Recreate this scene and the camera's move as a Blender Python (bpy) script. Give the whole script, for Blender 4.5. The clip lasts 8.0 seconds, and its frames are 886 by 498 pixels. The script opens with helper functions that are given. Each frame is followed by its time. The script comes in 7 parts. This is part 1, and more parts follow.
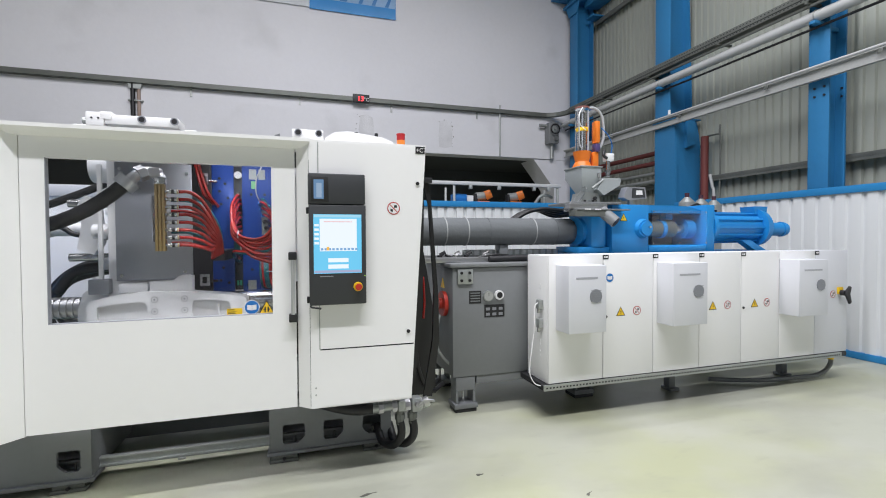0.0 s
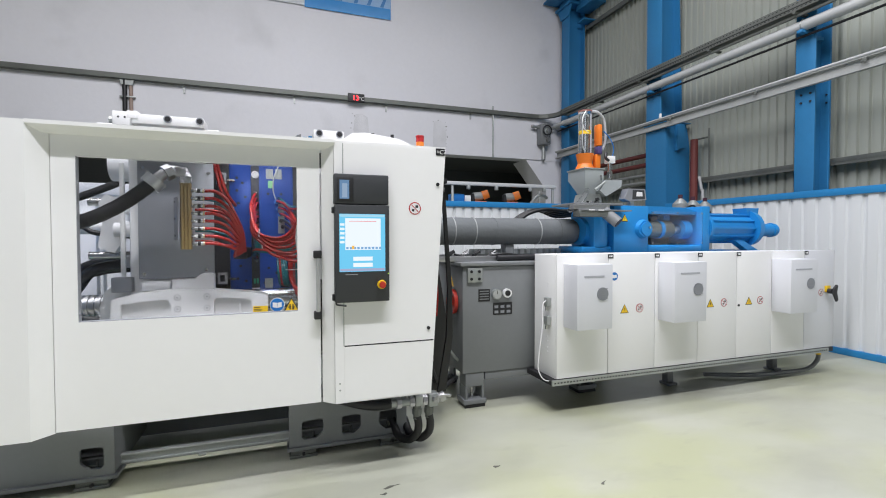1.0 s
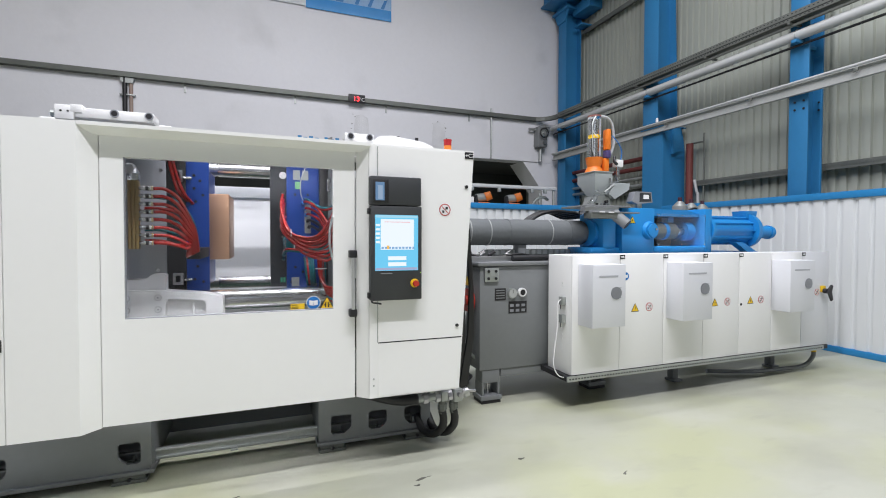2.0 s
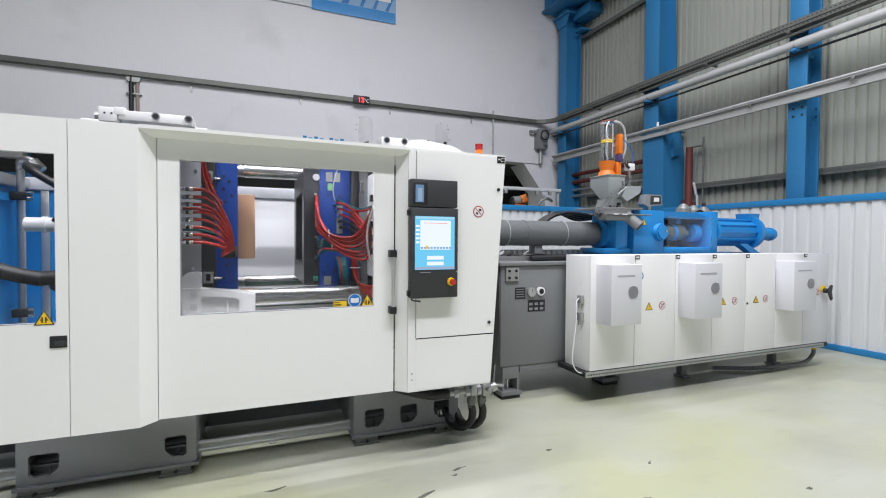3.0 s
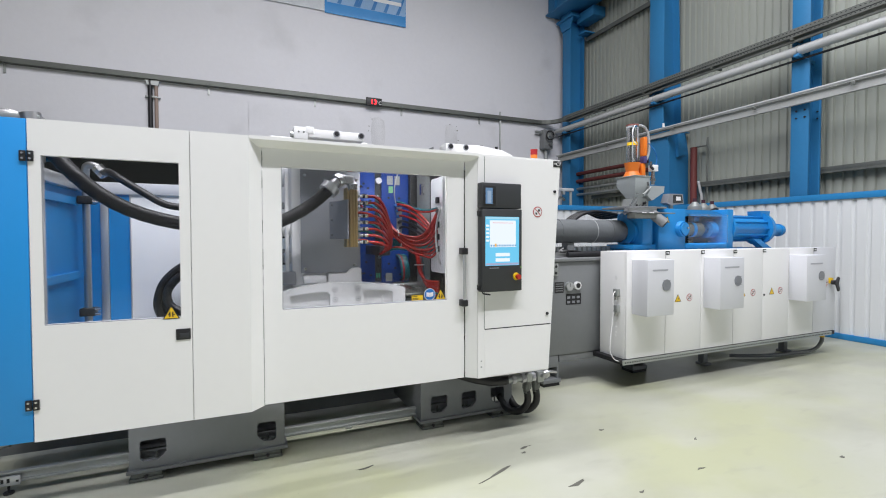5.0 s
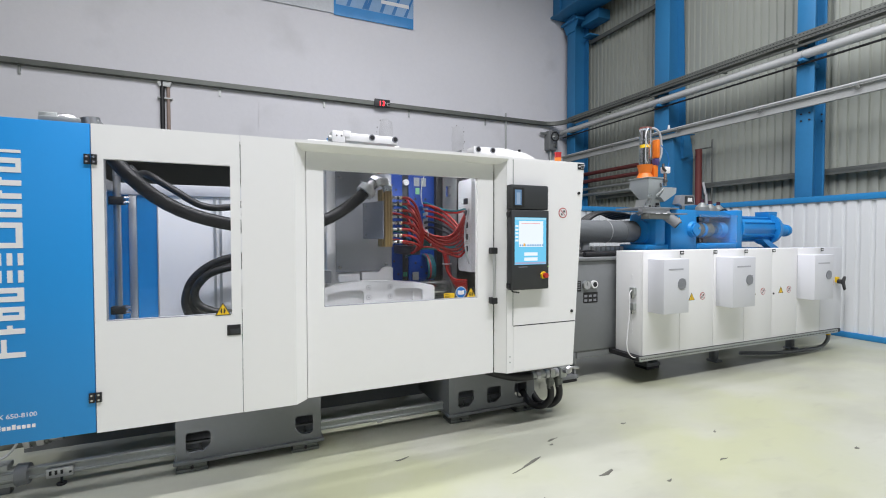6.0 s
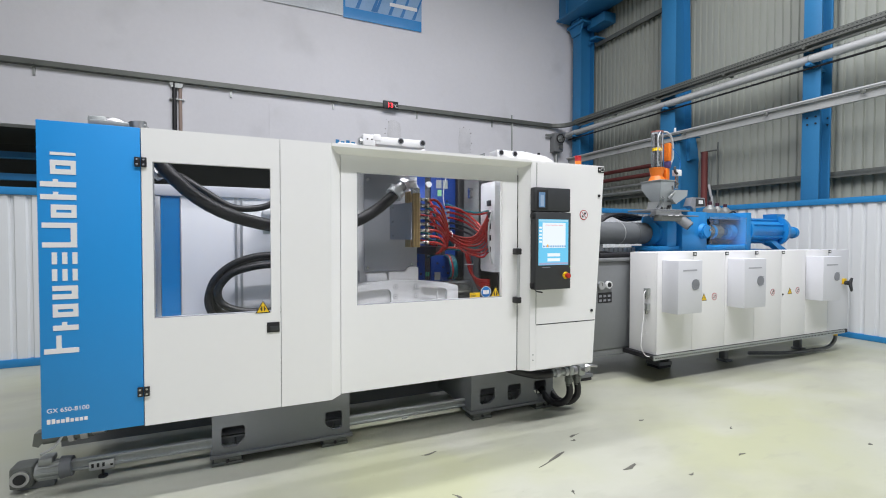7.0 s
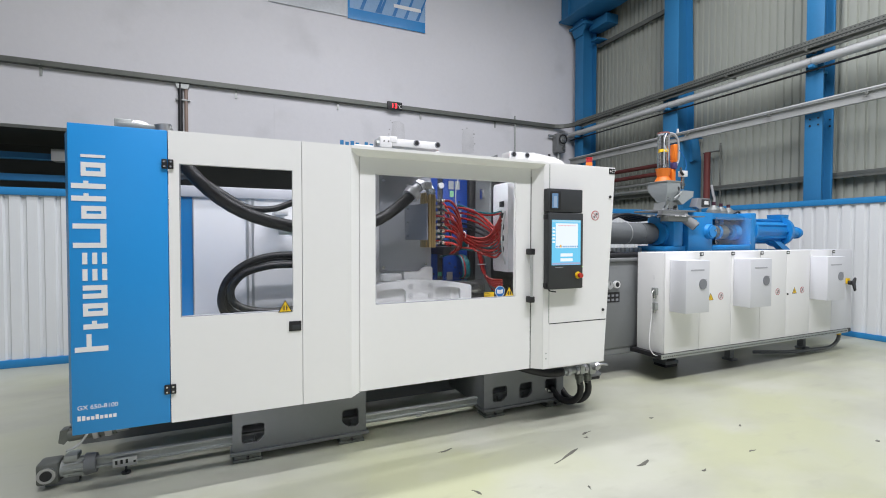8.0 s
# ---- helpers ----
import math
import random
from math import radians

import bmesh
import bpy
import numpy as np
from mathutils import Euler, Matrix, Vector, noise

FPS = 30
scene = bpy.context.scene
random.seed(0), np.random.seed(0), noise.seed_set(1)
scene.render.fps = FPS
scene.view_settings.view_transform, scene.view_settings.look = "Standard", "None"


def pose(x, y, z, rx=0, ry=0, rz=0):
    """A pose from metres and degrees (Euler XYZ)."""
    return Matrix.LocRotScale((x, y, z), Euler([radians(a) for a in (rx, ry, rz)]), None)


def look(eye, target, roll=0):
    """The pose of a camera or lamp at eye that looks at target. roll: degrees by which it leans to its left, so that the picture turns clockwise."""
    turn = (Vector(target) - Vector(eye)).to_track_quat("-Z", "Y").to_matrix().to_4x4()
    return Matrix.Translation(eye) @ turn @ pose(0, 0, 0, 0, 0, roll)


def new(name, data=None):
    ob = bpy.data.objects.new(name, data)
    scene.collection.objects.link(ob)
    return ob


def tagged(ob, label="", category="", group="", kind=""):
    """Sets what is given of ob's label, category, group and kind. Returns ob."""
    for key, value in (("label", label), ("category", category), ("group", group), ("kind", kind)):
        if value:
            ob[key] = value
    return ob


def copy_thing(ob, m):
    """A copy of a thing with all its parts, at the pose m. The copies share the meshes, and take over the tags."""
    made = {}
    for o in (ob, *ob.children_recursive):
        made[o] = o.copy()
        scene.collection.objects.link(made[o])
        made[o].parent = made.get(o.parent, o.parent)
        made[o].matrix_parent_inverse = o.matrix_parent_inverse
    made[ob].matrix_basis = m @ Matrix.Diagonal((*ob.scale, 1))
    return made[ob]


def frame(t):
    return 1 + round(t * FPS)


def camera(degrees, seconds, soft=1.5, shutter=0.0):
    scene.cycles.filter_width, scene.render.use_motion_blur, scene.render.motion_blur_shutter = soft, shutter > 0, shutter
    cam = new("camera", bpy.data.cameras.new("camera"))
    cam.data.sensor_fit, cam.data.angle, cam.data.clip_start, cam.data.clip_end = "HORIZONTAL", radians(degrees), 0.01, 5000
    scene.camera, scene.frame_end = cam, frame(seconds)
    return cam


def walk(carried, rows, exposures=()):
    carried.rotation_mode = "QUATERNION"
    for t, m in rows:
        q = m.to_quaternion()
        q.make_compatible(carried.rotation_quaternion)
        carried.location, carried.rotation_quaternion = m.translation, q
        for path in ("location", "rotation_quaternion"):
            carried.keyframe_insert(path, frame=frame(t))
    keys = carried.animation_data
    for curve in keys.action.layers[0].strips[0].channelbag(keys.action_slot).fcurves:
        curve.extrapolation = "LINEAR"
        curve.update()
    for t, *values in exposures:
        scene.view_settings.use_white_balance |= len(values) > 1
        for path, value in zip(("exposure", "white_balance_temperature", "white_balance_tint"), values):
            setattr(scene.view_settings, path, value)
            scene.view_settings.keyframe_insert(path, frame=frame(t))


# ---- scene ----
cam = camera(88.1, 8.0, soft=1.0, shutter=0.5)
PATH = [
    (0, (3.867, -3.012, 1.621), (4.463, -1.104, 1.575), -0.3),
    (0.5, (3.744, -3.017, 1.622), (4.374, -1.119, 1.574), -0.3),
    (1, (3.609, -3.025, 1.622), (4.269, -1.138, 1.573), -0.1),
    (1.5, (3.461, -3.028, 1.622), (4.148, -1.15, 1.574), 0.0),
    (3, (2.949, -3.047, 1.623), (3.698, -1.194, 1.577), 0.4),
    (3.5, (2.783, -3.051, 1.621), (3.547, -1.204, 1.575), 0.3),
    (4, (2.605, -3.059, 1.618), (3.383, -1.217, 1.569), 0.2),
    (4.5, (2.448, -3.074, 1.623), (3.235, -1.236, 1.572), 0.0),
    (6, (2.001, -3.098, 1.623), (2.807, -1.268, 1.571), -0.1),
    (6.5, (1.88, -3.103, 1.622), (2.689, -1.274, 1.572), -0.0),
    (7, (1.764, -3.104, 1.625), (2.574, -1.276, 1.576), 0.1),
    (7.5, (1.682, -3.105, 1.627), (2.493, -1.278, 1.577), 0.1),
    (8, (1.622, -3.103, 1.628), (2.437, -1.277, 1.579), 0.1),
]
walk(cam, [(t, look(eye, target, roll)) for t, eye, target, roll in PATH])

# ---- world, light, exposure ----
world = bpy.data.worlds.new("hall_daylight")
scene.world = world
world.use_nodes = True
sky = world.node_tree.nodes.new("ShaderNodeTexSky")
sky.sky_type, sky.sun_disc, sky.sun_elevation, sky.sun_rotation = "NISHITA", False, radians(45), radians(200)
world.node_tree.links.new(sky.outputs[0], world.node_tree.nodes["Background"].inputs[0])
world.node_tree.nodes["Background"].inputs[1].default_value = 0.1
scene.view_settings.exposure = 0.0


def skylight(x, y, w, d, power):
    lamp = bpy.data.lights.new("skylight_glow", "AREA")
    lamp.shape, lamp.size, lamp.size_y, lamp.energy = "RECTANGLE", w, d, power
    lamp.color = (0.95, 0.945, 1.0)
    ob = new("skylight_lamp", lamp)
    ob.matrix_world = pose(x, y, 9.9)
    return ob


for sx, sy, deep, power in ((4.0, -4.0, 0.4, 1120), (4.0, -1.6, 0.35, 260), (4.0, 1.2, 0.35, 660)):
    skylight(sx, sy, 9.0, deep, power)
# fill lamp added out of view to brighten the machine's front faces
south = bpy.data.lights.new("south_fill_glow", "AREA")
south.shape, south.size, south.size_y, south.energy, south.color = "RECTANGLE", 15.0, 3.0, 70, (0.95, 0.955, 1.0)
new("south_fill_lamp", south).matrix_world = look((-4.5, -13.95, 6.5), (-4.5, 0.0, 5.0))


# ---- materials ----
def material(name, color, rough=0.5, metal=0.0, vary=0.06, scale=6.0, bump=0.0, bump_scale=60.0, coat=0.0, spots=None, streak=None):
    """Principled surface with a broad and a fine change of tone, worn gloss and fine relief."""
    m = bpy.data.materials.new(name)
    m.use_nodes = True
    n, l = m.node_tree.nodes, m.node_tree.links
    b = n["Principled BSDF"]
    tc = n.new("ShaderNodeTexCoord")
    big, fine = n.new("ShaderNodeTexNoise"), n.new("ShaderNodeTexNoise")
    big.inputs["Scale"].default_value, fine.inputs["Scale"].default_value = scale * 0.25, scale * 6
    big.inputs["Detail"].default_value, fine.inputs["Detail"].default_value = 5, 6
    mp = n.new("ShaderNodeMapping")
    l.new(tc.outputs["Object"], mp.inputs[0])
    if streak:
        mp.inputs["Scale"].default_value = streak
    l.new(mp.outputs[0], big.inputs["Vector"])
    l.new(mp.outputs[0], fine.inputs["Vector"])
    add = n.new("ShaderNodeMath")
    add.operation = "MULTIPLY_ADD"
    add.inputs[1].default_value = 0.35
    l.new(fine.outputs[0], add.inputs[0])
    l.new(big.outputs[0], add.inputs[2])
    ramp = n.new("ShaderNodeValToRGB")
    c = Vector(color)
    ramp.color_ramp.elements[0].position, ramp.color_ramp.elements[1].position = 0.35, 1.0
    ramp.color_ramp.elements[0].color = (*(c * (1 - vary)), 1)
    ramp.color_ramp.elements[1].color = (*[min(1, v) for v in c * (1 + vary)], 1)
    l.new(add.outputs[0], ramp.inputs[0])
    last = ramp.outputs[0]
    if spots:
        tint, size, lo, hi = spots
        sp = n.new("ShaderNodeTexNoise")
        sp.inputs["Scale"].default_value, sp.inputs["Detail"].default_value = size, 8
        l.new(tc.outputs["Object"], sp.inputs["Vector"])
        rg = n.new("ShaderNodeMapRange")
        rg.inputs["From Min"].default_value, rg.inputs["From Max"].default_value = lo, hi
        l.new(sp.outputs[0], rg.inputs[0])
        mix = n.new("ShaderNodeMix")
        mix.data_type = "RGBA"
        l.new(rg.outputs[0], mix.inputs[0])
        l.new(last, mix.inputs[6])
        mix.inputs[7].default_value = (*tint, 1)
        last = mix.outputs[2]
    l.new(last, b.inputs["Base Color"])
    rr = n.new("ShaderNodeMapRange")
    rr.inputs["To Min"].default_value, rr.inputs["To Max"].default_value = max(0.02, rough - 0.07), min(1, rough + 0.09)
    l.new(add.outputs[0], rr.inputs[0])
    l.new(rr.outputs[0], b.inputs["Roughness"])
    b.inputs["Metallic"].default_value = metal
    b.inputs["Coat Weight"].default_value = coat
    if bump:
        bn, bp = n.new("ShaderNodeTexNoise"), n.new("ShaderNodeBump")
        bn.inputs["Scale"].default_value, bn.inputs["Detail"].default_value = bump_scale, 4
        l.new(mp.outputs[0], bn.inputs["Vector"])
        l.new(bn.outputs[0], bp.inputs["Height"])
        bp.inputs["Strength"].default_value, bp.inputs["Distance"].default_value = bump, 0.01
        l.new(bp.outputs[0], b.inputs["Normal"])
    return m


def glow(name, color, strength):
    m = bpy.data.materials.new(name)
    m.use_nodes = True
    b = m.node_tree.nodes["Principled BSDF"]
    b.inputs["Base Color"].default_value = (0.02, 0.02, 0.02, 1)
    b.inputs["Roughness"].default_value = 0.25
    b.inputs["Emission Color"].default_value = (*color, 1)
    b.inputs["Emission Strength"].default_value = strength
    return m


def clear(name, color, rough=0.02, ior=1.45):
    m = bpy.data.materials.new(name)
    m.use_nodes = True
    b = m.node_tree.nodes["Principled BSDF"]
    b.inputs["Base Color"].default_value = (*color, 1)
    b.inputs["Roughness"].default_value = rough
    b.inputs["Transmission Weight"].default_value = 1.0
    b.inputs["IOR"].default_value = ior
    return m


WHITE = material("machine_white_paint", (0.86, 0.86, 0.855), 0.42, vary=0.02, scale=3, bump=0.04, bump_scale=350)
WHITE2 = material("cabinet_grey_white_paint", (0.83, 0.83, 0.825), 0.45, vary=0.02, scale=3, bump=0.05, bump_scale=300)
COOLER = material("cooler_light_grey_paint", (0.68, 0.69, 0.73), 0.45, vary=0.02, scale=4)
BLUE = material("machine_blue_paint", (0.014, 0.235, 0.58), 0.38, vary=0.04, scale=4, bump=0.04, bump_scale=300)
# machine blue again, brightened to put the end panel's light into the colour
LITBLUE = material("lit_machine_blue_paint", (0.015, 0.28, 0.70), 0.36, vary=0.03, scale=3, bump=0.04, bump_scale=300)
STEELBLUE = material("column_blue_paint", (0.024, 0.185, 0.40), 0.5, vary=0.12, scale=3, bump=0.06, bump_scale=90)
BASEGREY = material("machine_base_grey_paint", (0.195, 0.205, 0.21), 0.45, vary=0.08, scale=4, bump=0.05, bump_scale=180)
CASTGREY = material("platen_cast_light_grey_paint", (0.80, 0.80, 0.80), 0.4, vary=0.05, scale=5, bump=0.1, bump_scale=120)
PLATEGREY = material("grey_sheet_steel", (0.30, 0.31, 0.335), 0.42, metal=0.3, vary=0.06, scale=4)
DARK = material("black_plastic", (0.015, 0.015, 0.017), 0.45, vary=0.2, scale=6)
CHARCOAL = material("charcoal_console_plastic", (0.035, 0.038, 0.042), 0.5, vary=0.1, scale=8, bump=0.05, bump_scale=500)
RUBBER = material("black_rubber_hose", (0.012, 0.012, 0.013), 0.4, vary=0.25, scale=10)
STEEL = material("bare_steel", (0.52, 0.52, 0.53), 0.36, metal=1.0, vary=0.08, scale=8)
CHROME = material("bright_steel", (0.56, 0.56, 0.56), 0.2, metal=1.0, vary=0.04, scale=8)
TRAYGREY = material("weathered_tray_steel", (0.16, 0.17, 0.155), 0.5, metal=0.4, vary=0.25, scale=8)
GALV = material("galvanised_steel", (0.42, 0.44, 0.43), 0.45, metal=0.7, vary=0.15, scale=9, bump=0.05)
ALU = material("aluminium_profile", (0.62, 0.63, 0.64), 0.35, metal=0.8, vary=0.05, scale=6)
BRASS = material("brass_manifold", (0.46, 0.33, 0.16), 0.36, metal=1.0, vary=0.1, scale=9)
MOULDBLUE = material("mould_blue_anodised", (0.009, 0.055, 0.30), 0.33, metal=0.2, vary=0.12, scale=5)
REDHOSE = material("red_rubber_hose", (0.33, 0.016, 0.013), 0.22, vary=0.12, scale=10)
GREENHOSE = material("teal_rubber_hose", (0.010, 0.11, 0.13), 0.22, vary=0.12, scale=10)
REDPAINT = material("red_paint", (0.5, 0.035, 0.02), 0.4, vary=0.08)
ORANGE = material("orange_plastic", (0.8, 0.2, 0.02), 0.4, vary=0.05)
YELLOW = material("warning_yellow", (0.85, 0.55, 0.02), 0.45, vary=0.03)
SIGNBLUE = material("sign_blue", (0.01, 0.16, 0.5), 0.4, vary=0.03)
SIGNRED = material("sign_red", (0.42, 0.02, 0.025), 0.4, vary=0.03)
PAPER = material("label_white", (0.8, 0.8, 0.8), 0.5, vary=0.02)
JACKET = material("grey_insulation_cloth", (0.12, 0.13, 0.135), 0.75, vary=0.12, scale=8, bump=0.35, bump_scale=25)
SEAL = material("pale_jacket_seam", (0.32, 0.33, 0.33), 0.7, vary=0.1)
WALLPAINT = material("white_painted_concrete", (0.74, 0.74, 0.77), 0.75, vary=0.05, scale=1.5, bump=0.15, bump_scale=14, spots=((0.62, 0.62, 0.64), 0.7, 0.56, 0.8))
SHEETWALL = material("grey_beige_sheet_cladding", (0.36, 0.38, 0.335), 0.5, vary=0.08, scale=1.2, streak=(1, 1, 0.2))
PARTITION = material("white_sheet_partition", (0.70, 0.72, 0.73), 0.4, vary=0.03, scale=2, streak=(1, 1, 0.3))
BANDBLUE = material("partition_blue_trim", (0.02, 0.22, 0.50), 0.42, vary=0.05, scale=3)
STAIN = material("dark_floor_stain", (0.11, 0.108, 0.09), 0.4, vary=0.3, scale=20)
# near-black grey that puts the recess's shade into the colour
SHADEWALL = material("recess_shade_grey", (0.06, 0.066, 0.066), 0.7, vary=0.2, scale=2)
# for the roof and walls out of view; dark to cut bounced light
ROOF = material("unseen_hall_grey", (0.22, 0.22, 0.22), 0.7, vary=0.05, scale=1)
PIPEGREY = material("pale_grey_pipe_paint", (0.50, 0.51, 0.51), 0.4, vary=0.06, scale=4)
RUSTPIPE = material("oxide_red_pipe_paint", (0.16, 0.04, 0.035), 0.45, vary=0.1)


def epoxy_floor():
    """Pale green-yellow coating: cleaned and yellowed areas, tyre and mop smears, fine specks."""
    m = bpy.data.materials.new("pale_green_epoxy_floor")
    m.use_nodes = True
    n, l = m.node_tree.nodes, m.node_tree.links
    b = n["Principled BSDF"]
    tc = n.new("ShaderNodeTexCoord")

    def cloud(scale, detail, stretch=(1, 1, 1), turn=0.0):
        mp, t = n.new("ShaderNodeMapping"), n.new("ShaderNodeTexNoise")
        mp.inputs["Scale"].default_value, mp.inputs["Rotation"].default_value = stretch, (0, 0, turn)
        t.inputs["Scale"].default_value, t.inputs["Detail"].default_value = scale, detail
        l.new(tc.outputs["Object"], mp.inputs[0])
        l.new(mp.outputs[0], t.inputs["Vector"])
        return t.outputs[0]

    def blend(a, c, fac, lo, hi, top=1.0):
        r, x = n.new("ShaderNodeMapRange"), n.new("ShaderNodeMix")
        r.inputs["From Min"].default_value, r.inputs["From Max"].default_value, r.inputs["To Max"].default_value = lo, hi, top
        x.data_type = "RGBA"
        l.new(fac, r.inputs[0])
        l.new(r.outputs[0], x.inputs[0])
        l.new(a, x.inputs[6])
        x.inputs[7].default_value = (*c, 1)
        return x.outputs[2]

    base = n.new("ShaderNodeRGB")
    base.outputs[0].default_value = (0.425, 0.435, 0.355, 1)
    c = blend(base.outputs[0], (0.415, 0.43, 0.27), cloud(0.55, 6), 0.44, 0.62, 0.85)
    c = blend(c, (0.465, 0.47, 0.41), cloud(0.8, 6, (1, 1.3, 1), 0.5), 0.5, 0.66, 0.7)
    c = blend(c, (0.31, 0.31, 0.26), cloud(0.9, 8, (0.8, 1.5, 1), 0.35), 0.5, 0.72, 0.65)
    c = blend(c, (0.30, 0.295, 0.24), cloud(4.0, 9, (0.7, 1.8, 1), -0.3), 0.6, 0.78, 0.4)
    c = blend(c, (0.20, 0.19, 0.15), cloud(26.0, 3), 0.74, 0.8, 0.5)
    l.new(c, b.inputs["Base Color"])
    r = n.new("ShaderNodeMapRange")
    r.inputs["To Min"].default_value, r.inputs["To Max"].default_value = 0.2, 0.5
    l.new(cloud(1.3, 6), r.inputs[0])
    l.new(r.outputs[0], b.inputs["Roughness"])
    bp = n.new("ShaderNodeBump")
    bp.inputs["Strength"].default_value, bp.inputs["Distance"].default_value = 0.05, 0.01
    l.new(cloud(20.0, 4), bp.inputs["Height"])
    l.new(bp.outputs[0], b.inputs["Normal"])
    return m


FLOORMAT = epoxy_floor()
GLASS = clear("clear_polycarbonate", (0.88, 0.89, 0.90), 0.01, 1.4)
TUBEGLASS = clear("clear_tube", (0.95, 0.96, 0.97), 0.03, 1.2)


# ---- builders ----
def box(bm, x0, x1, y0, y1, z0, z1, bevel=0.0):
    geo = bmesh.ops.create_cube(bm, size=1.0, matrix=Matrix.Translation(((x0 + x1) / 2, (y0 + y1) / 2, (z0 + z1) / 2)) @ Matrix.Diagonal((x1 - x0, y1 - y0, z1 - z0, 1)))
    if bevel:
        edges = list({e for v in geo["verts"] for e in v.link_edges})
        bmesh.ops.bevel(bm, geom=edges, offset=bevel, segments=2, profile=0.5, affect="EDGES")
    return bm


def rod(bm, a, b, r, seg=20, r2=None):
    a, b = Vector(a), Vector(b)
    d = b - a
    m = Matrix.Translation((a + b) / 2) @ d.to_track_quat("Z", "Y").to_matrix().to_4x4()
    bmesh.ops.create_cone(bm, cap_ends=True, segments=seg, radius1=r, radius2=r if r2 is None else r2, depth=d.length, matrix=m)
    return bm


def smooth_line(points, step=6):
    pts = [Vector(p) for p in points]
    pts = [2 * pts[0] - pts[1]] + pts + [2 * pts[-1] - pts[-2]]
    out = []
    for i in range(1, len(pts) - 2):
        p0, p1, p2, p3 = pts[i - 1:i + 3]
        for k in range(step):
            u = k / step
            out.append(0.5 * ((2 * p1) + (p2 - p0) * u + (2 * p0 - 5 * p1 + 4 * p2 - p3) * u * u + (3 * p1 - p0 - 3 * p2 + p3) * u ** 3))
    return out + [pts[-2]]


def hose(bm, points, r, seg=10, step=6):
    line = smooth_line(points, step) if step > 1 else [Vector(p) for p in points]
    rings, side = [], Vector((0.31, 0.77, 0.55))
    for i, p in enumerate(line):
        d = (line[min(i + 1, len(line) - 1)] - line[max(i - 1, 0)]).normalized()
        side = (side - d * side.dot(d)).normalized()
        up = d.cross(side)
        rings.append([bm.verts.new(p + r * (math.cos(a) * side + math.sin(a) * up)) for a in (2 * math.pi * k / seg for k in range(seg))])
    for a, b in zip(rings, rings[1:]):
        for k in range(seg):
            bm.faces.new((a[k], a[(k + 1) % seg], b[(k + 1) % seg], b[k]))
    bm.faces.new(rings[0][::-1])
    bm.faces.new(rings[-1])
    return bm


def prism(bm, outline, axis, a, b):
    """A flat outline pushed through from a to b along an axis; the outline's pairs are the two other axes in order."""
    def at(u, v, w):
        return {"x": (w, u, v), "y": (u, w, v), "z": (u, v, w)}[axis]
    lo, hi = [bm.verts.new(at(u, v, a)) for u, v in outline], [bm.verts.new(at(u, v, b)) for u, v in outline]
    bm.faces.new(lo)
    bm.faces.new(hi[::-1])
    for i in range(len(lo)):
        j = (i + 1) % len(lo)
        bm.faces.new((lo[i], hi[i], hi[j], lo[j]))
    bmesh.ops.recalc_face_normals(bm, faces=bm.faces[:])
    return bm


def framed(bm, x0, x1, z0, z1, hx0, hx1, hz0, hz1, y0, y1):
    """A sheet in the x-z plane with one rectangular opening through it."""
    o = ((x0, z0), (x1, z0), (x1, z1), (x0, z1))
    h = ((hx0, hz0), (hx1, hz0), (hx1, hz1), (hx0, hz1))
    vo = [[bm.verts.new((u, y, v)) for u, v in o] for y in (y0, y1)]
    vh = [[bm.verts.new((u, y, v)) for u, v in h] for y in (y0, y1)]
    for i in range(4):
        j = (i + 1) % 4
        bm.faces.new((vo[0][i], vo[0][j], vh[0][j], vh[0][i]))
        bm.faces.new((vo[1][j], vo[1][i], vh[1][i], vh[1][j]))
        bm.faces.new((vo[0][j], vo[0][i], vo[1][i], vo[1][j]))
        bm.faces.new((vh[0][i], vh[0][j], vh[1][j], vh[1][i]))
    bmesh.ops.recalc_face_normals(bm, faces=bm.faces[:])
    return bm


def pierced(bm, outer, holes, y0, y1):
    """A plate in the x-z plane, of any outline, with openings of any outline through it."""
    edges = []
    for loop in (outer, *holes):
        vs = [bm.verts.new((u, y0, v)) for u, v in loop]
        edges += [bm.edges.new((vs[i - 1], vs[i])) for i in range(len(vs))]
    bmesh.ops.triangle_fill(bm, edges=edges, use_beauty=True, use_dissolve=False)
    out = bmesh.ops.extrude_face_region(bm, geom=bm.faces[:])
    bmesh.ops.translate(bm, vec=(0, y1 - y0, 0), verts=[g for g in out["geom"] if isinstance(g, bmesh.types.BMVert)])
    bmesh.ops.recalc_face_normals(bm, faces=bm.faces[:])
    return bm


def B():
    return bmesh.new()


def mesh_of(name, bm, mat, smooth=40):
    me = bpy.data.meshes.new(name)
    if smooth:
        for f in bm.faces:
            f.smooth = True
        for e in bm.edges:
            if len(e.link_faces) != 2 or e.calc_face_angle(4) > radians(smooth):
                e.smooth = False
    bm.to_mesh(me)
    bm.free()
    me.materials.append(mat)
    return me


def thing(name, base, label, category, group="", kind=""):
    ob = new(name)
    ob.empty_display_size = 0.1
    ob.location = base
    ob["base_x"], ob["base_y"], ob["base_z"] = base
    return tagged(ob, label, category, group, kind)


def part(name, bm, mat, parent, label="", smooth=40):
    """One mesh, given in the hall's metres, under a thing or a part."""
    ob = new(name, mesh_of(name, bm, mat, smooth))
    ob.parent = parent
    if parent.parent is None:
        ob.matrix_parent_inverse = Matrix.Translation(parent.location).inverted()
    return tagged(ob, label)


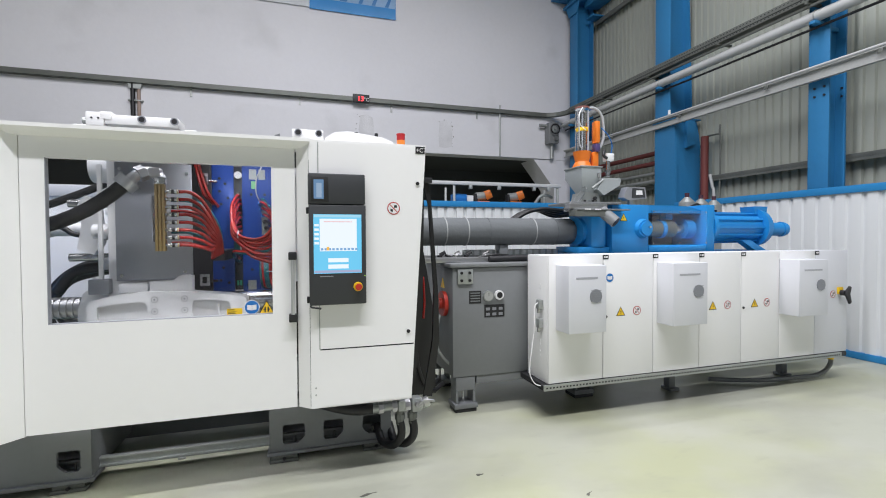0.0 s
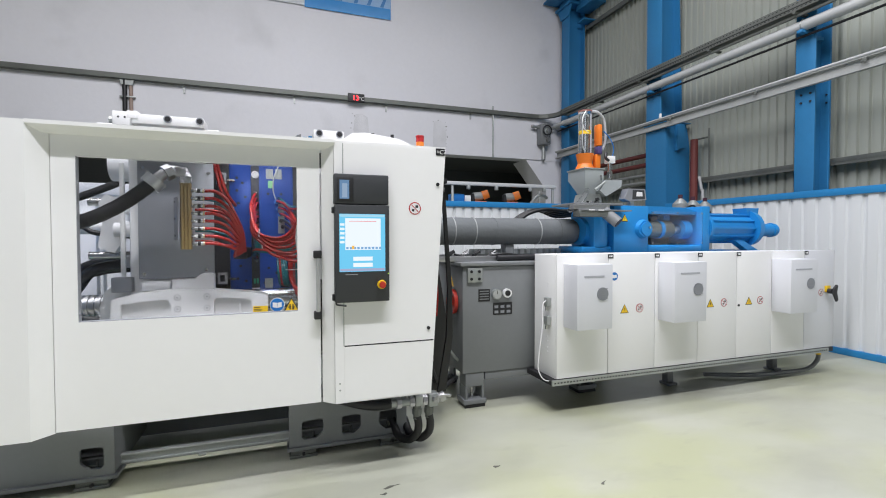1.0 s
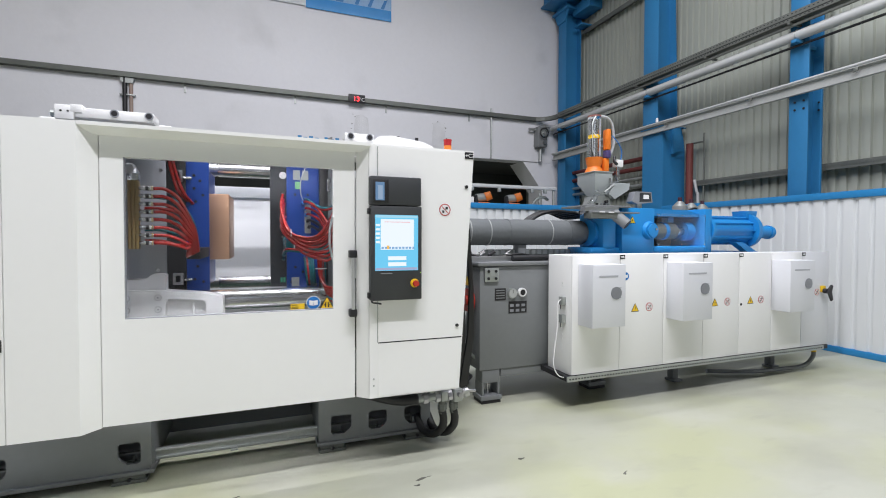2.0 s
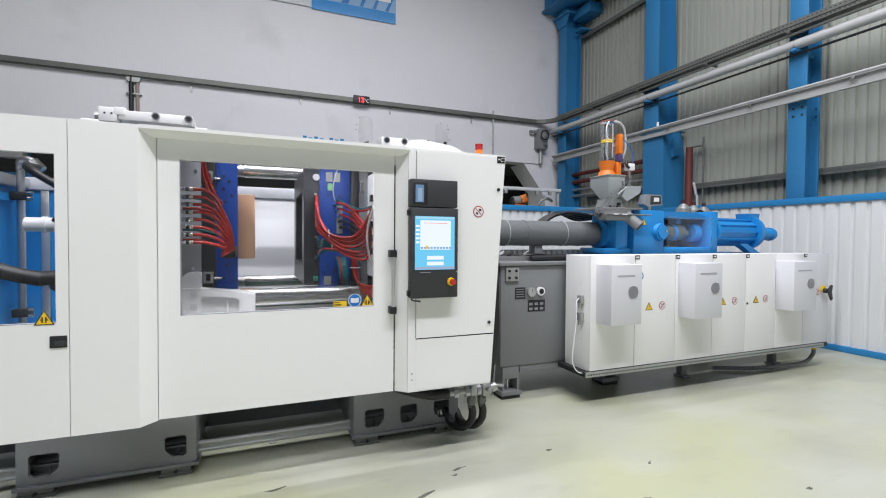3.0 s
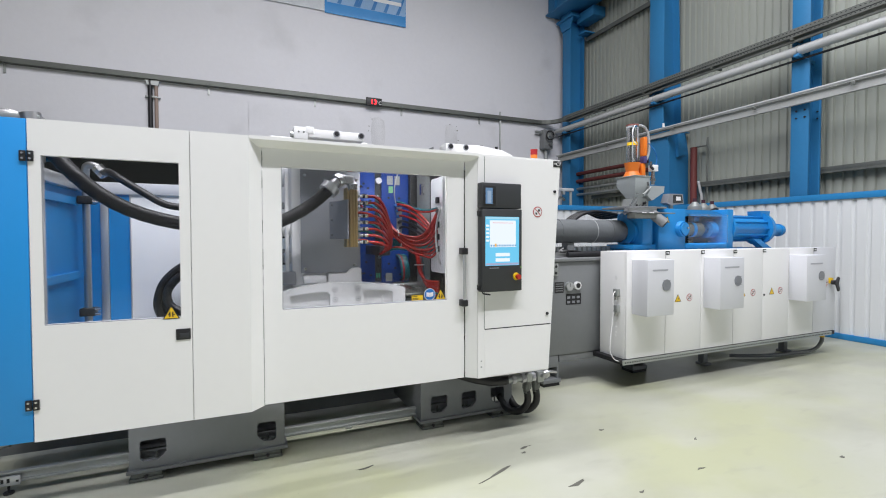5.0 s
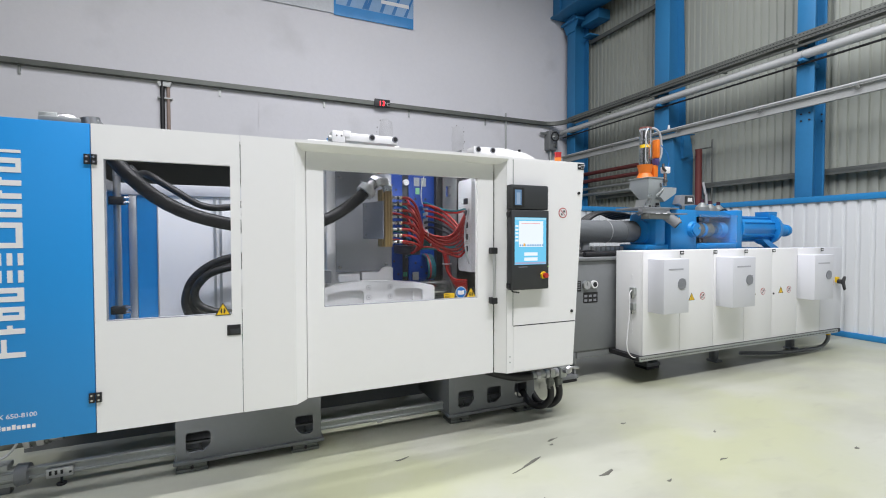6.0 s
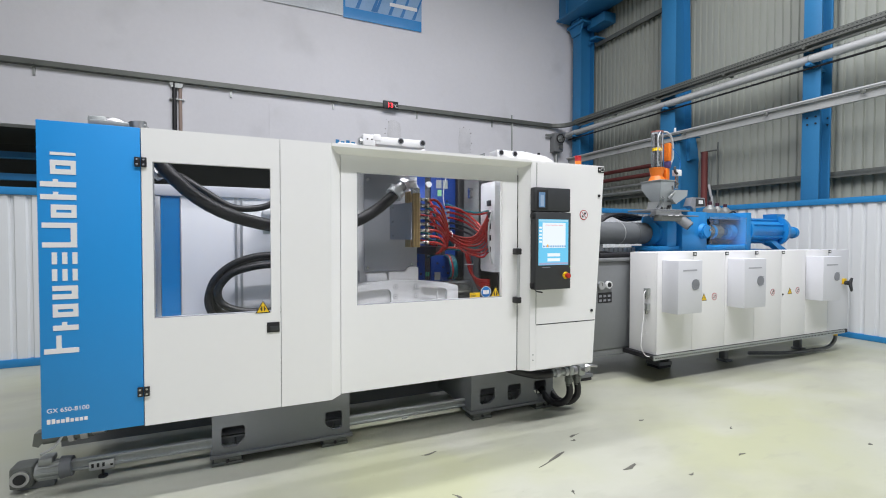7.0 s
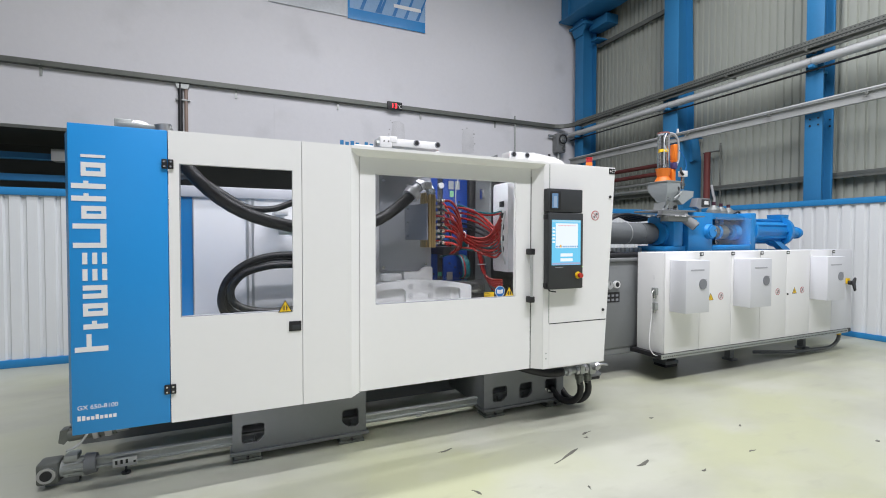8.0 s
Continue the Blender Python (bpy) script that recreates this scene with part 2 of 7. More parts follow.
def solo(name, bm, mat, label, category="", kind="", smooth=40):
    return tagged(new(name, mesh_of(name, bm, mat, smooth)), label, category, "", kind)


# ---- hall ----
def corrugated(bm, axis, u0, u1, z0, z1, face, back, pitch, depth, duty=0.62):
    """A ribbed sheet along x or y; its flats lie at `face`, its grooves run `depth` towards `back`."""
    way = 1 if back > face else -1
    line, u = [], u0
    while u < u1:
        for f, d in ((0, 0), (duty, 0), (duty + 0.09, depth), (0.91, depth)):
            if u + f * pitch < u1:
                line.append((u + f * pitch, face + way * d))
        u += pitch
    line.append((u1, face))
    def at(p, q, z):
        return (p, q, z) if axis == "x" else (q, p, z)
    lo = [bm.verts.new(at(p, q, z0)) for p, q in line]
    hi = [bm.verts.new(at(p, q, z1)) for p, q in line]
    lb = [bm.verts.new(at(p, back, z0)) for p, q in line]
    hb = [bm.verts.new(at(p, back, z1)) for p, q in line]
    for i in range(len(line) - 1):
        bm.faces.new((lo[i], lo[i + 1], hi[i + 1], hi[i]))
        bm.faces.new((lb[i + 1], lb[i], hb[i], hb[i + 1]))
        bm.faces.new((hi[i], hi[i + 1], hb[i + 1], hb[i]))
        bm.faces.new((lo[i + 1], lo[i], lb[i], lb[i + 1]))
    for i in (0, len(line) - 1):
        bm.faces.new((lo[i], hi[i], hb[i], lb[i]))
    bmesh.ops.recalc_face_normals(bm, faces=bm.faces[:])
    return bm


HX0, HX1, HY0, HY1, HZ = -16.0, 11.75, -14.0, 8.44, 10.0


def setting():
    solo("floor", box(B(), HX0 - 0.3, HX1 + 0.3, HY0 - 0.3, 11.3, -0.2, 0.0), FLOORMAT, "pale green-yellow epoxy hall floor with worn dull patches", "floor", "structure")
    # upper back wall: a painted concrete face hung over a deep recess
    solo("wall_north_upper", box(B(), HX0, HX1, HY1, HY1 + 0.35, 3.82, HZ), WALLPAINT, "white painted concrete wall above a dark recess", "wall", "structure")
    solo("wall_board", box(B(), 2.41, 10.6, HY1 - 0.025, HY1 - 0.002, 3.83, 4.765), WALLPAINT, "raised white painted board along the wall's lower edge", "wall", "structure")
    # soffit and rear wall carry painted shade, not their own paint
    solo("recess_ceiling", box(B(), HX0, HX1, HY1 + 0.35, 11.0, 3.82, 3.97), SHADEWALL, "underside of the slab over the recess, coloured dark for the shade", "ceiling", "structure")
    solo("recess_wall", box(B(), HX0, HX1, 11.0, 11.3, 0, 3.97), SHADEWALL, "rear wall of the recess, coloured dark for the shade inside", "wall", "structure")
    for z in (3.29, 2.83):
        solo("recess_beam", box(box(B(), HX0, -1.6, 9.45, 9.6, z, z + 0.02), HX0, -1.6, 9.52, 9.54, z + 0.02, z + 0.15), STEELBLUE, "blue steel beam in the dark recess", "beam", "structure")
    solo("recess_box", box(B(), -2.0, -1.62, 9.2, 9.44, 3.25, 3.5, 0.01), PIPEGREY, "grey box on the beam in the recess", "box", "structure")
    solo("recess_pillar", prism(B(), ((10.1, 3.82), (11.75, 3.82), (11.75, 0.0), (10.75, 0.0), (10.75, 3.0)), "y", 8.45, 9.2), WALLPAINT, "white painted haunched pillar at the recess end", "pillar", "structure")
    solo("wall_east", corrugated(B(), "y", HY0, 11.0, 0.0, HZ, HX1, HX1 + 0.12, 0.15, 0.04, 0.55), SHEETWALL, "grey-beige ribbed sheet metal hall cladding", "wall", "structure")
    # the opening here is made up to suit the south fill lamp
    solo("wall_south", framed(B(), HX0, HX1, 0, HZ, -12.2, 3.2, 4.9, 8.1, HY0 - 0.3, HY0), ROOF, "unseen grey hall wall with an opening added for the fill lamp", "wall", "structure")
    solo("wall_west", box(B(), HX0 - 0.3, HX0, HY0, 11.3, 0, HZ), ROOF, "unseen grey wall added to close the hall, dark to limit bounce", "wall", "structure")
    bm = B()
    for a, b in ((HY0, -4.3), (-3.7, -1.9), (-1.3, 0.9), (1.5, HY1)):
        box(bm, HX0, HX1, a, b, HZ, HZ + 0.2)
    for a, b in ((-4.3, -3.7), (-1.9, -1.3), (0.9, 1.5)):
        box(bm, HX0, -0.7, a, b, HZ, HZ + 0.2)
        box(bm, 8.7, HX1, a, b, HZ, HZ + 0.2)
    solo("ceiling", bm, ROOF, "grey hall roof with long skylight openings", "ceiling", "structure")


def partitions():
    back = thing("partition_back", (5, 4.25, 0), "white ribbed sheet partition with blue trim behind the machine", "partition", "", "structure")
    part("sheet", corrugated(B(), "x", -9.0, 10.9, 0.1, 2.15, 4.25, 4.31, 0.171, 0.03), PARTITION, back)
    part("top_trim", box(B(), -9.0, 10.9, 4.225, 4.335, 2.15, 2.245, 0.006), BANDBLUE, back, "blue top trim")
    part("base_trim", box(B(), -9.0, 10.9, 4.225, 4.335, 0.0, 0.1, 0.006), BANDBLUE, back, "blue base trim")
    side = thing("partition_side", (10.9, 0, 0), "white ribbed sheet partition with blue trim along the hall's side", "partition", "", "structure")
    part("sheet", corrugated(B(), "y", -9.0, 4.22, 0.09, 2.2, 10.9, 10.96, 0.187, 0.03), PARTITION, side)
    part("top_trim", box(B(), 10.875, 10.985, -9.0, 4.22, 2.2, 2.3, 0.006), BANDBLUE, side, "blue top trim")
    part("base_trim", box(B(), 10.875, 10.985, -9.0, 4.22, 0.0, 0.09, 0.006), BANDBLUE, side, "blue base trim")


def steel_column(y0, y1, x0, x1, web_y, label, top=HZ, flange=0.03, spread=0.0):
    """A welded I column; its rear flange may lean back towards the foot by `spread`."""
    c = thing("steel_column", (x0, y0, 0), label, "column", "hall columns", "structure")
    part("front_flange", box(B(), x0, x0 + flange, y0, y1, 0, top, 0.004), STEELBLUE, c)
    part("rear_flange", prism(B(), ((x1 - flange + spread, 4.5), (x1 + spread, 4.5), (x1, top), (x1 - flange, top)), "y", y0, y1), STEELBLUE, c)
    part("rear_flange", box(B(), x1 - flange + spread, x1 + spread, y0, y1, 0, 4.498), STEELBLUE, c)
    part("web", prism(B(), ((x0 + flange, 0), (x1 - flange + spread, 0), (x1 - flange + spread, 4.5), (x1 - flange, top), (x0 + flange, top)), "y", web_y - 0.012, web_y + 0.012), STEELBLUE, c)
    return c


def columns():
    c3 = steel_column(1.62, 1.9, 11.09, 11.45, 1.76, "blue painted steel column with bolted splice plates")
    for k in range(2):
        for j in range(2):
            part("bolt", rod(B(), (11.0898, 1.68 + 0.13 * k, 3.66 + 0.12 * j), (11.074, 1.68 + 0.13 * k, 3.66 + 0.12 * j), 0.016, 8), DARK, c3)
            part("flange_bolt", rod(B(), (11.42, 1.66 + 0.16 * k, 3.66 + 0.12 * j), (11.405, 1.66 + 0.16 * k, 3.66 + 0.12 * j), 0.014, 8), DARK, c3)
    part("clip_angle", box(B(), 11.12, 11.4, 1.7, 1.747, 4.6, 4.66, 0.004), STEELBLUE, c3)
    c2 = steel_column(4.57, 4.97, 11.09, 11.46, 4.74, "wide blue painted steel column on a broader lower pedestal", spread=0.2)
    part("pedestal", prism(B(), ((4.34, 0), (4.92, 0), (4.92, 3.98), (4.42, 3.98), (4.37, 3.6)), "x", 11.04, 11.085), STEELBLUE, c2)
    part("pedestal_side", prism(B(), ((11.087, 0), (11.7, 0), (11.7, 3.5), (11.66, 3.75), (11.6, 3.98), (11.087, 3.98)), "y", 4.4, 4.43), STEELBLUE, c2)
    part("stiffener", prism(B(), ((11.3, 3.42), (11.5, 3.5), (11.5, 3.97), (11.3, 3.97)), "y", 4.33, 4.398), STEELBLUE, c2)
    part("cap_plate", box(B(), 11.0, 11.66, 4.33, 4.95, 3.981, 4.0, 0.004), STEELBLUE, c2)
    c1 = steel_column(7.83, 8.19, 11.09, 11.6, 8.0, "blue painted steel corner column carrying a crane beam", 7.98)
    part("capital", prism(B(), ((7.83, 7.7), (8.19, 7.7), (8.32, 7.98), (7.7, 7.98)), "x", 11.05, 11.088), STEELBLUE, c1)
    part("capital_plate", box(B(), 10.98, 11.62, 7.66, 8.36, 7.982, 8.05, 0.006), STEELBLUE, c1)
    part("bearing_block", box(B(), 11.05, 11.5, 7.8, 8.25, 8.051, 8.19, 0.01), STEELBLUE, c1)
    part("corbel", box(B(), 11.3, 11.72, 7.1, 7.82, 7.83, 8.1, 0.008), STEELBLUE, c1)
    part("corbel_stub", box(B(), 11.35, 11.72, 7.5, 7.82, 7.52, 7.56, 0.004), STEELBLUE, c1)
    r = thing("crane_beam", (10.9, 0, 8.2), "blue painted steel crane runway beam below the roof", "beam", "", "structure")
    part("lower_flange", box(B(), 10.62, 11.5, -9, 8.4, 8.191, 8.24, 0.006), STEELBLUE, r)
    part("web", box(B(), 10.72, 10.76, -9, 8.4, 8.241, 9.0), STEELBLUE, r)
    part("upper_flange", box(B(), 10.62, 11.5, -9, 8.4, 9.001, 9.05, 0.006), STEELBLUE, r)
    for y in (8.0, 6.0, 4.0):
        part("stiffener", box(B(), 10.64, 10.718, y - 0.012, y + 0.012, 8.242, 8.999), STEELBLUE, r)
    for z, y0, y1 in ((2.79, -9, 4.2), (2.79, 5.0, 7.5), (7.44, 5.0, 7.78), (7.44, -9, 4.5)):
        bm = box(B(), 11.6, 11.74, y0, y1, z - 0.03, z + 0.04, 0.004)
        box(bm, 11.6, 11.62, y0, y1, z - 0.07, z - 0.03)
        solo("wall_girt", bm, TRAYGREY, "grey-green steel girt across the cladding", "girt", "structure")
    for z, r, mat, tone in ((3.5, 0.055, RUSTPIPE, "dark red oxide"), (3.28, 0.055, RUSTPIPE, "dark red oxide"), (3.05, 0.04, GALV, "grey steel"), (2.88, 0.04, GALV, "grey steel")):
        solo("wall_pipe", rod(B(), (11.5, 5.0, z), (11.5, 8.3, z), r, 14), mat, tone + " pipe along the cladding", "pipe", "structure")
    solo("drain_pipe", rod(B(), (11.5, 4.1, 0), (11.5, 4.1, 3.6), 0.07, 16), RUSTPIPE, "dark red vertical pipe beside the column", "pipe", "structure")
    solo("grey_conduit", hose(B(), [(11.62, 3.86, 0), (11.62, 3.86, 3.5), (11.62, 3.88, 3.6), (11.62, 3.96, 3.62), (11.62, 4.28, 3.62)], 0.018, 8), TRAYGREY, "thin grey bent conduit on the cladding", "pipe", "structure")
    solo("cable_bunch", hose(B(), [(11.6, 3.97, 0), (11.6, 3.97, 2.3), (11.58, 3.99, 2.6), (11.56, 4.03, 2.85)], 0.03, 8), PIPEGREY, "pale grey cable bunch beside the red pipe", "cable", "structure")


def tray_run(bm, pts, w=0.1, h=0.11, wide=None, tall=None):
    w, h = wide or w, tall or h
    """An open perforated channel along a line in plan, its back towards the wall."""
    for (xa, ya, xb, yb, nx, ny) in pts:
        for z0, z1, d0, d1 in ((0, 0.008, 0, w), (0, h, 0, 0.006), (0, h, w - 0.006, w)):
            q = [(xa + nx * d0, ya + ny * d0), (xb + nx * d0, yb + ny * d0), (xb + nx * d1, yb + ny * d1), (xa + nx * d1, ya + ny * d1)]
            prism(bm, q, "z", 4.97 + z0, 4.97 + z1)
    return bm


def services():
    t = thing("cable_tray", (5, 8.35, 5.0), "grey galvanised perforated cable tray running round the hall corner", "cable tray", "", "structure")
    part("back_run", tray_run(B(), [(-14, 8.42, 10.3, 8.42, 0, -1)]), TRAYGREY, t)
    arc = [(10.3 + 0.6 * math.sin(a), 7.82 + 0.6 * math.cos(a)) for a in (math.pi / 2 * k / 6 for k in range(7))]
    part("corner_bend", tray_run(B(), [(*arc[k], *arc[k + 1], -math.sin((k + 0.5) * math.pi / 12), -math.cos((k + 0.5) * math.pi / 12)) for k in range(6)]), TRAYGREY, t)
    part("side_run", tray_run(B(), [(11.02, 7.82, 11.02, -9.0, -1, 0)], wide=0.2, tall=0.145), TRAYGREY, t)
    cable = B()
    for k in range(3):
        rod(cable, (10.83 + 0.03 * k, 7.7, 5.03), (10.83 + 0.03 * k, -9.0, 5.03), 0.014, 8)
        rod(cable, (-14, 8.36 + 0.02 * k, 5.03), (10.3, 8.36 + 0.02 * k, 5.03), 0.014, 8)
    part("cable_bundle", cable, RUBBER, t, "black cables lying in the tray")
    slot = B()
    for k in range(150):
        for z in (5.0, 5.075):
            box(slot, 10.8155, 10.8193, -1.0 + 0.06 * k, -0.975 + 0.06 * k, z, z + 0.012)
    part("hanger_bar", box(B(), 10.86, 10.9, -9.0, 7.6, 4.9, 4.935, 0.004), TRAYGREY, t)
    tagged(part("slots", slot, DARK, t, "row of punched slots"), kind="stuff")
    for x in (-4, -1.9, 1.6, 3.9, 6.1, 8.4):
        part("bracket", prism(B(), ((8.435, 4.8), (8.435, 5.0), (8.32, 5.0), (8.32, 4.985), (8.41, 4.96), (8.41, 4.8)), "x", x - 0.02, x + 0.02), GALV, t)
    for y in (6.4, 4.9, 3.2, 1.75, -0.6):
        part("bracket", box(B(), 10.8, 11.1, y - 0.02, y + 0.02, 4.936, 4.968), TRAYGREY, t)
    p = thing("service_pipe", (10.98, 3, 4.78), "pale grey painted pipe on blue column brackets", "pipe", "", "structure")
    part("pipe", rod(B(), (10.98, 8.3, 4.78), (10.98, -9, 4.78), 0.078, 20), PIPEGREY, p)
    for y in (7.9, 4.7, 1.72, -1.5):
        part("bracket", box(B(), 10.88, 11.088, y - 0.04, y + 0.04, 4.655, 4.7015, 0.005), STEELBLUE, p, "blue bracket")
        part("saddle", hose(B(), [(10.98 + 0.084 * math.cos(q), y, 4.78 + 0.084 * math.sin(q)) for q in (math.pi * k / 8 for k in range(-2, 11))], 0.008, 6, 1), GALV, p)
    solo("thin_conduit", rod(B(), (11.03, 8.3, 4.64), (11.03, -9, 4.64), 0.02, 8), DARK, "thin dark conduit below the pale pipe", "pipe", "structure")
    r = thing("busbar_rail", (11.0, 3, 3.9), "pale grey channel rail across the columns", "rail", "", "structure")
    part("channel", prism(B(), ((10.97, 3.87), (11.036, 3.87), (11.036, 4.04), (10.97, 4.04), (10.97, 4.025), (11.022, 4.025), (11.022, 3.885), (10.97, 3.885)), "y", -9, 8.3), material("weathered_pale_rail", (0.37, 0.38, 0.37), 0.5, vary=0.2, scale=5), r)
    part("tube", rod(B(), (10.975, -9, 4.062), (10.975, 8.3, 4.062), 0.021, 10), PIPEGREY, r)
    for y in (6.2, 4.2, 2.45, 0.95):
        part("clip", box(B(), 10.955, 10.969, y - 0.03, y + 0.03, 3.96, 4.02, 0.004), TRAYGREY, r, "weathered grey clip")
    part("eye_bolt", rod(B(), (10.975, 4.46, 4.08), (10.975, 4.46, 4.17), 0.03, 10, 0.022), PAPER, r)
    d = thing("drop_conduit", (0.53, 8.4, 4.4), "pair of grey and copper conduits dropping from the cable tray", "pipe", "", "structure")
    part("steel_conduit", rod(B(), (0.49, 8.39, 3.83), (0.49, 8.39, 5.0), 0.045, 12), DARK, d)
    part("copper_conduit", rod(B(), (0.6, 8.4, 3.83), (0.6, 8.4, 5.0), 0.035, 12), material("dull_copper_conduit", (0.32, 0.24, 0.2), 0.5, vary=0.1), d, "dull copper coloured conduit")
    part("clamp", box(B(), 0.4, 0.68, 8.36, 8.43, 4.6, 4.63, 0.004), GALV, d)
    part("flare", prism(B(), ((0.38, 5.0), (0.68, 5.0), (0.64, 4.86), (0.44, 4.86)), "y", 8.35, 8.43), GALV, d)
    v = thing("wall_valve", (10.57, 8.2, 4.6), "dark grey wall valve block with a round handwheel", "valve")
    part("body", box(B(), 10.42, 10.74, 8.16, 8.43, 4.22, 4.8, 0.04), BASEGREY, v)
    part("side_pipe", rod(B(), (10.2, 8.3, 4.72), (10.9, 8.3, 4.72), 0.04, 12), GALV, v)
    part("bonnet", rod(B(), (10.57, 8.16, 4.6), (10.57, 8.12, 4.6), 0.09, 16), GALV, v)
    part("side_cap", rod(B(), (10.62, 8.16, 4.36), (10.62, 8.1, 4.36), 0.06, 14), STEEL, v)
    ring = B()
    hose(ring, [(10.57 + 0.13 * math.cos(a), 8.08, 4.6 + 0.13 * math.sin(a)) for a in (2 * math.pi * k / 16 for k in range(17))], 0.02, 8, 1)
    part("handwheel", ring, DARK, v)
    part("spindle", rod(B(), (10.57, 8.12, 4.6), (10.57, 8.06, 4.6), 0.03, 10), STEEL, v)
    part("lower_pipe", rod(B(), (10.6, 8.33, 3.83), (10.6, 8.33, 4.26), 0.05, 12), GALV, v)
    solo("hanging_rod", rod(B(), (9.05, 8.38, 3.84), (9.05, 8.38, 5.2), 0.025, 8), GALV, "thin grey steel rod hanging on the wall", "rod")
    s = thing("temperature_display", (5.3, 8.3, 5.0), "small black temperature display with red digits on the cable tray", "display")
    part("housing", box(B(), 5.13, 5.53, 8.26, 8.315, 4.93, 5.13, 0.01), DARK, s)
    wording("digits", "13", 0.17, (5.23, 8.257, 4.965), glow("red_led", (1.0, 0.02, 0.03), 5.0), s, "glowing red digits")
    wording("unit", "°C", 0.12, (5.39, 8.257, 4.97), PAPER, s, "white unit sign")
    b = thing("wall_banner", (4.5, 8.4, 7.2), "glossy blue and grey banner on the upper wall", "banner")
    part("sheet", box(B(), 4.15, 6.225, 8.405, 8.415, 7.095, 8.6), material("glossy_banner_blue", (0.03, 0.25, 0.6), 0.12, vary=0.15, scale=1.2), b)
    part("picture_field", box(B(), 2.3, 4.146, 8.405, 8.415, 7.13, 8.6), material("banner_grey_picture", (0.5, 0.53, 0.56), 0.2, vary=0.25, scale=3), b, "pale grey picture field")
    # picture tone plus the gloss's diagonal reflections, painted as pale field and streaks
    pale = part("pale_field", box(B(), 4.2, 6.215, 8.402, 8.4045, 7.36, 8.58), material("banner_pale_blue", (0.28, 0.45, 0.68), 0.15, vary=0.2, scale=4), b, "pale blue picture field with light reflections put into its colour")
    for k, x in enumerate((4.45, 4.85, 4.93, 5.3, 5.62, 5.95)):
        part("streak", prism(B(), ((x, 7.37), (x + 0.09, 7.37), (x + 0.42, 8.3), (x + 0.36 + 0.03 * (k % 3), 8.3)), "y", 8.4, 8.4015), material("banner_glare_streak_blue", (0.05, 0.2, 0.48), 0.15), pale)
    part("mark", box(B(), 5.35, 6.1, 8.396, 8.3995, 7.6, 7.69), PAPER, b, "white lettering band")
    w = thing("wall_marking", (5.0, 8.41, 4.4), "row of small blue painted strokes on the white wall", "marking")
    for k in range(7):
        x = 3.95 + 0.13 * k + (0.1 if k > 3 else 0)
        part("stroke", box(B(), x, x + 0.09, 8.408, 8.4135, 3.93, 4.06 - 0.03 * (k % 2)), BANDBLUE, w)
    for x in (7.35, 5.3):
        solo("plaster_patch", prism(B(), ((x, 4.0), (x + 0.16, 3.98), (x + 0.34, 4.02), (x + 0.36, 4.3), (x + 0.33, 4.62), (x + 0.18, 4.7), (x + 0.02, 4.66), (x - 0.02, 4.3)), "y", 8.409, 8.4145), material("rough_plaster", (0.68, 0.68, 0.70), 0.9, vary=0.12, scale=14, bump=0.6, bump_scale=40), "rough grey plaster patch on the painted wall", "patch")


def wording(name, body, size, at, mat, parent, label="", turn=0, thick=0.0008, align="LEFT"):
    cu = bpy.data.curves.new(name, "FONT")
    cu.body, cu.size, cu.extrude, cu.align_x = body, size, thick, align
    tmp = bpy.data.objects.new(name, cu)
    me = bpy.data.meshes.new_from_object(tmp)
    me.transform(pose(*at, 90, 0, 0) @ pose(0, 0, 0, 0, 0, turn))
    me.materials.clear()
    me.materials.append(mat)
    bpy.data.objects.remove(tmp)
    ob = new(name, me)
    ob.parent = parent
    if parent.parent is None:
        ob.matrix_parent_inverse = Matrix.Translation(parent.location).inverted()
    return tagged(ob, label)


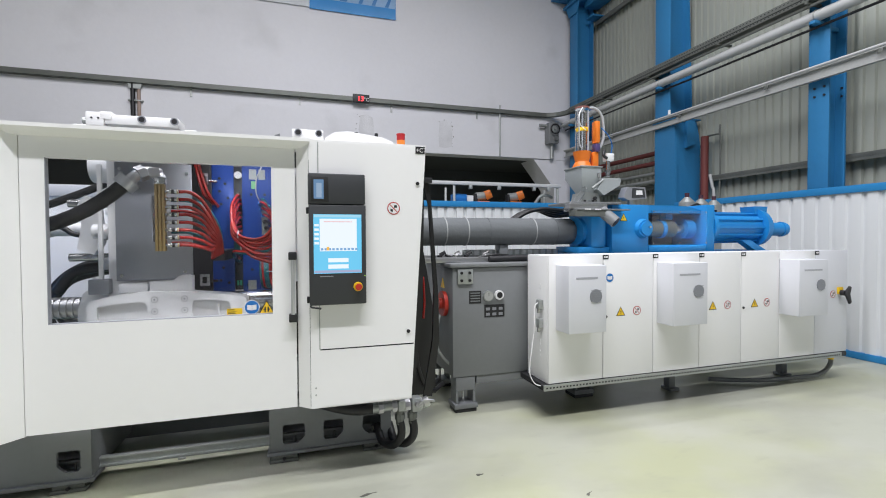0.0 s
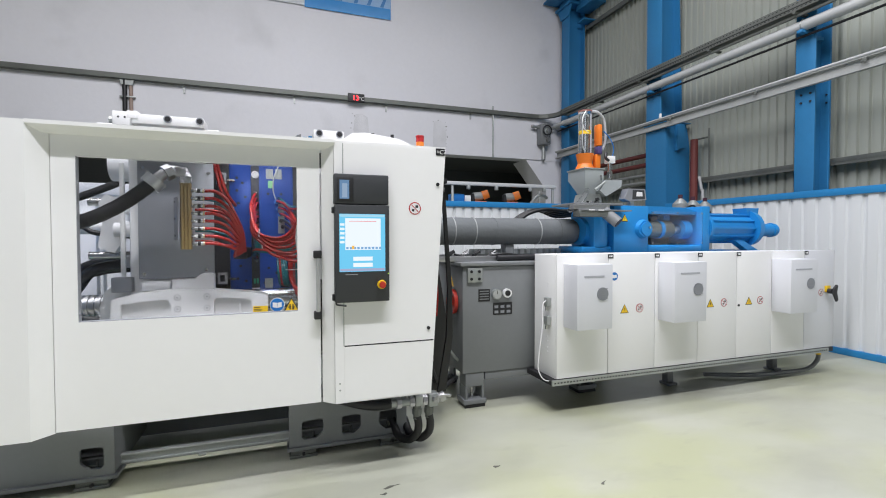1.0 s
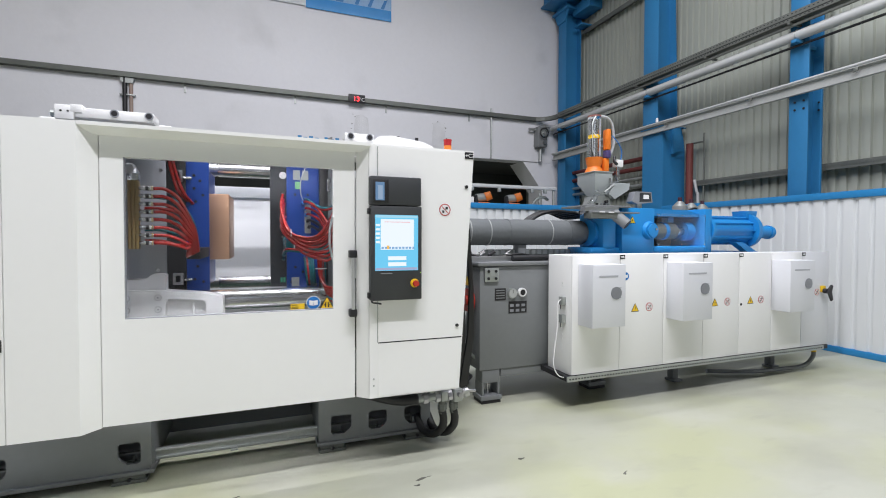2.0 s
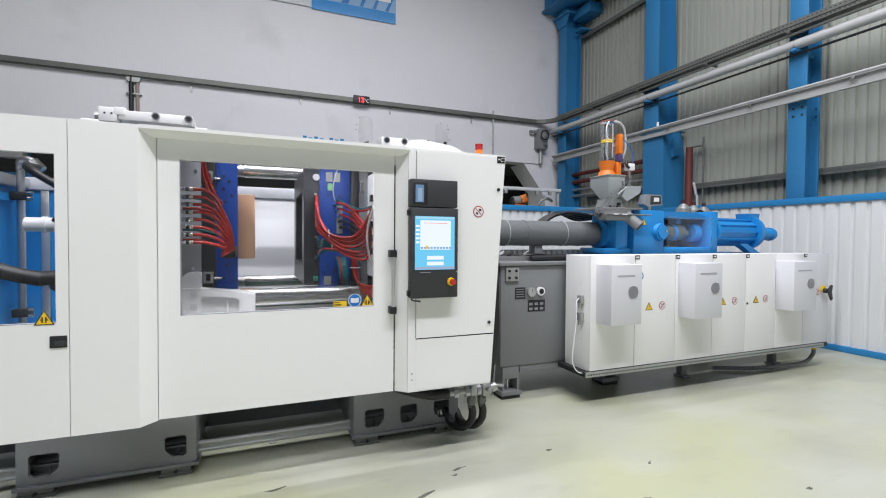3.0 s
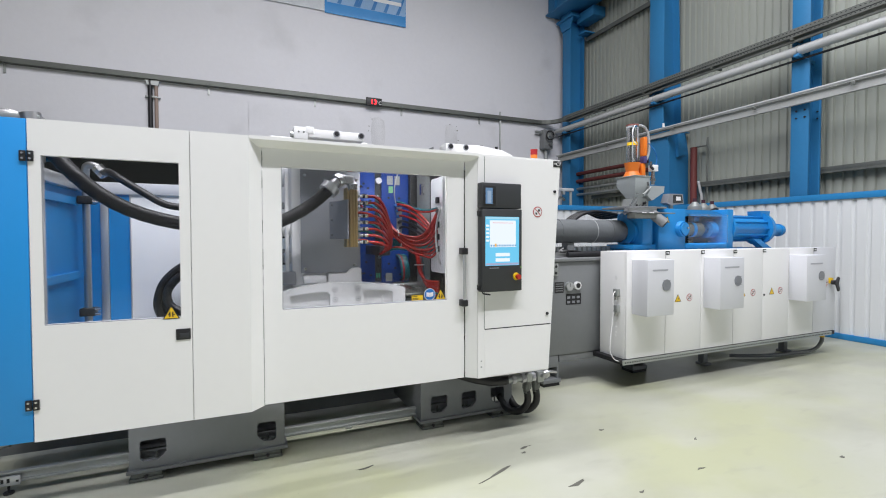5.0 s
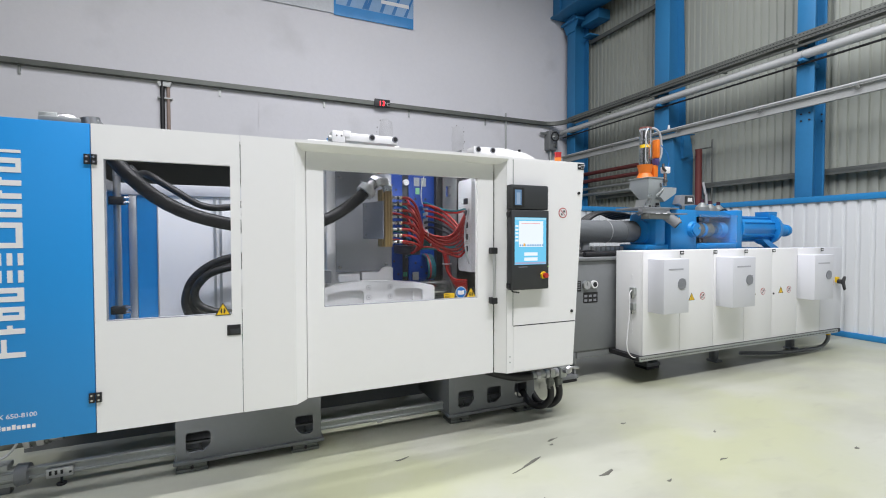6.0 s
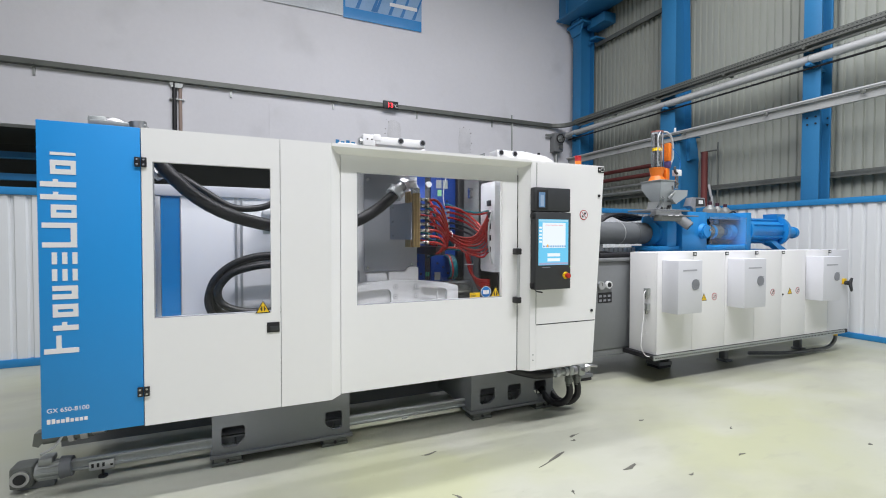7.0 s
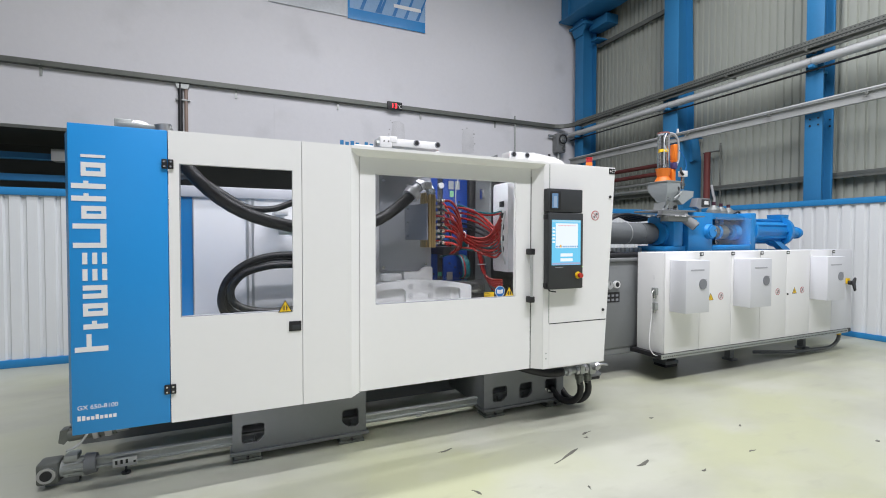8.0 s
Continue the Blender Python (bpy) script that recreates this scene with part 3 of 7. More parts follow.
def pump_rack():
    r = thing("pump_rack", (7.3, 4.7, 0), "grey steel rack behind the partition carrying pumps", "rack")
    part("top_rail", box(B(), 5.6, 8.55, 4.55, 4.62, 2.56, 2.62, 0.006), PIPEGREY, r)
    part("deck", box(B(), 5.6, 8.55, 4.5, 5.1, 2.2, 2.24, 0.006), GALV, r)
    for x in (5.65, 6.45, 8.5):
        part("post", box(B(), x - 0.02, x + 0.02, 4.57, 4.61, 0, 2.56, 0.004), GALV, r)
        part("rear_post", box(B(), x - 0.02, x + 0.02, 5.06, 5.1, 0, 2.56, 0.004), GALV, r)
    for x in (6.75, 7.3, 8.0, 8.3):
        part("lamp_clip", box(B(), x - 0.03, x + 0.03, 4.545, 4.6, 2.49, 2.56, 0.006), GALV, r)
    for x in (7.1, 7.75):
        p = thing("pump", (x, 4.8, 2.24), "small orange motor pump on the steel rack", "pump", "orange pumps on the rack")
        part("motor", rod(B(), (x - 0.16, 4.8, 2.38), (x + 0.02, 4.8, 2.4), 0.075, 18), GALV, p)
        part("cap", rod(B(), (x + 0.02, 4.78, 2.4), (x + 0.12, 4.74, 2.44), 0.085, 18, 0.075), ORANGE, p, "orange end cap")
        part("foot", box(B(), x - 0.15, x + 0.08, 4.72, 4.88, 2.24, 2.3, 0.005), ORANGE, p)
        part("bracket", box(B(), x - 0.2, x - 0.14, 4.74, 4.86, 2.24, 2.43, 0.01), DARK, p)
    c = thing("control_box", (6.6, 4.8, 2.24), "small blue control box with a white label on the rack", "box")
    part("box", box(B(), 6.5, 6.75, 4.75, 4.95, 2.24, 2.42, 0.01), SIGNBLUE, c)
    part("cover", box(B(), 6.76, 6.88, 4.76, 4.92, 2.24, 2.4, 0.01), PAPER, c, "white cover")
    solo("rack_pipe", hose(B(), [(8.1, 4.75, 2.25), (8.2, 4.7, 2.4), (8.35, 4.7, 2.43), (8.5, 4.8, 2.4)], 0.03), GALV, "bent grey pipe beside the pumps", "pipe")


def floor_marks():
    spots = [(3.85, -0.39, 0.34, 0.035, 22), (4.28, -0.71, 0.16, 0.06, 12), (5.03, -0.12, 0.05, 0.04, 0), (4.27, -0.13, 0.1, 0.035, 15), (3.55, -1.05, 0.12, 0.03, 40), (3.0, -0.55, 0.09, 0.03, -60), (4.2, -0.2, 0.05, 0.03, 0),
             (3.05, 0.05, 0.13, 0.03, 10), (4.6, -0.95, 0.05, 0.03, 10), (5.6, -0.55, 0.06, 0.03, 30), (2.55, -0.75, 0.1, 0.02, -50), (5.2, -0.9, 0.07, 0.03, 5), (3.7, -0.8, 0.05, 0.02, 70), (6.3, -1.2, 0.05, 0.04, 0)]
    for k, (x, y, l, w, a) in enumerate(spots):
        n, pts = 11, []
        for i in range(n):
            t = 2 * math.pi * i / n
            r = 1 + 0.8 * noise.noise(Vector((i * 1.7, k * 3.1, 0.4)))
            px, py = l / 2 * r * math.cos(t), 0.26 * w * r * math.sin(t) + 0.006 * math.sin(2.2 * t + k)
            c, s = math.cos(radians(a)), math.sin(radians(a))
            pts.append((x + px * c - py * s, y + px * s + py * c))
        solo("floor_mark", prism(B(), pts, "z", 0.0005, 0.0025), STAIN, "dark scuff on the pale epoxy floor", "stain", "structure")


def wall_chips():
    """Flaked paint along two old patches of the wall board."""
    rnd = random.Random(5)
    for x0, x1, z0, z1, n in ((7.4, 7.7, 4.02, 4.74, 26), (5.26, 5.5, 4.3, 4.7, 12)):
        bm = B()
        for k in range(n):
            x = (x0, x1)[k % 2] + rnd.uniform(-0.05, 0.05) if k % 3 else rnd.uniform(x0, x1)
            z, s = rnd.uniform(z0, z1), rnd.uniform(0.006, 0.022)
            prism(bm, [(x + s * 1.4 * rnd.uniform(0.5, 1) * math.cos(q), z + s * rnd.uniform(0.5, 1) * math.sin(q)) for q in (0, 1.2, 2.3, 3.6, 5.0)], "y", HY1 - 0.0275, HY1 - 0.0251)
        solo("wall_chips", bm, STAIN, "dark chips of flaked paint on the wall board", "flaked paint", "stuff")


wall_chips()
setting()
partitions()
columns()
services()
pump_rack()
floor_marks()

# ---- clamping unit: guards ----
def warning(parent, x, y, z, s, bars=True):
    """A yellow triangle with a black rim and a black sign."""
    t = part("warning_sign", prism(B(), ((x - s * 0.58, z - s * 0.5), (x + s * 0.58, z - s * 0.5), (x, z + s * 0.5)), "y", y - 0.002, y), DARK, parent, "yellow and black triangular warning sign")
    k = 0.8
    part("field", prism(B(), ((x - s * 0.58 * k, z - s * 0.44), (x + s * 0.58 * k, z - s * 0.44), (x, z + s * 0.5 * k)), "y", y - 0.003, y - 0.0021), YELLOW, t)
    b = B()
    if bars:
        for dx in (-0.1, 0.1):
            box(b, x + s * (dx - 0.045), x + s * (dx + 0.045), y - 0.004, y - 0.0031, z - s * 0.33, z + s * 0.05)
            box(b, x + s * (dx * 1.9 - 0.03), x + s * (dx * 1.9 + 0.03), y - 0.004, y - 0.0031, z - s * 0.2, z - s * 0.1)
    else:
        prism(b, ((x - s * 0.06, z - s * 0.05), (x + s * 0.05, z + s * 0.25), (x + s * 0.02, z - s * 0.02), (x + s * 0.09, z - s * 0.02), (x - s * 0.03, z - s * 0.34), (x, z - s * 0.1)), "y", y - 0.004, y - 0.0031)
    part("symbol", b, DARK, t)


def no_entry(parent, x, y, z, r):
    n = part("prohibition_sign", rod(B(), (x, y, z), (x, y - 0.002, z), r, 28), SIGNRED, parent, "round red and white prohibition sign")
    part("field", rod(B(), (x, y - 0.002, z), (x, y - 0.003, z), r * 0.84, 28), PAPER, n)
    b = B()
    c = r * 0.6
    prism(b, ((x - c, z + c * 0.85), (x - c * 0.85, z + c), (x + c, z - c * 0.85), (x + c * 0.85, z - c)), "y", y - 0.004, y - 0.0031)
    part("bar", b, SIGNRED, n)
    part("symbol", prism(prism(B(), ((x + r * 0.05, z + r * 0.05), (x + r * 0.55, z + r * 0.1), (x + r * 0.5, z + r * 0.5), (x + r * 0.1, z + r * 0.5)), "y", y - 0.0038, y - 0.0031), ((x - r * 0.5, z - r * 0.08), (x - r * 0.1, z - r * 0.15), (x - r * 0.15, z - r * 0.55), (x - r * 0.5, z - r * 0.45)), "y", y - 0.0038, y - 0.0031), DARK, n)


def manual_sign(parent, x, y, z, r):
    m = part("manual_sign", rod(B(), (x, y, z), (x, y - 0.0012, z), r, 28), PAPER, parent, "round blue read-the-manual sign with a white rim")
    part("field", rod(B(), (x, y - 0.0012, z), (x, y - 0.002, z), r * 0.91, 28), SIGNBLUE, m, "blue field")
    b = B()
    prism(b, ((x - r * 0.6, z - r * 0.32), (x, z - r * 0.42), (x, z + r * 0.28), (x - r * 0.6, z + r * 0.38)), "y", y - 0.0032, y - 0.0021)
    prism(b, ((x + r * 0.04, z - r * 0.42), (x + r * 0.6, z - r * 0.32), (x + r * 0.6, z + r * 0.38), (x + r * 0.04, z + r * 0.28)), "y", y - 0.0032, y - 0.0021)
    part("book", b, PAPER, m)


def hinge(parent, x, z):
    h = part("hinge", box(box(B(), x - 0.03, x - 0.002, -0.012, 0.0, z - 0.028, z + 0.028, 0.003), x + 0.002, x + 0.03, -0.012, 0.0, z - 0.028, z + 0.028, 0.003), DARK, parent, "black four-screw hinge")
    for dx in (-0.016, 0.016):
        for dz in (-0.014, 0.014):
            part("screw", rod(B(), (x + dx, -0.012, z + dz), (x + dx, -0.0145, z + dz), 0.006, 8), CHROME, h)


Z0, Z1 = 0.535, 2.25


def logo(parent):
    """The maker's mark as plain white shapes, read upwards."""
    base, zc = 0.949, 0.985
    for wide, tall, hollow in ((0.112, 0.152, 0), (0.06, 0.112, 0), (0.085, 0.112, 1), (0.088, 0.112, 2), (0.078, 0.112, 3), (0.078, 0.112, 3), (0.148, 0.152, 2), (0.085, 0.112, 1), (0.056, 0.156, 0), (0.056, 0.156, 0), (0.09, 0.112, 1), (0.03, 0.112, 0)):
        x0, x1, z0, z1 = base - tall, base, zc + 0.008, zc + wide - 0.006
        w, mark = 0.028, B()
        if hollow == 0:
            box(mark, x0, x1, -0.0022, -0.0004, z0, min(z0 + w, z1))
            if z1 - z0 > 0.04:
                box(mark, x0 + tall * 0.35, x0 + tall * 0.35 + w * 0.8, -0.0022, -0.0004, z0 + w, z1)
        elif hollow == 1:
            framed(mark, x0, x1, z0, z1, x0 + w * 0.8, x1 - w * 0.8, z0 + w, z1 - w, -0.0022, -0.0004)
        elif hollow == 2:
            box(mark, x0, x1, -0.0022, -0.0004, z0, z0 + w)
            box(mark, x0, x1, -0.0022, -0.0004, z1 - w, z1)
            box(mark, x1 - w, x1, -0.0022, -0.0004, z0 + w, z1 - w)
        else:
            for f in (0, 0.5, 1):
                box(mark, x0 + f * (tall - w * 0.8), x0 + f * (tall - w * 0.8) + w * 0.8, -0.0022, -0.0004, z0, z1)
        part("maker_mark", mark, PAPER, parent, "large white plain shape of the maker's mark")
        zc += wide + 0.0125
    wording("model_lettering", "GX 650-8100", 0.034, (0.802, -0.0005, 0.672), PAPER, parent, "thin white model lettering")
    bars = B()
    for k in range(9):
        box(bars, 0.803 + 0.0205 * k, 0.818 + 0.0205 * k, -0.0022, -0.0004, 0.612, 0.638 if k in (0, 1, 4) else 0.631)
    part("second_line", bars, PAPER, parent, "row of small white strokes")


def clamp_guard():
    g = thing("clamping_unit_guard", (2.6, 0.5, 0.5), "white and blue steel guard housing of an injection moulding machine", "machine")
    end = part("blue_panel", box(B(), 0.778, 1.246, 0.0, 0.03, Z0, Z1, 0.004), LITBLUE, g, "blue painted end panel with white lettering")
    logo(end)
    part("end_wall", box(B(), 0.70, 0.735, 0.25, 2.95, Z0, 2.2, 0.004), BLUE, g, "blue inner end wall")
    part("end_return", prism(B(), ((0.778, 0.031), (0.82, 0.031), (0.737, 0.262), (0.70, 0.25)), "z", Z0, Z1 - 0.02), BLUE, g)
    ribs = box(box(box(B(), 0.737, 0.775, 1.15, 1.22, 0.6, 2.2), 0.737, 0.775, 1.22, 2.6, 1.95, 2.02), 0.737, 0.775, 1.22, 2.6, 1.22, 1.29)
    part("end_rib", ribs, BLUE, g)
    # service door with a window
    door = part("service_door", framed(B(), 1.251, 1.999, Z0 - 0.004, Z1 + 0.002, 1.305, 1.943, 1.153, 2.062, 0.0, 0.035), WHITE, g, "white steel service door with a clear window")
    pane = part("window_pane", box(B(), 1.285, 1.963, 0.036, 0.041, 1.133, 2.082), GLASS, door, "clear polycarbonate pane")
    pane.visible_shadow = False
    # grey strip added over sill and left edge to dull their bright line
    part("dimming_strip", box(box(B(), 1.3055, 1.9425, 0.002, 0.034, 1.1531, 1.157), 1.3051, 1.309, 0.002, 0.034, 1.157, 2.0615), PLATEGREY, door, "grey strip added to dull the window's bright inner edge")
    part("handle_recess", box(B(), 1.915, 1.992, -0.006, 0.0, 1.02, 1.085, 0.003), DARK, door, "black recessed handle")
    part("handle_lip", box(B(), 1.935, 1.985, -0.009, -0.0061, 1.03, 1.06, 0.002), CHARCOAL, door)
    warning(door, 1.8935, -0.0005, 1.186, 0.078)
    hinge(g, 1.248, 2.054)
    hinge(g, 1.248, 0.733)
    part("fixed_panel", prism(B(), ((2.003, 0.0), (2.322, 0.0), (2.398, 0.083), (2.398, 0.12), (2.003, 0.04)), "z", Z0 - 0.005, Z1 + 0.003), WHITE, g, "white fixed panel with a slanted return")
    # sliding door
    sd = part("sliding_door", framed(B(), 2.402, 3.84, Z0, 2.2, 2.516, 3.698, 1.147, 2.083, 0.083, 0.12), WHITE, g, "white sliding safety door with a large window")
    pane = part("window_pane", box(B(), 2.496, 3.718, 0.121, 0.127, 1.127, 2.103), GLASS, sd, "clear polycarbonate pane")
    pane.visible_shadow = False
    # same kind of added strip, toning down the sliding door's lit sill
    part("dimming_strip", box(box(B(), 2.5165, 3.6975, 0.085, 0.119, 1.1471, 1.151), 2.5161, 2.52, 0.085, 0.119, 1.151, 2.0825), PLATEGREY, sd, "grey strip added to dull the window's bright inner edge")
    hd = part("handle", rod(B(), (3.822, 0.035, 1.13), (3.822, 0.035, 1.53), 0.0125, 14), ALU, sd, "aluminium bar handle")
    for z in (1.51, 1.115):
        part("end_block", box(B(), 3.796, 3.846, 0.02, 0.083, z - 0.02, z + 0.03, 0.006), DARK, hd, "black end block")
    warning(sd, 3.659, 0.1205, 1.186, 0.09)
    manual_sign(sd, 3.571, 0.1205, 1.19, 0.046)
    nt = part("notice", box(B(), 3.426, 3.515, 0.1185, 0.1205, 1.148, 1.188), YELLOW, sd, "yellow notice sticker")
    part("notice_print", box(box(box(B(), 3.432, 3.47, 0.1175, 0.1184, 1.178, 1.182), 3.432, 3.48, 0.1175, 0.1184, 1.165, 1.168), 3.432, 3.475, 0.1175, 0.1184, 1.156, 1.159), DARK, nt)
    part("header", prism(B(), ((-0.002, 2.256), (-0.002, 2.235), (0.055, 2.2), (0.2, 2.2), (0.2, 2.256)), "x", 2.326, 3.93), WHITE, g, "white overhanging door track header")
    part("door_track", box(B(), 2.41, 3.92, 0.09, 0.12, 2.203, 2.2355), ALU, g)
    # operator side cabinet beside the door
    cab = part("control_cabinet", prism(B(), ((3.925, 0.533), (4.582, 0.531), (4.694, 2.255), (3.925, 2.253)), "y", 0.016, 0.05), WHITE, g, "white control cabinet front with a slanted edge")
    part("left_return", prism(B(), ((3.85, 0.085), (3.922, 0.0165), (3.922, 0.05), (3.875, 0.12)), "z", Z0, Z1), WHITE, g)
    part("lower_hatch", prism(B(), ((3.985, 0.542), (4.575, 0.54), (4.598, 0.903), (3.985, 0.905)), "y", 0.0125, 0.0158), WHITE, cab)
    part("hatch_seam", prism(B(), ((3.985, 0.906), (4.598, 0.904), (4.6, 0.913), (3.985, 0.914)), "y", 0.0142, 0.0158), DARK, cab)
    part("hatch_edge", box(B(), 3.979, 3.985, 0.0135, 0.0158, 0.914, 2.238), GALV, cab)
    part("upper_hatch", prism(B(), ((3.985, 0.914), (4.6, 0.913), (4.685, 2.24), (3.985, 2.238)), "y", 0.0125, 0.0158), WHITE, cab)
    part("side_skin", prism(B(), ((4.578, 0.535), (4.588, 0.535), (4.694, 2.25), (4.684, 2.25)), "y", 0.051, 0.45), WHITE, cab)
    part("top_skin", box(B(), 3.9, 4.69, 0.051, 0.75, 2.22, 2.2535), WHITE, cab)
    tag = part("cabinet_tag", box(B(), 4.62, 4.685, 0.009, 0.0124, 2.195, 2.243), DARK, cab, "black tag with white lettering")
    wording("tag_lettering", "+C7", 0.04, (4.6225, 0.0085, 2.205), PAPER, tag)
    no_entry(cab, 4.467, 0.0124, 1.824, 0.043)
    for x, z in ((4.632, 1.993), (4.562, 0.995)):
        part("lock", rod(B(), (x, 0.0124, z), (x, 0.004, z), 0.012, 14), DARK, cab, "small black quarter-turn lock")
    for z in (0.62, 0.665):
        part("plug", rod(B(), (3.955, 0.0155, z), (3.955, 0.0125, z), 0.006, 8), GALV, cab)
    # rear guard
    r = part("rear_guard", box(B(), 1.15, 4.4, 2.9, 2.93, 0.6, 2.09, 0.003), material("matt_grey_white_sheet", (0.88, 0.88, 0.89), 0.75, vary=0.05, scale=1.5), g, "pale rear guard sheet")
    part("blue_sheet", box(B(), 0.74, 0.873, 2.9, 2.93, 0.6, 2.09), BLUE, r)
    part("blue_sheet", box(B(), 0.95, 1.139, 2.9, 2.93, 0.6, 2.09), BLUE, r)
    part("post", box(B(), 0.876, 0.947, 2.885, 2.94, 0.6, 2.09, 0.004), ALU, r)
    part("post", box(B(), 1.141, 1.149, 2.885, 2.94, 0.6, 2.09), ALU, r)
    for x in (1.72, 1.78):
        part("post", box(B(), x - 0.014, x + 0.014, 2.885, 2.899, 0.6, 2.09), ALU, r)
    part("top_rail", box(B(), 0.74, 4.4, 2.87, 2.95, 2.094, 2.22, 0.008), COOLER, r, "pale grey top rail")
    part("end_rail", box(B(), 0.737, 0.8, 0.6, 2.86, 2.094, 2.2, 0.008), ALU, r, "aluminium end rail")
    part("sill", box(B(), 0.76, 2.5, 2.3, 2.87, 0.62, 0.66, 0.004), PIPEGREY, r)
    part("slot", box(B(), 1.745, 1.755, 2.882, 2.8995, 1.5, 1.75), PAPER, r)
    return g


def console():
    c = thing("operator_console", (4.1, -0.02, 1.2), "charcoal operator console with a lit touch screen and stop button", "control panel")
    lo = part("housing", box(B(), 3.921, 4.272, -0.062, 0.012, 1.206, 1.835, 0.008), CHARCOAL, c)
    part("upper_housing", box(B(), 3.918, 4.27, -0.055, 0.012, 1.84, 2.032, 0.008), CHARCOAL, c)
    part("rear_mount", box(B(), 4.0, 4.2, 0.004, 0.0155, 1.3, 1.9), DARK, c)
    for z in (1.8, 1.24):
        part("pivot", box(B(), 3.905, 3.922, -0.04, -0.005, z - 0.02, z + 0.02, 0.004), DARK, c)
    part("lever", hose(B(), [(3.925, -0.055, 1.207), (3.935, -0.06, 1.196), (3.97, -0.062, 1.19), (3.99, -0.062, 1.186)], 0.006, 8), DARK, c)
    scr = part("touch_screen", box(B(), 3.948, 4.243, -0.0645, -0.0605, 1.405, 1.776), glow("screen_cyan", (0.16, 0.62, 0.93), 0.95), c, "lit cyan and white touch screen")
    part("title_bar", box(B(), 3.952, 4.239, -0.0652, -0.0646, 1.757, 1.773), glow("screen_pale_blue", (0.4, 0.75, 0.95), 0.9), scr)
    wh = glow("screen_white", (0.85, 0.93, 1.0), 1.0)
    part("chart", box(B(), 3.985, 4.213, -0.0654, -0.0646, 1.545, 1.748), wh, scr)
    part("red_curve", box(B(), 4.01, 4.185, -0.066, -0.0655, 1.7275, 1.7305), glow("screen_red", (0.9, 0.12, 0.15), 0.9), scr)
    for k, z in enumerate((1.475, 1.435)):
        part("button", box(B(), 4.035, 4.16, -0.0654, -0.0646, z, z + 0.026), wh, scr)
    tool = B()
    for k in range(10):
        box(tool, 3.99 + 0.0235 * k, 4.006 + 0.0235 * k, -0.066, -0.0655, 1.55, 1.564)
    part("tool_bar", tool, glow("screen_mid_blue", (0.25, 0.5, 0.85), 0.8), scr)
    for k in range(5):
        part("side_field", box(B(), 3.953, 3.98, -0.0654, -0.0646, 1.70 - 0.028 * k, 1.715 - 0.028 * k), wh, scr)
    part("status_bar", box(B(), 3.952, 4.239, -0.0654, -0.0646, 1.409, 1.425), glow("screen_violet", (0.45, 0.5, 0.75), 0.8), scr)
    part("orange_key", box(B(), 4.026, 4.042, -0.0664, -0.0661, 1.55, 1.572), glow("screen_orange", (1.0, 0.55, 0.1), 0.9), scr)
    lcd = part("small_display", box(B(), 3.935, 4.04, -0.0585, -0.0555, 1.855, 2.01, 0.002), DARK, c, "small dark auxiliary display")
    part("lit_field", box(B(), 3.952, 4.012, -0.0592, -0.0586, 1.872, 1.992), glow("lcd_blue", (0.22, 0.42, 0.72), 0.55), lcd)
    part("lit_column", box(B(), 3.968, 4.0, -0.0598, -0.0593, 1.88, 1.97), glow("lcd_pale", (0.45, 0.62, 0.85), 0.6), lcd)
    part("badge", box(B(), 3.985, 4.065, -0.0632, -0.0621, 1.384, 1.39), PLATEGREY, c, "small badge strip")
    st = part("stop_button_collar", rod(B(), (4.219, -0.0621, 1.317), (4.219, -0.075, 1.317), 0.03, 24, 0.026), YELLOW, c, "yellow collar")
    part("stop_button", rod(rod(B(), (4.219, -0.075, 1.317), (4.219, -0.092, 1.317), 0.016, 20), (4.219, -0.092, 1.317), (4.219, -0.108, 1.317), 0.022, 20, 0.019), REDPAINT, st, "red mushroom stop button")
    part("status_led", box(B(), 4.2605, 4.2645, -0.0632, -0.0621, 1.386, 1.39), glow("green_led", (0.5, 1.0, 0.1), 3.0), c)


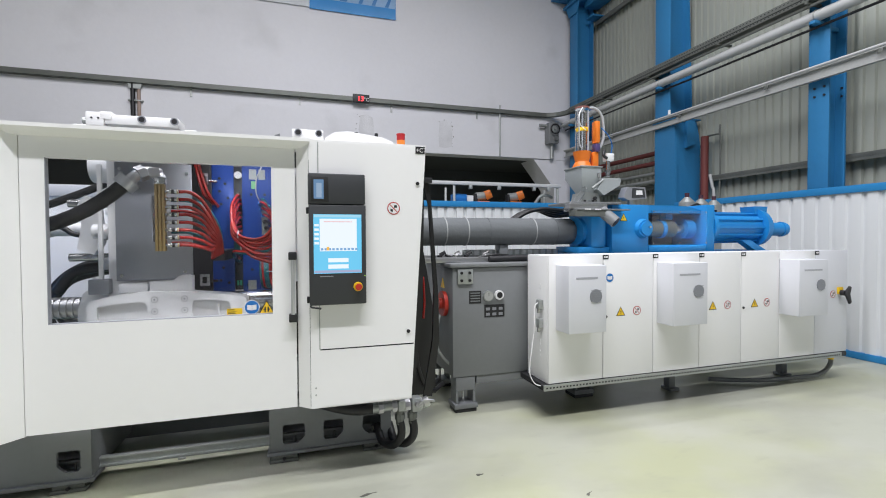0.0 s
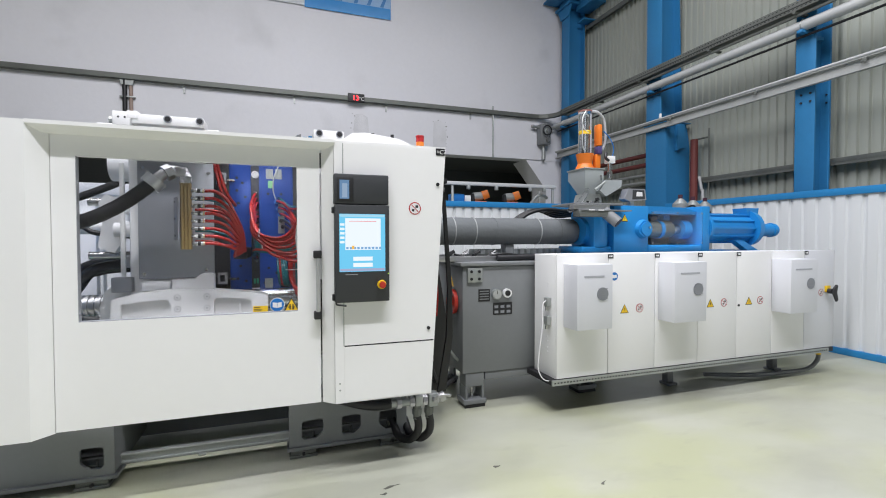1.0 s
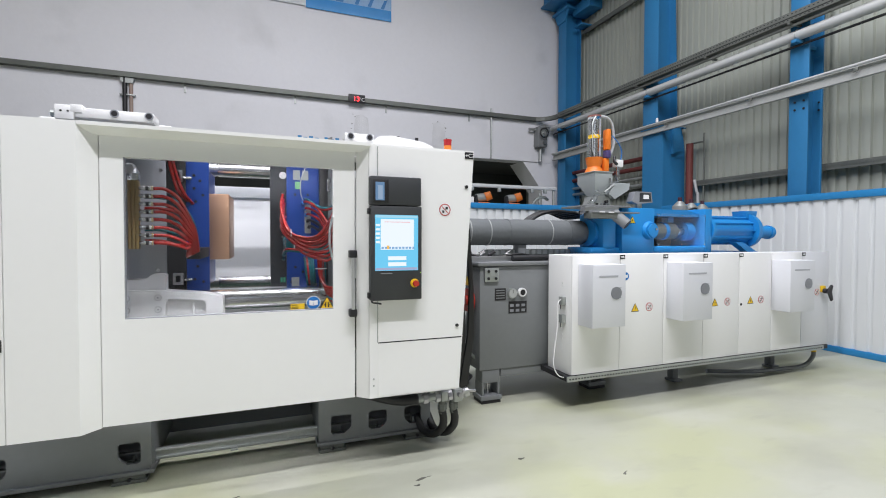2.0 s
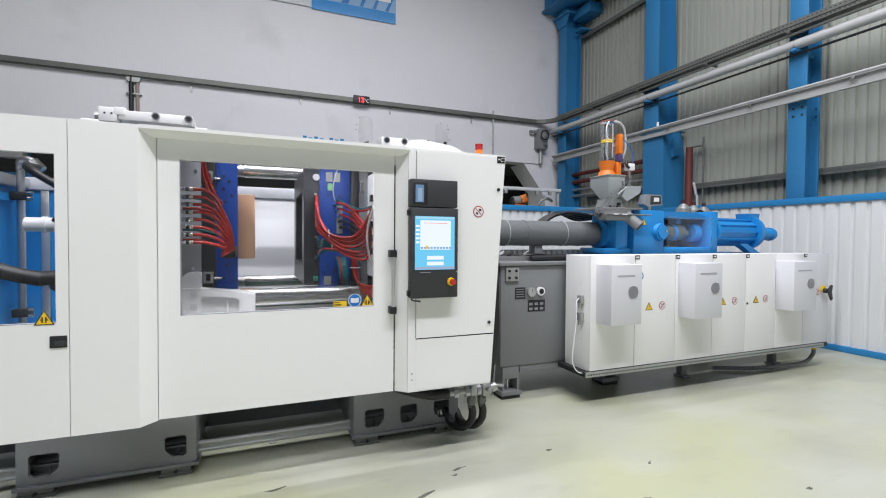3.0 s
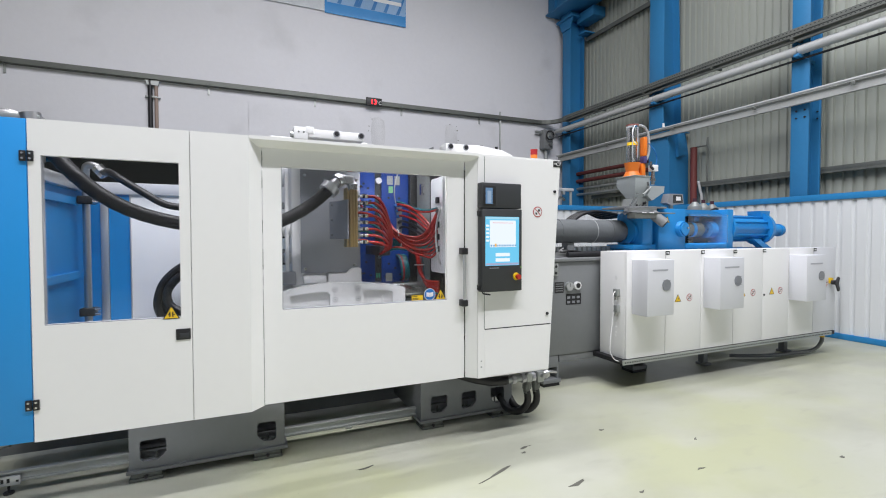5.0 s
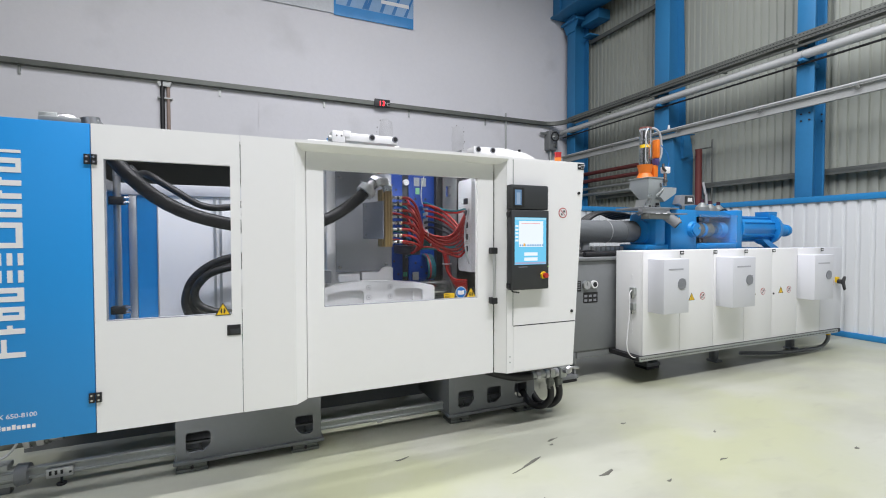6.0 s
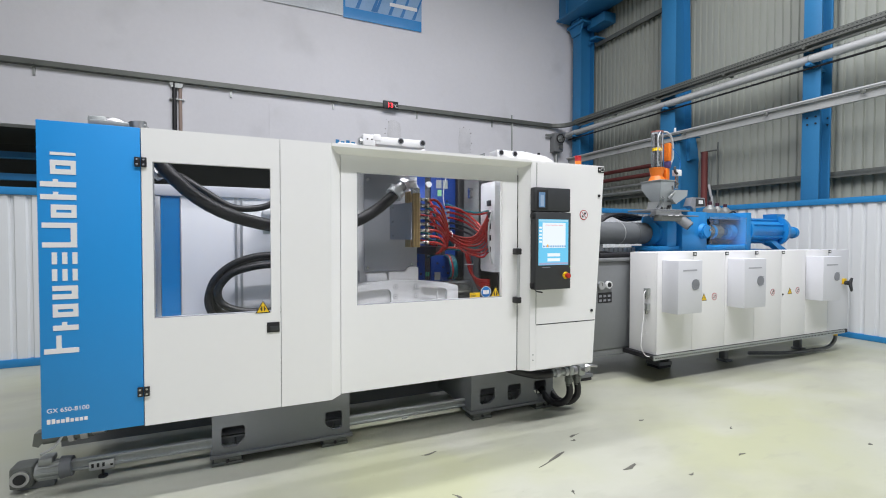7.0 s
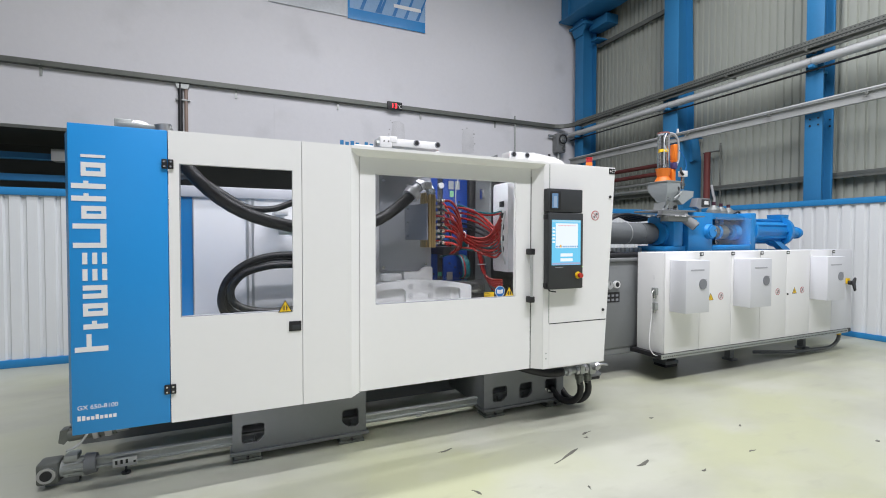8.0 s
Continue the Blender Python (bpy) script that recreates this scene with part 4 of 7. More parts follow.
def bed_with_holes(x0, x1, holes, label):
    """A welded grey machine foot with cut-outs, a base flange and levelling shoes."""
    b = thing("support_pedestal", ((x0 + x1) / 2, 0.9, 0), label, "machine base", "machine feet")
    z0, z1, h0, h1 = 0.075, 0.56, 0.12, 0.262
    cuts, c = [], 0.018
    for i, (hx0, hx1) in enumerate(holes):
        right = i < len(holes) / 2
        da, db = (c, 0.05) if right else (0.05, c)
        cuts.append(((hx0 + da, h0), (hx1 - db, h0), (hx1 - db * 0.3, h0 + db * 0.6), (hx1, h0 + db), (hx1, h1 - c), (hx1 - c * 0.3, h1 - c * 0.3), (hx1 - c, h1), (hx0 + c, h1), (hx0 + c * 0.3, h1 - c * 0.3), (hx0, h1 - c), (hx0, h0 + da), (hx0 + da * 0.3, h0 + da * 0.6)))
    part("front_plate", pierced(B(), ((x0, z0), (x1, z0), (x1, z1), (x0, z1)), cuts, 0.5, 0.525), BASEGREY, b, "", 20)
    part("side_plate", box(B(), x0, x0 + 0.02, 0.526, 2.4, z0, z1), BASEGREY, b)
    part("side_plate", box(B(), x1 - 0.02, x1, 0.526, 2.4, z0, z1), BASEGREY, b)
    part("inner_plate", box(B(), x0 + 0.02, x1 - 0.02, 0.75, 0.77, z0, z1), BASEGREY, b)
    part("base_flange", box(B(), x0 - 0.015, x1 + 0.02, 0.478, 0.66, 0.05, 0.0745, 0.004), BASEGREY, b)
    for x in (x0 + 0.1, x1 - 0.12):
        sh = part("levelling_shoe", box(box(B(), x - 0.1, x + 0.1, 0.47, 0.63, 0.0, 0.022, 0.004), x - 0.09, x + 0.09, 0.48, 0.62, 0.023, 0.05, 0.004), TRAYGREY, b, "dull steel levelling shoe")
        part("shoe_screw", rod(B(), (x, 0.48, 0.03), (x, 0.462, 0.03), 0.012, 6), DARK, sh)
    for hx0, hx1 in holes:
        part("anchor_bolt", rod(B(), ((hx0 + hx1) / 2 + 0.01, 0.57, 0.0746), ((hx0 + hx1) / 2 + 0.01, 0.57, 0.15), 0.008, 8), TRAYGREY, b)
    return b


def clamp_base():
    bed_with_holes(1.57, 2.55, ((1.63, 1.785), (2.36, 2.49)), "grey painted welded machine foot with cut-outs and levelling shoes")
    bed_with_holes(3.64, 4.53, ((3.73, 3.885), (4.02, 4.165), (4.31, 4.45)), "grey painted machine foot with three cut-outs")
    bed = thing("machine_bed", (2.6, 1.4, 0.56), "grey steel machine bed frame under the clamping unit", "machine base")
    part("front_beam", box(B(), 0.82, 4.6, 0.53, 0.68, 0.565, 0.72, 0.006), BASEGREY, bed)
    part("rear_beam", box(B(), 0.82, 4.6, 2.2, 2.4, 0.565, 0.72, 0.006), BASEGREY, bed)
    part("cross_beam", box(B(), 0.85, 1.05, 0.681, 2.199, 0.6, 0.72, 0.006), BASEGREY, bed)
    part("cross_beam", box(B(), 4.3, 4.55, 0.681, 2.199, 0.6, 0.72, 0.006), BASEGREY, bed)
    part("drip_pan", box(B(), 1.06, 4.29, 0.69, 2.19, 0.6, 0.62), material("green_drip_tray", (0.02, 0.09, 0.05), 0.4, vary=0.1), bed, "dark green drip tray")
    part("screen_plate", box(B(), 0.5, 4.5, 1.25, 1.27, 0.02, 0.4), BASEGREY, bed, "grey plate below the bed")
    f = thing("conveyor_rail", (2.0, 0.62, 0.0), "aluminium conveyor profile on small feet below the machine", "conveyor")
    pr = box(box(B(), 0.62, 4.4, 0.62, 0.66, 0.075, 0.092, 0.003), 0.62, 4.4, 0.62, 0.66, 0.13, 0.147, 0.003)
    box(pr, 0.62, 4.4, 0.635, 0.66, 0.092, 0.13)
    part("profile", pr, GALV, f)
    for x in (0.9, 3.05):
        if x < 1:
            part("foot", rod(rod(B(), (x, 0.64, 0.0), (x, 0.64, 0.012), 0.028, 14), (x, 0.64, 0.012), (x, 0.64, 0.075), 0.008, 8), DARK, f)
        part("foot_bracket", box(B(), x - (0.07 if x < 1 else 0.025), x + (0.07 if x < 1 else 0.025), 0.602, 0.619, 0.065, 0.125 if x < 1 else 0.08, 0.003), ALU, f)
    for k, x in enumerate((0.845, 0.875, 0.905, 0.95)):
        part("label_stroke", box(B(), x, x + 0.014, 0.6, 0.6018, 0.085, 0.112 if k < 3 else 0.098), DARK, f)
    m = thing("gear_motor", (0.58, 0.65, 0.0), "grey cast gear motor driving the conveyor at the machine's end", "motor")
    part("gearbox", box(B(), 0.425, 0.545, 0.58, 0.72, 0.03, 0.17, 0.018), TRAYGREY, m)
    part("output_ring", rod(B(), (0.485, 0.579, 0.1), (0.485, 0.565, 0.1), 0.05, 24), STEEL, m)
    part("shaft_hole", rod(B(), (0.485, 0.5645, 0.1), (0.485, 0.56, 0.1), 0.032, 20), DARK, m, "black shaft cover")
    mb = part("motor_body", rod(B(), (0.545, 0.65, 0.1), (0.675, 0.65, 0.105), 0.054, 20), GALV, m, "finned motor body")
    for k in range(12):
        a = 2 * math.pi * k / 12
        y, z = 0.65 + 0.057 * math.cos(a), 0.1025 + 0.057 * math.sin(a)
        part("fin", box(B(), 0.56, 0.67, y - 0.004, y + 0.004, z - 0.005, z + 0.005), GALV, mb)
    part("fan_cover", rod(B(), (0.675, 0.65, 0.105), (0.735, 0.65, 0.107), 0.072, 24, 0.064), BASEGREY, m)
    part("terminal_box", box(B(), 0.565, 0.64, 0.6, 0.7, 0.158, 0.195, 0.008), GALV, m)
    part("mounting", box(B(), 0.46, 0.64, 0.63, 0.69, 0.0, 0.045, 0.004), BASEGREY, m)
    v = thing("end_pipework", (0.72, 0.75, 0.0), "grey hydraulic fittings and short pipes under the end panel", "pipe fitting")
    part("pipe", rod(B(), (0.6, 0.6, 0.335), (0.86, 0.6, 0.345), 0.042, 16), TRAYGREY, v)
    part("nut", rod(B(), (0.735, 0.6, 0.34), (0.765, 0.6, 0.342), 0.055, 8), STEEL, v)
    part("flange", prism(B(), ((0.55, 0.3), (0.58, 0.285), (0.6, 0.31), (0.6, 0.38), (0.56, 0.375)), "y", 0.57, 0.65), TRAYGREY, v)
    part("upper_pipe", rod(B(), (0.7, 0.55, 0.47), (1.12, 0.55, 0.48), 0.04, 14), STEEL, v)
    part("elbow", hose(B(), [(0.7, 0.55, 0.47), (0.68, 0.57, 0.5), (0.68, 0.62, 0.54), (0.7, 0.68, 0.58)], 0.045, 12), TRAYGREY, v)
    for x in (0.82, 0.9, 0.98, 1.06):
        part("pipe_collar", rod(B(), (x, 0.55, 0.473), (x + 0.025, 0.55, 0.474), 0.05, 10), TRAYGREY, v)
    part("union", rod(rod(B(), (0.86, 0.6, 0.345), (0.93, 0.6, 0.348), 0.034, 14), (0.8, 0.6, 0.343), (0.84, 0.6, 0.344), 0.052, 8), STEEL, v)
    part("lead", hose(B(), [(0.72, 0.56, 0.39), (0.7, 0.55, 0.33), (0.66, 0.54, 0.28), (0.6, 0.54, 0.25)], 0.008, 8), PIPEGREY, v)
    h = thing("coolant_hoses", (4.6, 0.35, 0.3), "black rubber hoses with grey couplings under the control cabinet", "hose")
    part("manifold_pipe", rod(B(), (4.34, 0.3, 0.385), (4.74, 0.3, 0.385), 0.03, 16), GALV, h)
    for x in (4.4, 4.5, 4.6, 4.69):
        part("coupling_nut", rod(B(), (x, 0.3, 0.385), (x + 0.035, 0.3, 0.385), 0.043, 8), STEEL, h)
    part("tee", box(B(), 4.54, 4.6, 0.26, 0.34, 0.35, 0.43, 0.012), GALV, h)
    part("valve_body", box(B(), 4.64, 4.72, 0.25, 0.35, 0.335, 0.44, 0.02), GALV, h)
    part("valve_stem", rod(B(), (4.68, 0.25, 0.4), (4.68, 0.2, 0.41), 0.02, 10), STEEL, h)
    part("end_cap", rod(B(), (4.74, 0.3, 0.385), (4.78, 0.3, 0.4), 0.038, 12), STEEL, h)
    part("lever", hose(B(), [(4.68, 0.21, 0.41), (4.72, 0.2, 0.44), (4.8, 0.2, 0.43)], 0.011, 8), STEEL, h)
    for k in range(2):
        x = 4.56 + 0.095 * k
        part("down_coupling", rod(rod(B(), (x, 0.3, 0.25), (x, 0.3, 0.36), 0.03, 14), (x, 0.3, 0.285), (x, 0.3, 0.325), 0.038, 8), TRAYGREY, h)
        part("rubber_hose", hose(B(), [(x, 0.3, 0.27), (x + 0.012, 0.3, 0.2), (x + 0.0, 0.31, 0.13), (x - 0.05, 0.36, 0.07), (x - 0.11, 0.45, 0.075), (x - 0.13, 0.56, 0.16)], 0.031, 12), RUBBER, h)
    part("upper_hose", hose(B(), [(4.36, 0.3, 0.385), (4.2, 0.32, 0.39), (4.0, 0.38, 0.44), (3.85, 0.46, 0.5)], 0.04, 12), RUBBER, h)


clamp_guard()
console()
clamp_base()

# ---- inside the clamp ----
STROKE = ((0, 0), (1.1, 0), (1.2, -0.015), (1.35, -0.05), (1.5, -0.118), (1.7, -0.285), (1.9, -0.45), (2.1, -0.55), (2.3, -0.578), (2.8, -0.577), (3.0, -0.571), (3.1, -0.535), (3.2, -0.473), (3.3, -0.4), (3.4, -0.29), (3.5, -0.2), (3.6, -0.115), (3.7, -0.06), (3.8, -0.025), (3.9, -0.008), (4.0, 0), (8.0, 0))


def tie_bars():
    for k, (y, z, r) in enumerate(((0.78, 1.155, 0.075), (2.2, 1.16, 0.06), (2.15, 2.31, 0.07))):
        t = thing("tie_bar", (3, y, z), "polished steel tie bar with a grooved end", "tie bar", "tie bars")
        part("shaft", rod(B(), (2.82, y, z), (3.76, y, z), r, 32), CHROME, t)
        g = rod(B(), (2.2, y, z), (2.82, y, z), r * 0.86, 28)
        for j in range(16):
            rod(g, (2.21 + 0.038 * j, y, z), (2.23 + 0.038 * j, y, z), r * 0.98, 28)
        part("grooved_end", g, STEEL, t, "grooved locking end")
    rail = thing("guide_rail", (2.6, 0.75, 0.72), "steel guide rail of the moving platen", "rail")
    part("rail", box(B(), 1.1, 3.7, 0.62, 0.92, 0.721, 0.79, 0.01), STEEL, rail)


def moving_platen():
    p = thing("moving_platen", (2.9, 1.4, 0.8), "light grey cast moving platen carrying a blue mould half", "platen")
    part("body", box(B(), 2.62, 3.05, 0.62, 2.35, 0.8, 2.3, 0.03), CASTGREY, p)
    pockets = (((3.154, 0.9), (3.394, 0.9), (3.396, 1.17), (3.385, 1.185), (3.345, 1.196), (3.185, 1.208), (3.165, 1.203), (3.154, 1.182)), ((2.6, 0.9), (2.891, 0.9), (2.893, 1.16), (2.888, 1.182), (2.873, 1.198), (2.85, 1.207), (2.72, 1.202), (2.602, 1.182)))
    outline = ((2.545, 0.87), (3.502, 0.87), (3.502, 1.197), (3.492, 1.212), (3.476, 1.218), (3.367, 1.239), (3.172, 1.259), (3.148, 1.263), (2.891, 1.277), (2.706, 1.259), (2.57, 1.226), (2.553, 1.218), (2.545, 1.203))
    part("shoe_casting", pierced(B(), outline, pockets, 0.494, 0.53), CASTGREY, p, "light grey cast shoe with two sunk pockets", 30)
    part("shoe_back", prism(B(), [(x, z - 0.002) for x, z in outline], "y", 0.5305, 0.66), CASTGREY, p)
    part("pocket_web", box(B(), 3.31, 3.325, 0.515, 0.5304, 0.9, 1.17, 0.004), CASTGREY, p)
    part("crown", prism(B(), ((2.89, 1.27), (3.15, 1.262), (3.15, 1.368), (3.135, 1.378), (3.085, 1.378), (3.06, 1.368), (3.03, 1.338), (2.89, 1.338)), "y", 0.545, 0.62), CASTGREY, p)
    part("crown_step", box(B(), 2.7, 2.88, 0.55, 0.62, 1.262, 1.33, 0.02), CASTGREY, p)
    for x in (2.931, 3.111):
        for z in (1.22, 1.141):
            bolt = part("bolt_ring", rod(B(), (x, 0.494, z), (x, 0.4915, z), 0.022, 22), STEEL, p)
            part("bolt_head", rod(B(), (x, 0.4914, z), (x, 0.489, z), 0.016, 20), CASTGREY, bolt)
            part("bolt_socket", rod(B(), (x, 0.4889, z), (x, 0.488, z), 0.007, 6), PLATEGREY, bolt)
    part("corner_foot", prism(B(), ((2.44, 0.86), (2.62, 0.86), (2.62, 1.3), (2.55, 1.32), (2.47, 1.26), (2.44, 1.15)), "y", 0.64, 0.9), CASTGREY, p)
    part("tie_boss", rod(B(), (2.44, 0.95, 2.16), (2.7, 0.95, 2.16), 0.12, 28), CASTGREY, p)
    part("tie_boss", rod(B(), (2.46, 0.78, 1.155), (2.62, 0.78, 1.155), 0.13, 28), CASTGREY, p)
    plate = part("cover_plate", box(B(), 2.688, 3.15, 0.575, 0.585, 1.345, 2.145, 0.003), PLATEGREY, p, "grey sheet steel cover plate")
    for x, z in ((2.72, 1.38), (3.1, 1.4), (2.72, 2.1), (3.12, 2.08)):
        part("screw", rod(B(), (x, 0.575, z), (x, 0.568, z), 0.011, 10), CHROME, plate)
    part("mount_plate", prism(B(), ((2.984, 0.262), (2.992, 0.262), (2.958, 0.45), (2.912, 0.565), (2.904, 0.565), (2.95, 0.448)), "z", 1.61, 1.9), PLATEGREY, p, "grey folded sheet beside the manifold")
    for z in (1.64, 1.755, 1.87):
        part("screw", rod(B(), (2.92, 0.525, z), (2.913, 0.522, z), 0.008, 8), CHROME, p)
    man = part("manifold_block", box(B(), 3.002, 3.06, 0.272, 0.3, 1.552, 1.97, 0.003), BRASS, p, "grooved brass coolant manifold")
    for k in range(3):
        part("manifold_bar", box(B(), 3.002 + 0.0205 * k, 3.019 + 0.0205 * k, 0.262, 0.2715, 1.55, 1.972, 0.003), BRASS, man)
        tube = part("brass_tube", rod(B(), (2.999, 0.325 + 0.042 * k, 1.55), (2.999, 0.325 + 0.042 * k, 1.99), 0.013, 14), BRASS, man)
    for k in range(8):
        z = 1.926 - 0.0483 * k
        f = part("hose_coupling", rod(rod(rod(B(), (3.06, 0.274, z), (3.074, 0.274, z), 0.013, 6), (3.074, 0.274, z), (3.085, 0.274, z), 0.009, 12), (3.085, 0.274, z), (3.138, 0.274, z), 0.0135, 14), CHROME, p, "steel quick coupling")
        part("coupling_sleeve", rod(B(), (3.096, 0.274, z), (3.113, 0.274, z), 0.0142, 12), DARK, f)
        part("coupling_ring", rod(B(), (3.128, 0.274, z), (3.134, 0.274, z), 0.0146, 12), BRASS, f)
        d = z - 1.57
        part("red_hose", hose(B(), [(3.136, 0.275, z), (3.2, 0.283, z - 0.003), (3.265, 0.31, z - 0.018 - 0.1 * d), (3.318 - 0.002 * k, 0.345, z - 0.03 - 0.38 * d), (3.352 - 0.005 * k, 0.38, 1.585 + 0.2 * d - 0.004 * k), (3.36 - 0.009 * k, 0.43, 1.545 - 0.006 * k), (3.355 - 0.009 * k, 0.49, 1.532 - 0.006 * k)], 0.0106, 10), REDHOSE, p, "red coolant hose")
    for k in range(5):
        z = 1.88 - 0.07 * k
        part("inner_hose", hose(B(), [(3.06, 0.4, z), (3.15, 0.42, z), (3.25, 0.47, z - 0.03), (3.32, 0.54, (z + 1.56) / 2), (3.34, 0.6, 1.55), (3.33, 0.66, 1.545)], 0.01, 8), REDHOSE if k % 3 == 1 else GREENHOSE, p, "coolant hose in the rear row")
    part("terminal_block", box(B(), 3.285, 3.37, 0.475, 0.949, 1.475, 1.55, 0.006), DARK, p, "black hose terminal block")
    el = part("supply_elbow", hose(B(), [(2.862, 0.252, 1.972), (2.9, 0.275, 2.018), (2.945, 0.3, 2.048), (2.99, 0.312, 2.045), (3.022, 0.305, 2.02), (3.03, 0.29, 1.975)], 0.034, 14), STEEL, p, "chunky steel elbow fitting")
    part("collar", rod(B(), (2.836, 0.248, 1.947), (2.872, 0.258, 1.99), 0.064, 20), ALU, el, "bright hose collar")
    for k in range(6):
        a = math.pi * k / 3
        part("collar_screw", box(B(), 2.868 + 0.045 * math.cos(a) - 0.011, 2.868 + 0.045 * math.cos(a) + 0.011, 0.25 + 0.045 * math.sin(a), 0.266 + 0.045 * math.sin(a), 1.975 - 0.04 * math.cos(a), 2.0 - 0.04 * math.cos(a), 0.003), STEEL, el)
    part("union_nut", rod(B(), (2.91, 0.28, 2.026), (2.945, 0.3, 2.048), 0.05, 6), STEEL, el)
    part("elbow_block", box(B(), 2.965, 3.035, 0.27, 0.345, 2.015, 2.075, 0.012), STEEL, el)
    part("cap_nut", rod(B(), (3.03, 0.288, 1.973), (3.03, 0.288, 2.014), 0.034, 6), CHROME, el)
    # linkage beside the platen
    part("square_bar", box(B(), 2.577, 2.603, 0.6, 0.626, 1.35, 2.13, 0.004), CASTGREY, p, "pale grey square bar")
    part("bar_foot", box(B(), 2.53, 2.65, 0.56, 0.639, 1.26, 1.36, 0.006), PLATEGREY, p)
    part("link_arm", prism(B(), ((2.40, 1.56), (2.5, 1.52), (2.55, 1.6), (2.53, 1.9), (2.45, 1.93), (2.41, 1.87), (2.43, 1.72)), "y", 0.75, 0.83), CASTGREY, p)
    part("link_pin", rod(B(), (2.52, 0.7, 1.68), (2.62, 0.7, 1.68), 0.05, 18), CASTGREY, p)
    for z in (1.88, 1.5):
        part("push_rod", rod(B(), (2.32, 0.85, z), (2.62, 0.85, z), 0.028, 14), CHROME, p)
    ej = part("ejector_cylinder", rod(B(), (1.948, 1.2, 1.705), (2.63, 1.2, 1.705), 0.052, 24), CASTGREY, p, "white ejector cylinder")
    part("cylinder_ring", rod(B(), (2.05, 1.2, 1.705), (2.075, 1.2, 1.705), 0.06, 24), CASTGREY, ej)
    part("rod_guide", box(B(), 2.57, 2.66, 0.66, 0.74, 1.42, 1.5, 0.008), STEEL, p)
    part("small_hose", hose(B(), [(2.2, 0.93, 1.74), (2.27, 0.92, 1.70), (2.35, 0.9, 1.66), (2.62, 0.9, 1.63)], 0.018, 8), RUBBER, p)
    part("small_hose", hose(B(), [(2.2, 0.95, 1.25), (2.3, 0.92, 1.38), (2.42, 0.9, 1.42), (2.62, 0.9, 1.44)], 0.04, 10), RUBBER, p)
    # mould half
    m = part("mould_half", box(box(B(), 3.215, 3.305, 0.9675, 2.05, 1.2, 2.22), 3.215, 3.372, 0.95, 0.967, 1.2, 2.22, 0.003), MOULDBLUE, p, "blue mould half with drilled coolant ports")
    part("back_plate", box(B(), 3.051, 3.214, 0.94, 2.1, 1.19, 2.22, 0.004), DARK, p, "black clamping plate")
    for k, (x, z) in enumerate(((3.28, 2.1), (3.28, 2.0), (3.32, 2.06), (3.34, 1.95), (3.29, 1.9), (3.3, 1.4), (3.28, 1.3), (3.34, 1.28))):
        part("port", rod(B(), (x - 0.01, 0.9495, z), (x - 0.01, 0.946, z), 0.011, 10), DARK, m)
    for z in (2.085, 1.31):
        cl = part("latch", framed(B(), 3.13, 3.2, z - 0.045, z + 0.045, 3.148, 3.18, z - 0.025, z + 0.025, 0.9, 0.938), CHROME, p, "bright steel mould latch")
        part("latch_stud", rod(B(), (3.2, 0.92, z - 0.01), (3.25, 0.945, z - 0.01), 0.012, 8), CHROME, cl)
    for k in range(2):
        part("upper_red_hose", hose(B(), [(3.13 + 0.02 * k, 0.86, 2.3), (3.12 + 0.02 * k, 0.86, 2.2), (3.17 + 0.03 * k, 0.87, 1.98), (3.23 + 0.03 * k, 0.95, 1.9 - 0.02 * k)], 0.012, 8), REDHOSE, p)
    part("core_insert", box(B(), 3.3055, 3.495, 1.2, 1.76, 1.44, 1.985, 0.006), material("copper_core_plate", (0.62, 0.37, 0.24), 0.35, metal=0.6, vary=0.06), m, "copper coloured core plate")
    # top cover bar
    top = part("top_bar", box(B(), 2.722, 3.128, 0.335, 0.5, 2.343, 2.403, 0.006), WHITE, p, "white top bar with two black sockets")
    for x in (2.923, 3.106):
        part("socket", rod(B(), (x, 0.327, 2.381), (x, 0.3262, 2.381), 0.017, 18), DARK, top)
        part("socket_rim", rod(B(), (x, 0.335, 2.381), (x, 0.3272, 2.381), 0.024, 18), PLATEGREY, top)
    part("top_plate", box(B(), 2.622, 2.719, 0.33, 0.52, 2.325, 2.412, 0.006), WHITE, p)
    part("top_plate_cap", box(B(), 2.7, 2.76, 0.329, 0.5, 2.37, 2.418, 0.004), WHITE, p)
    for x in (2.655, 2.69):
        part("screw", rod(B(), (x, 0.33, 2.375), (x, 0.327, 2.375), 0.006, 8), DARK, p)
    part("top_bolt", rod(B(), (2.6, 0.36, 2.36), (2.622, 0.36, 2.36), 0.022, 8), GALV, p)
    part("top_web", box(B(), 2.66, 3.2, 0.501, 1.2, 2.3, 2.37, 0.01), WHITE, p)
    part("top_shoe", box(B(), 2.47, 2.64, 0.53, 0.66, 2.3, 2.375, 0.012), WHITE, p)
    return p


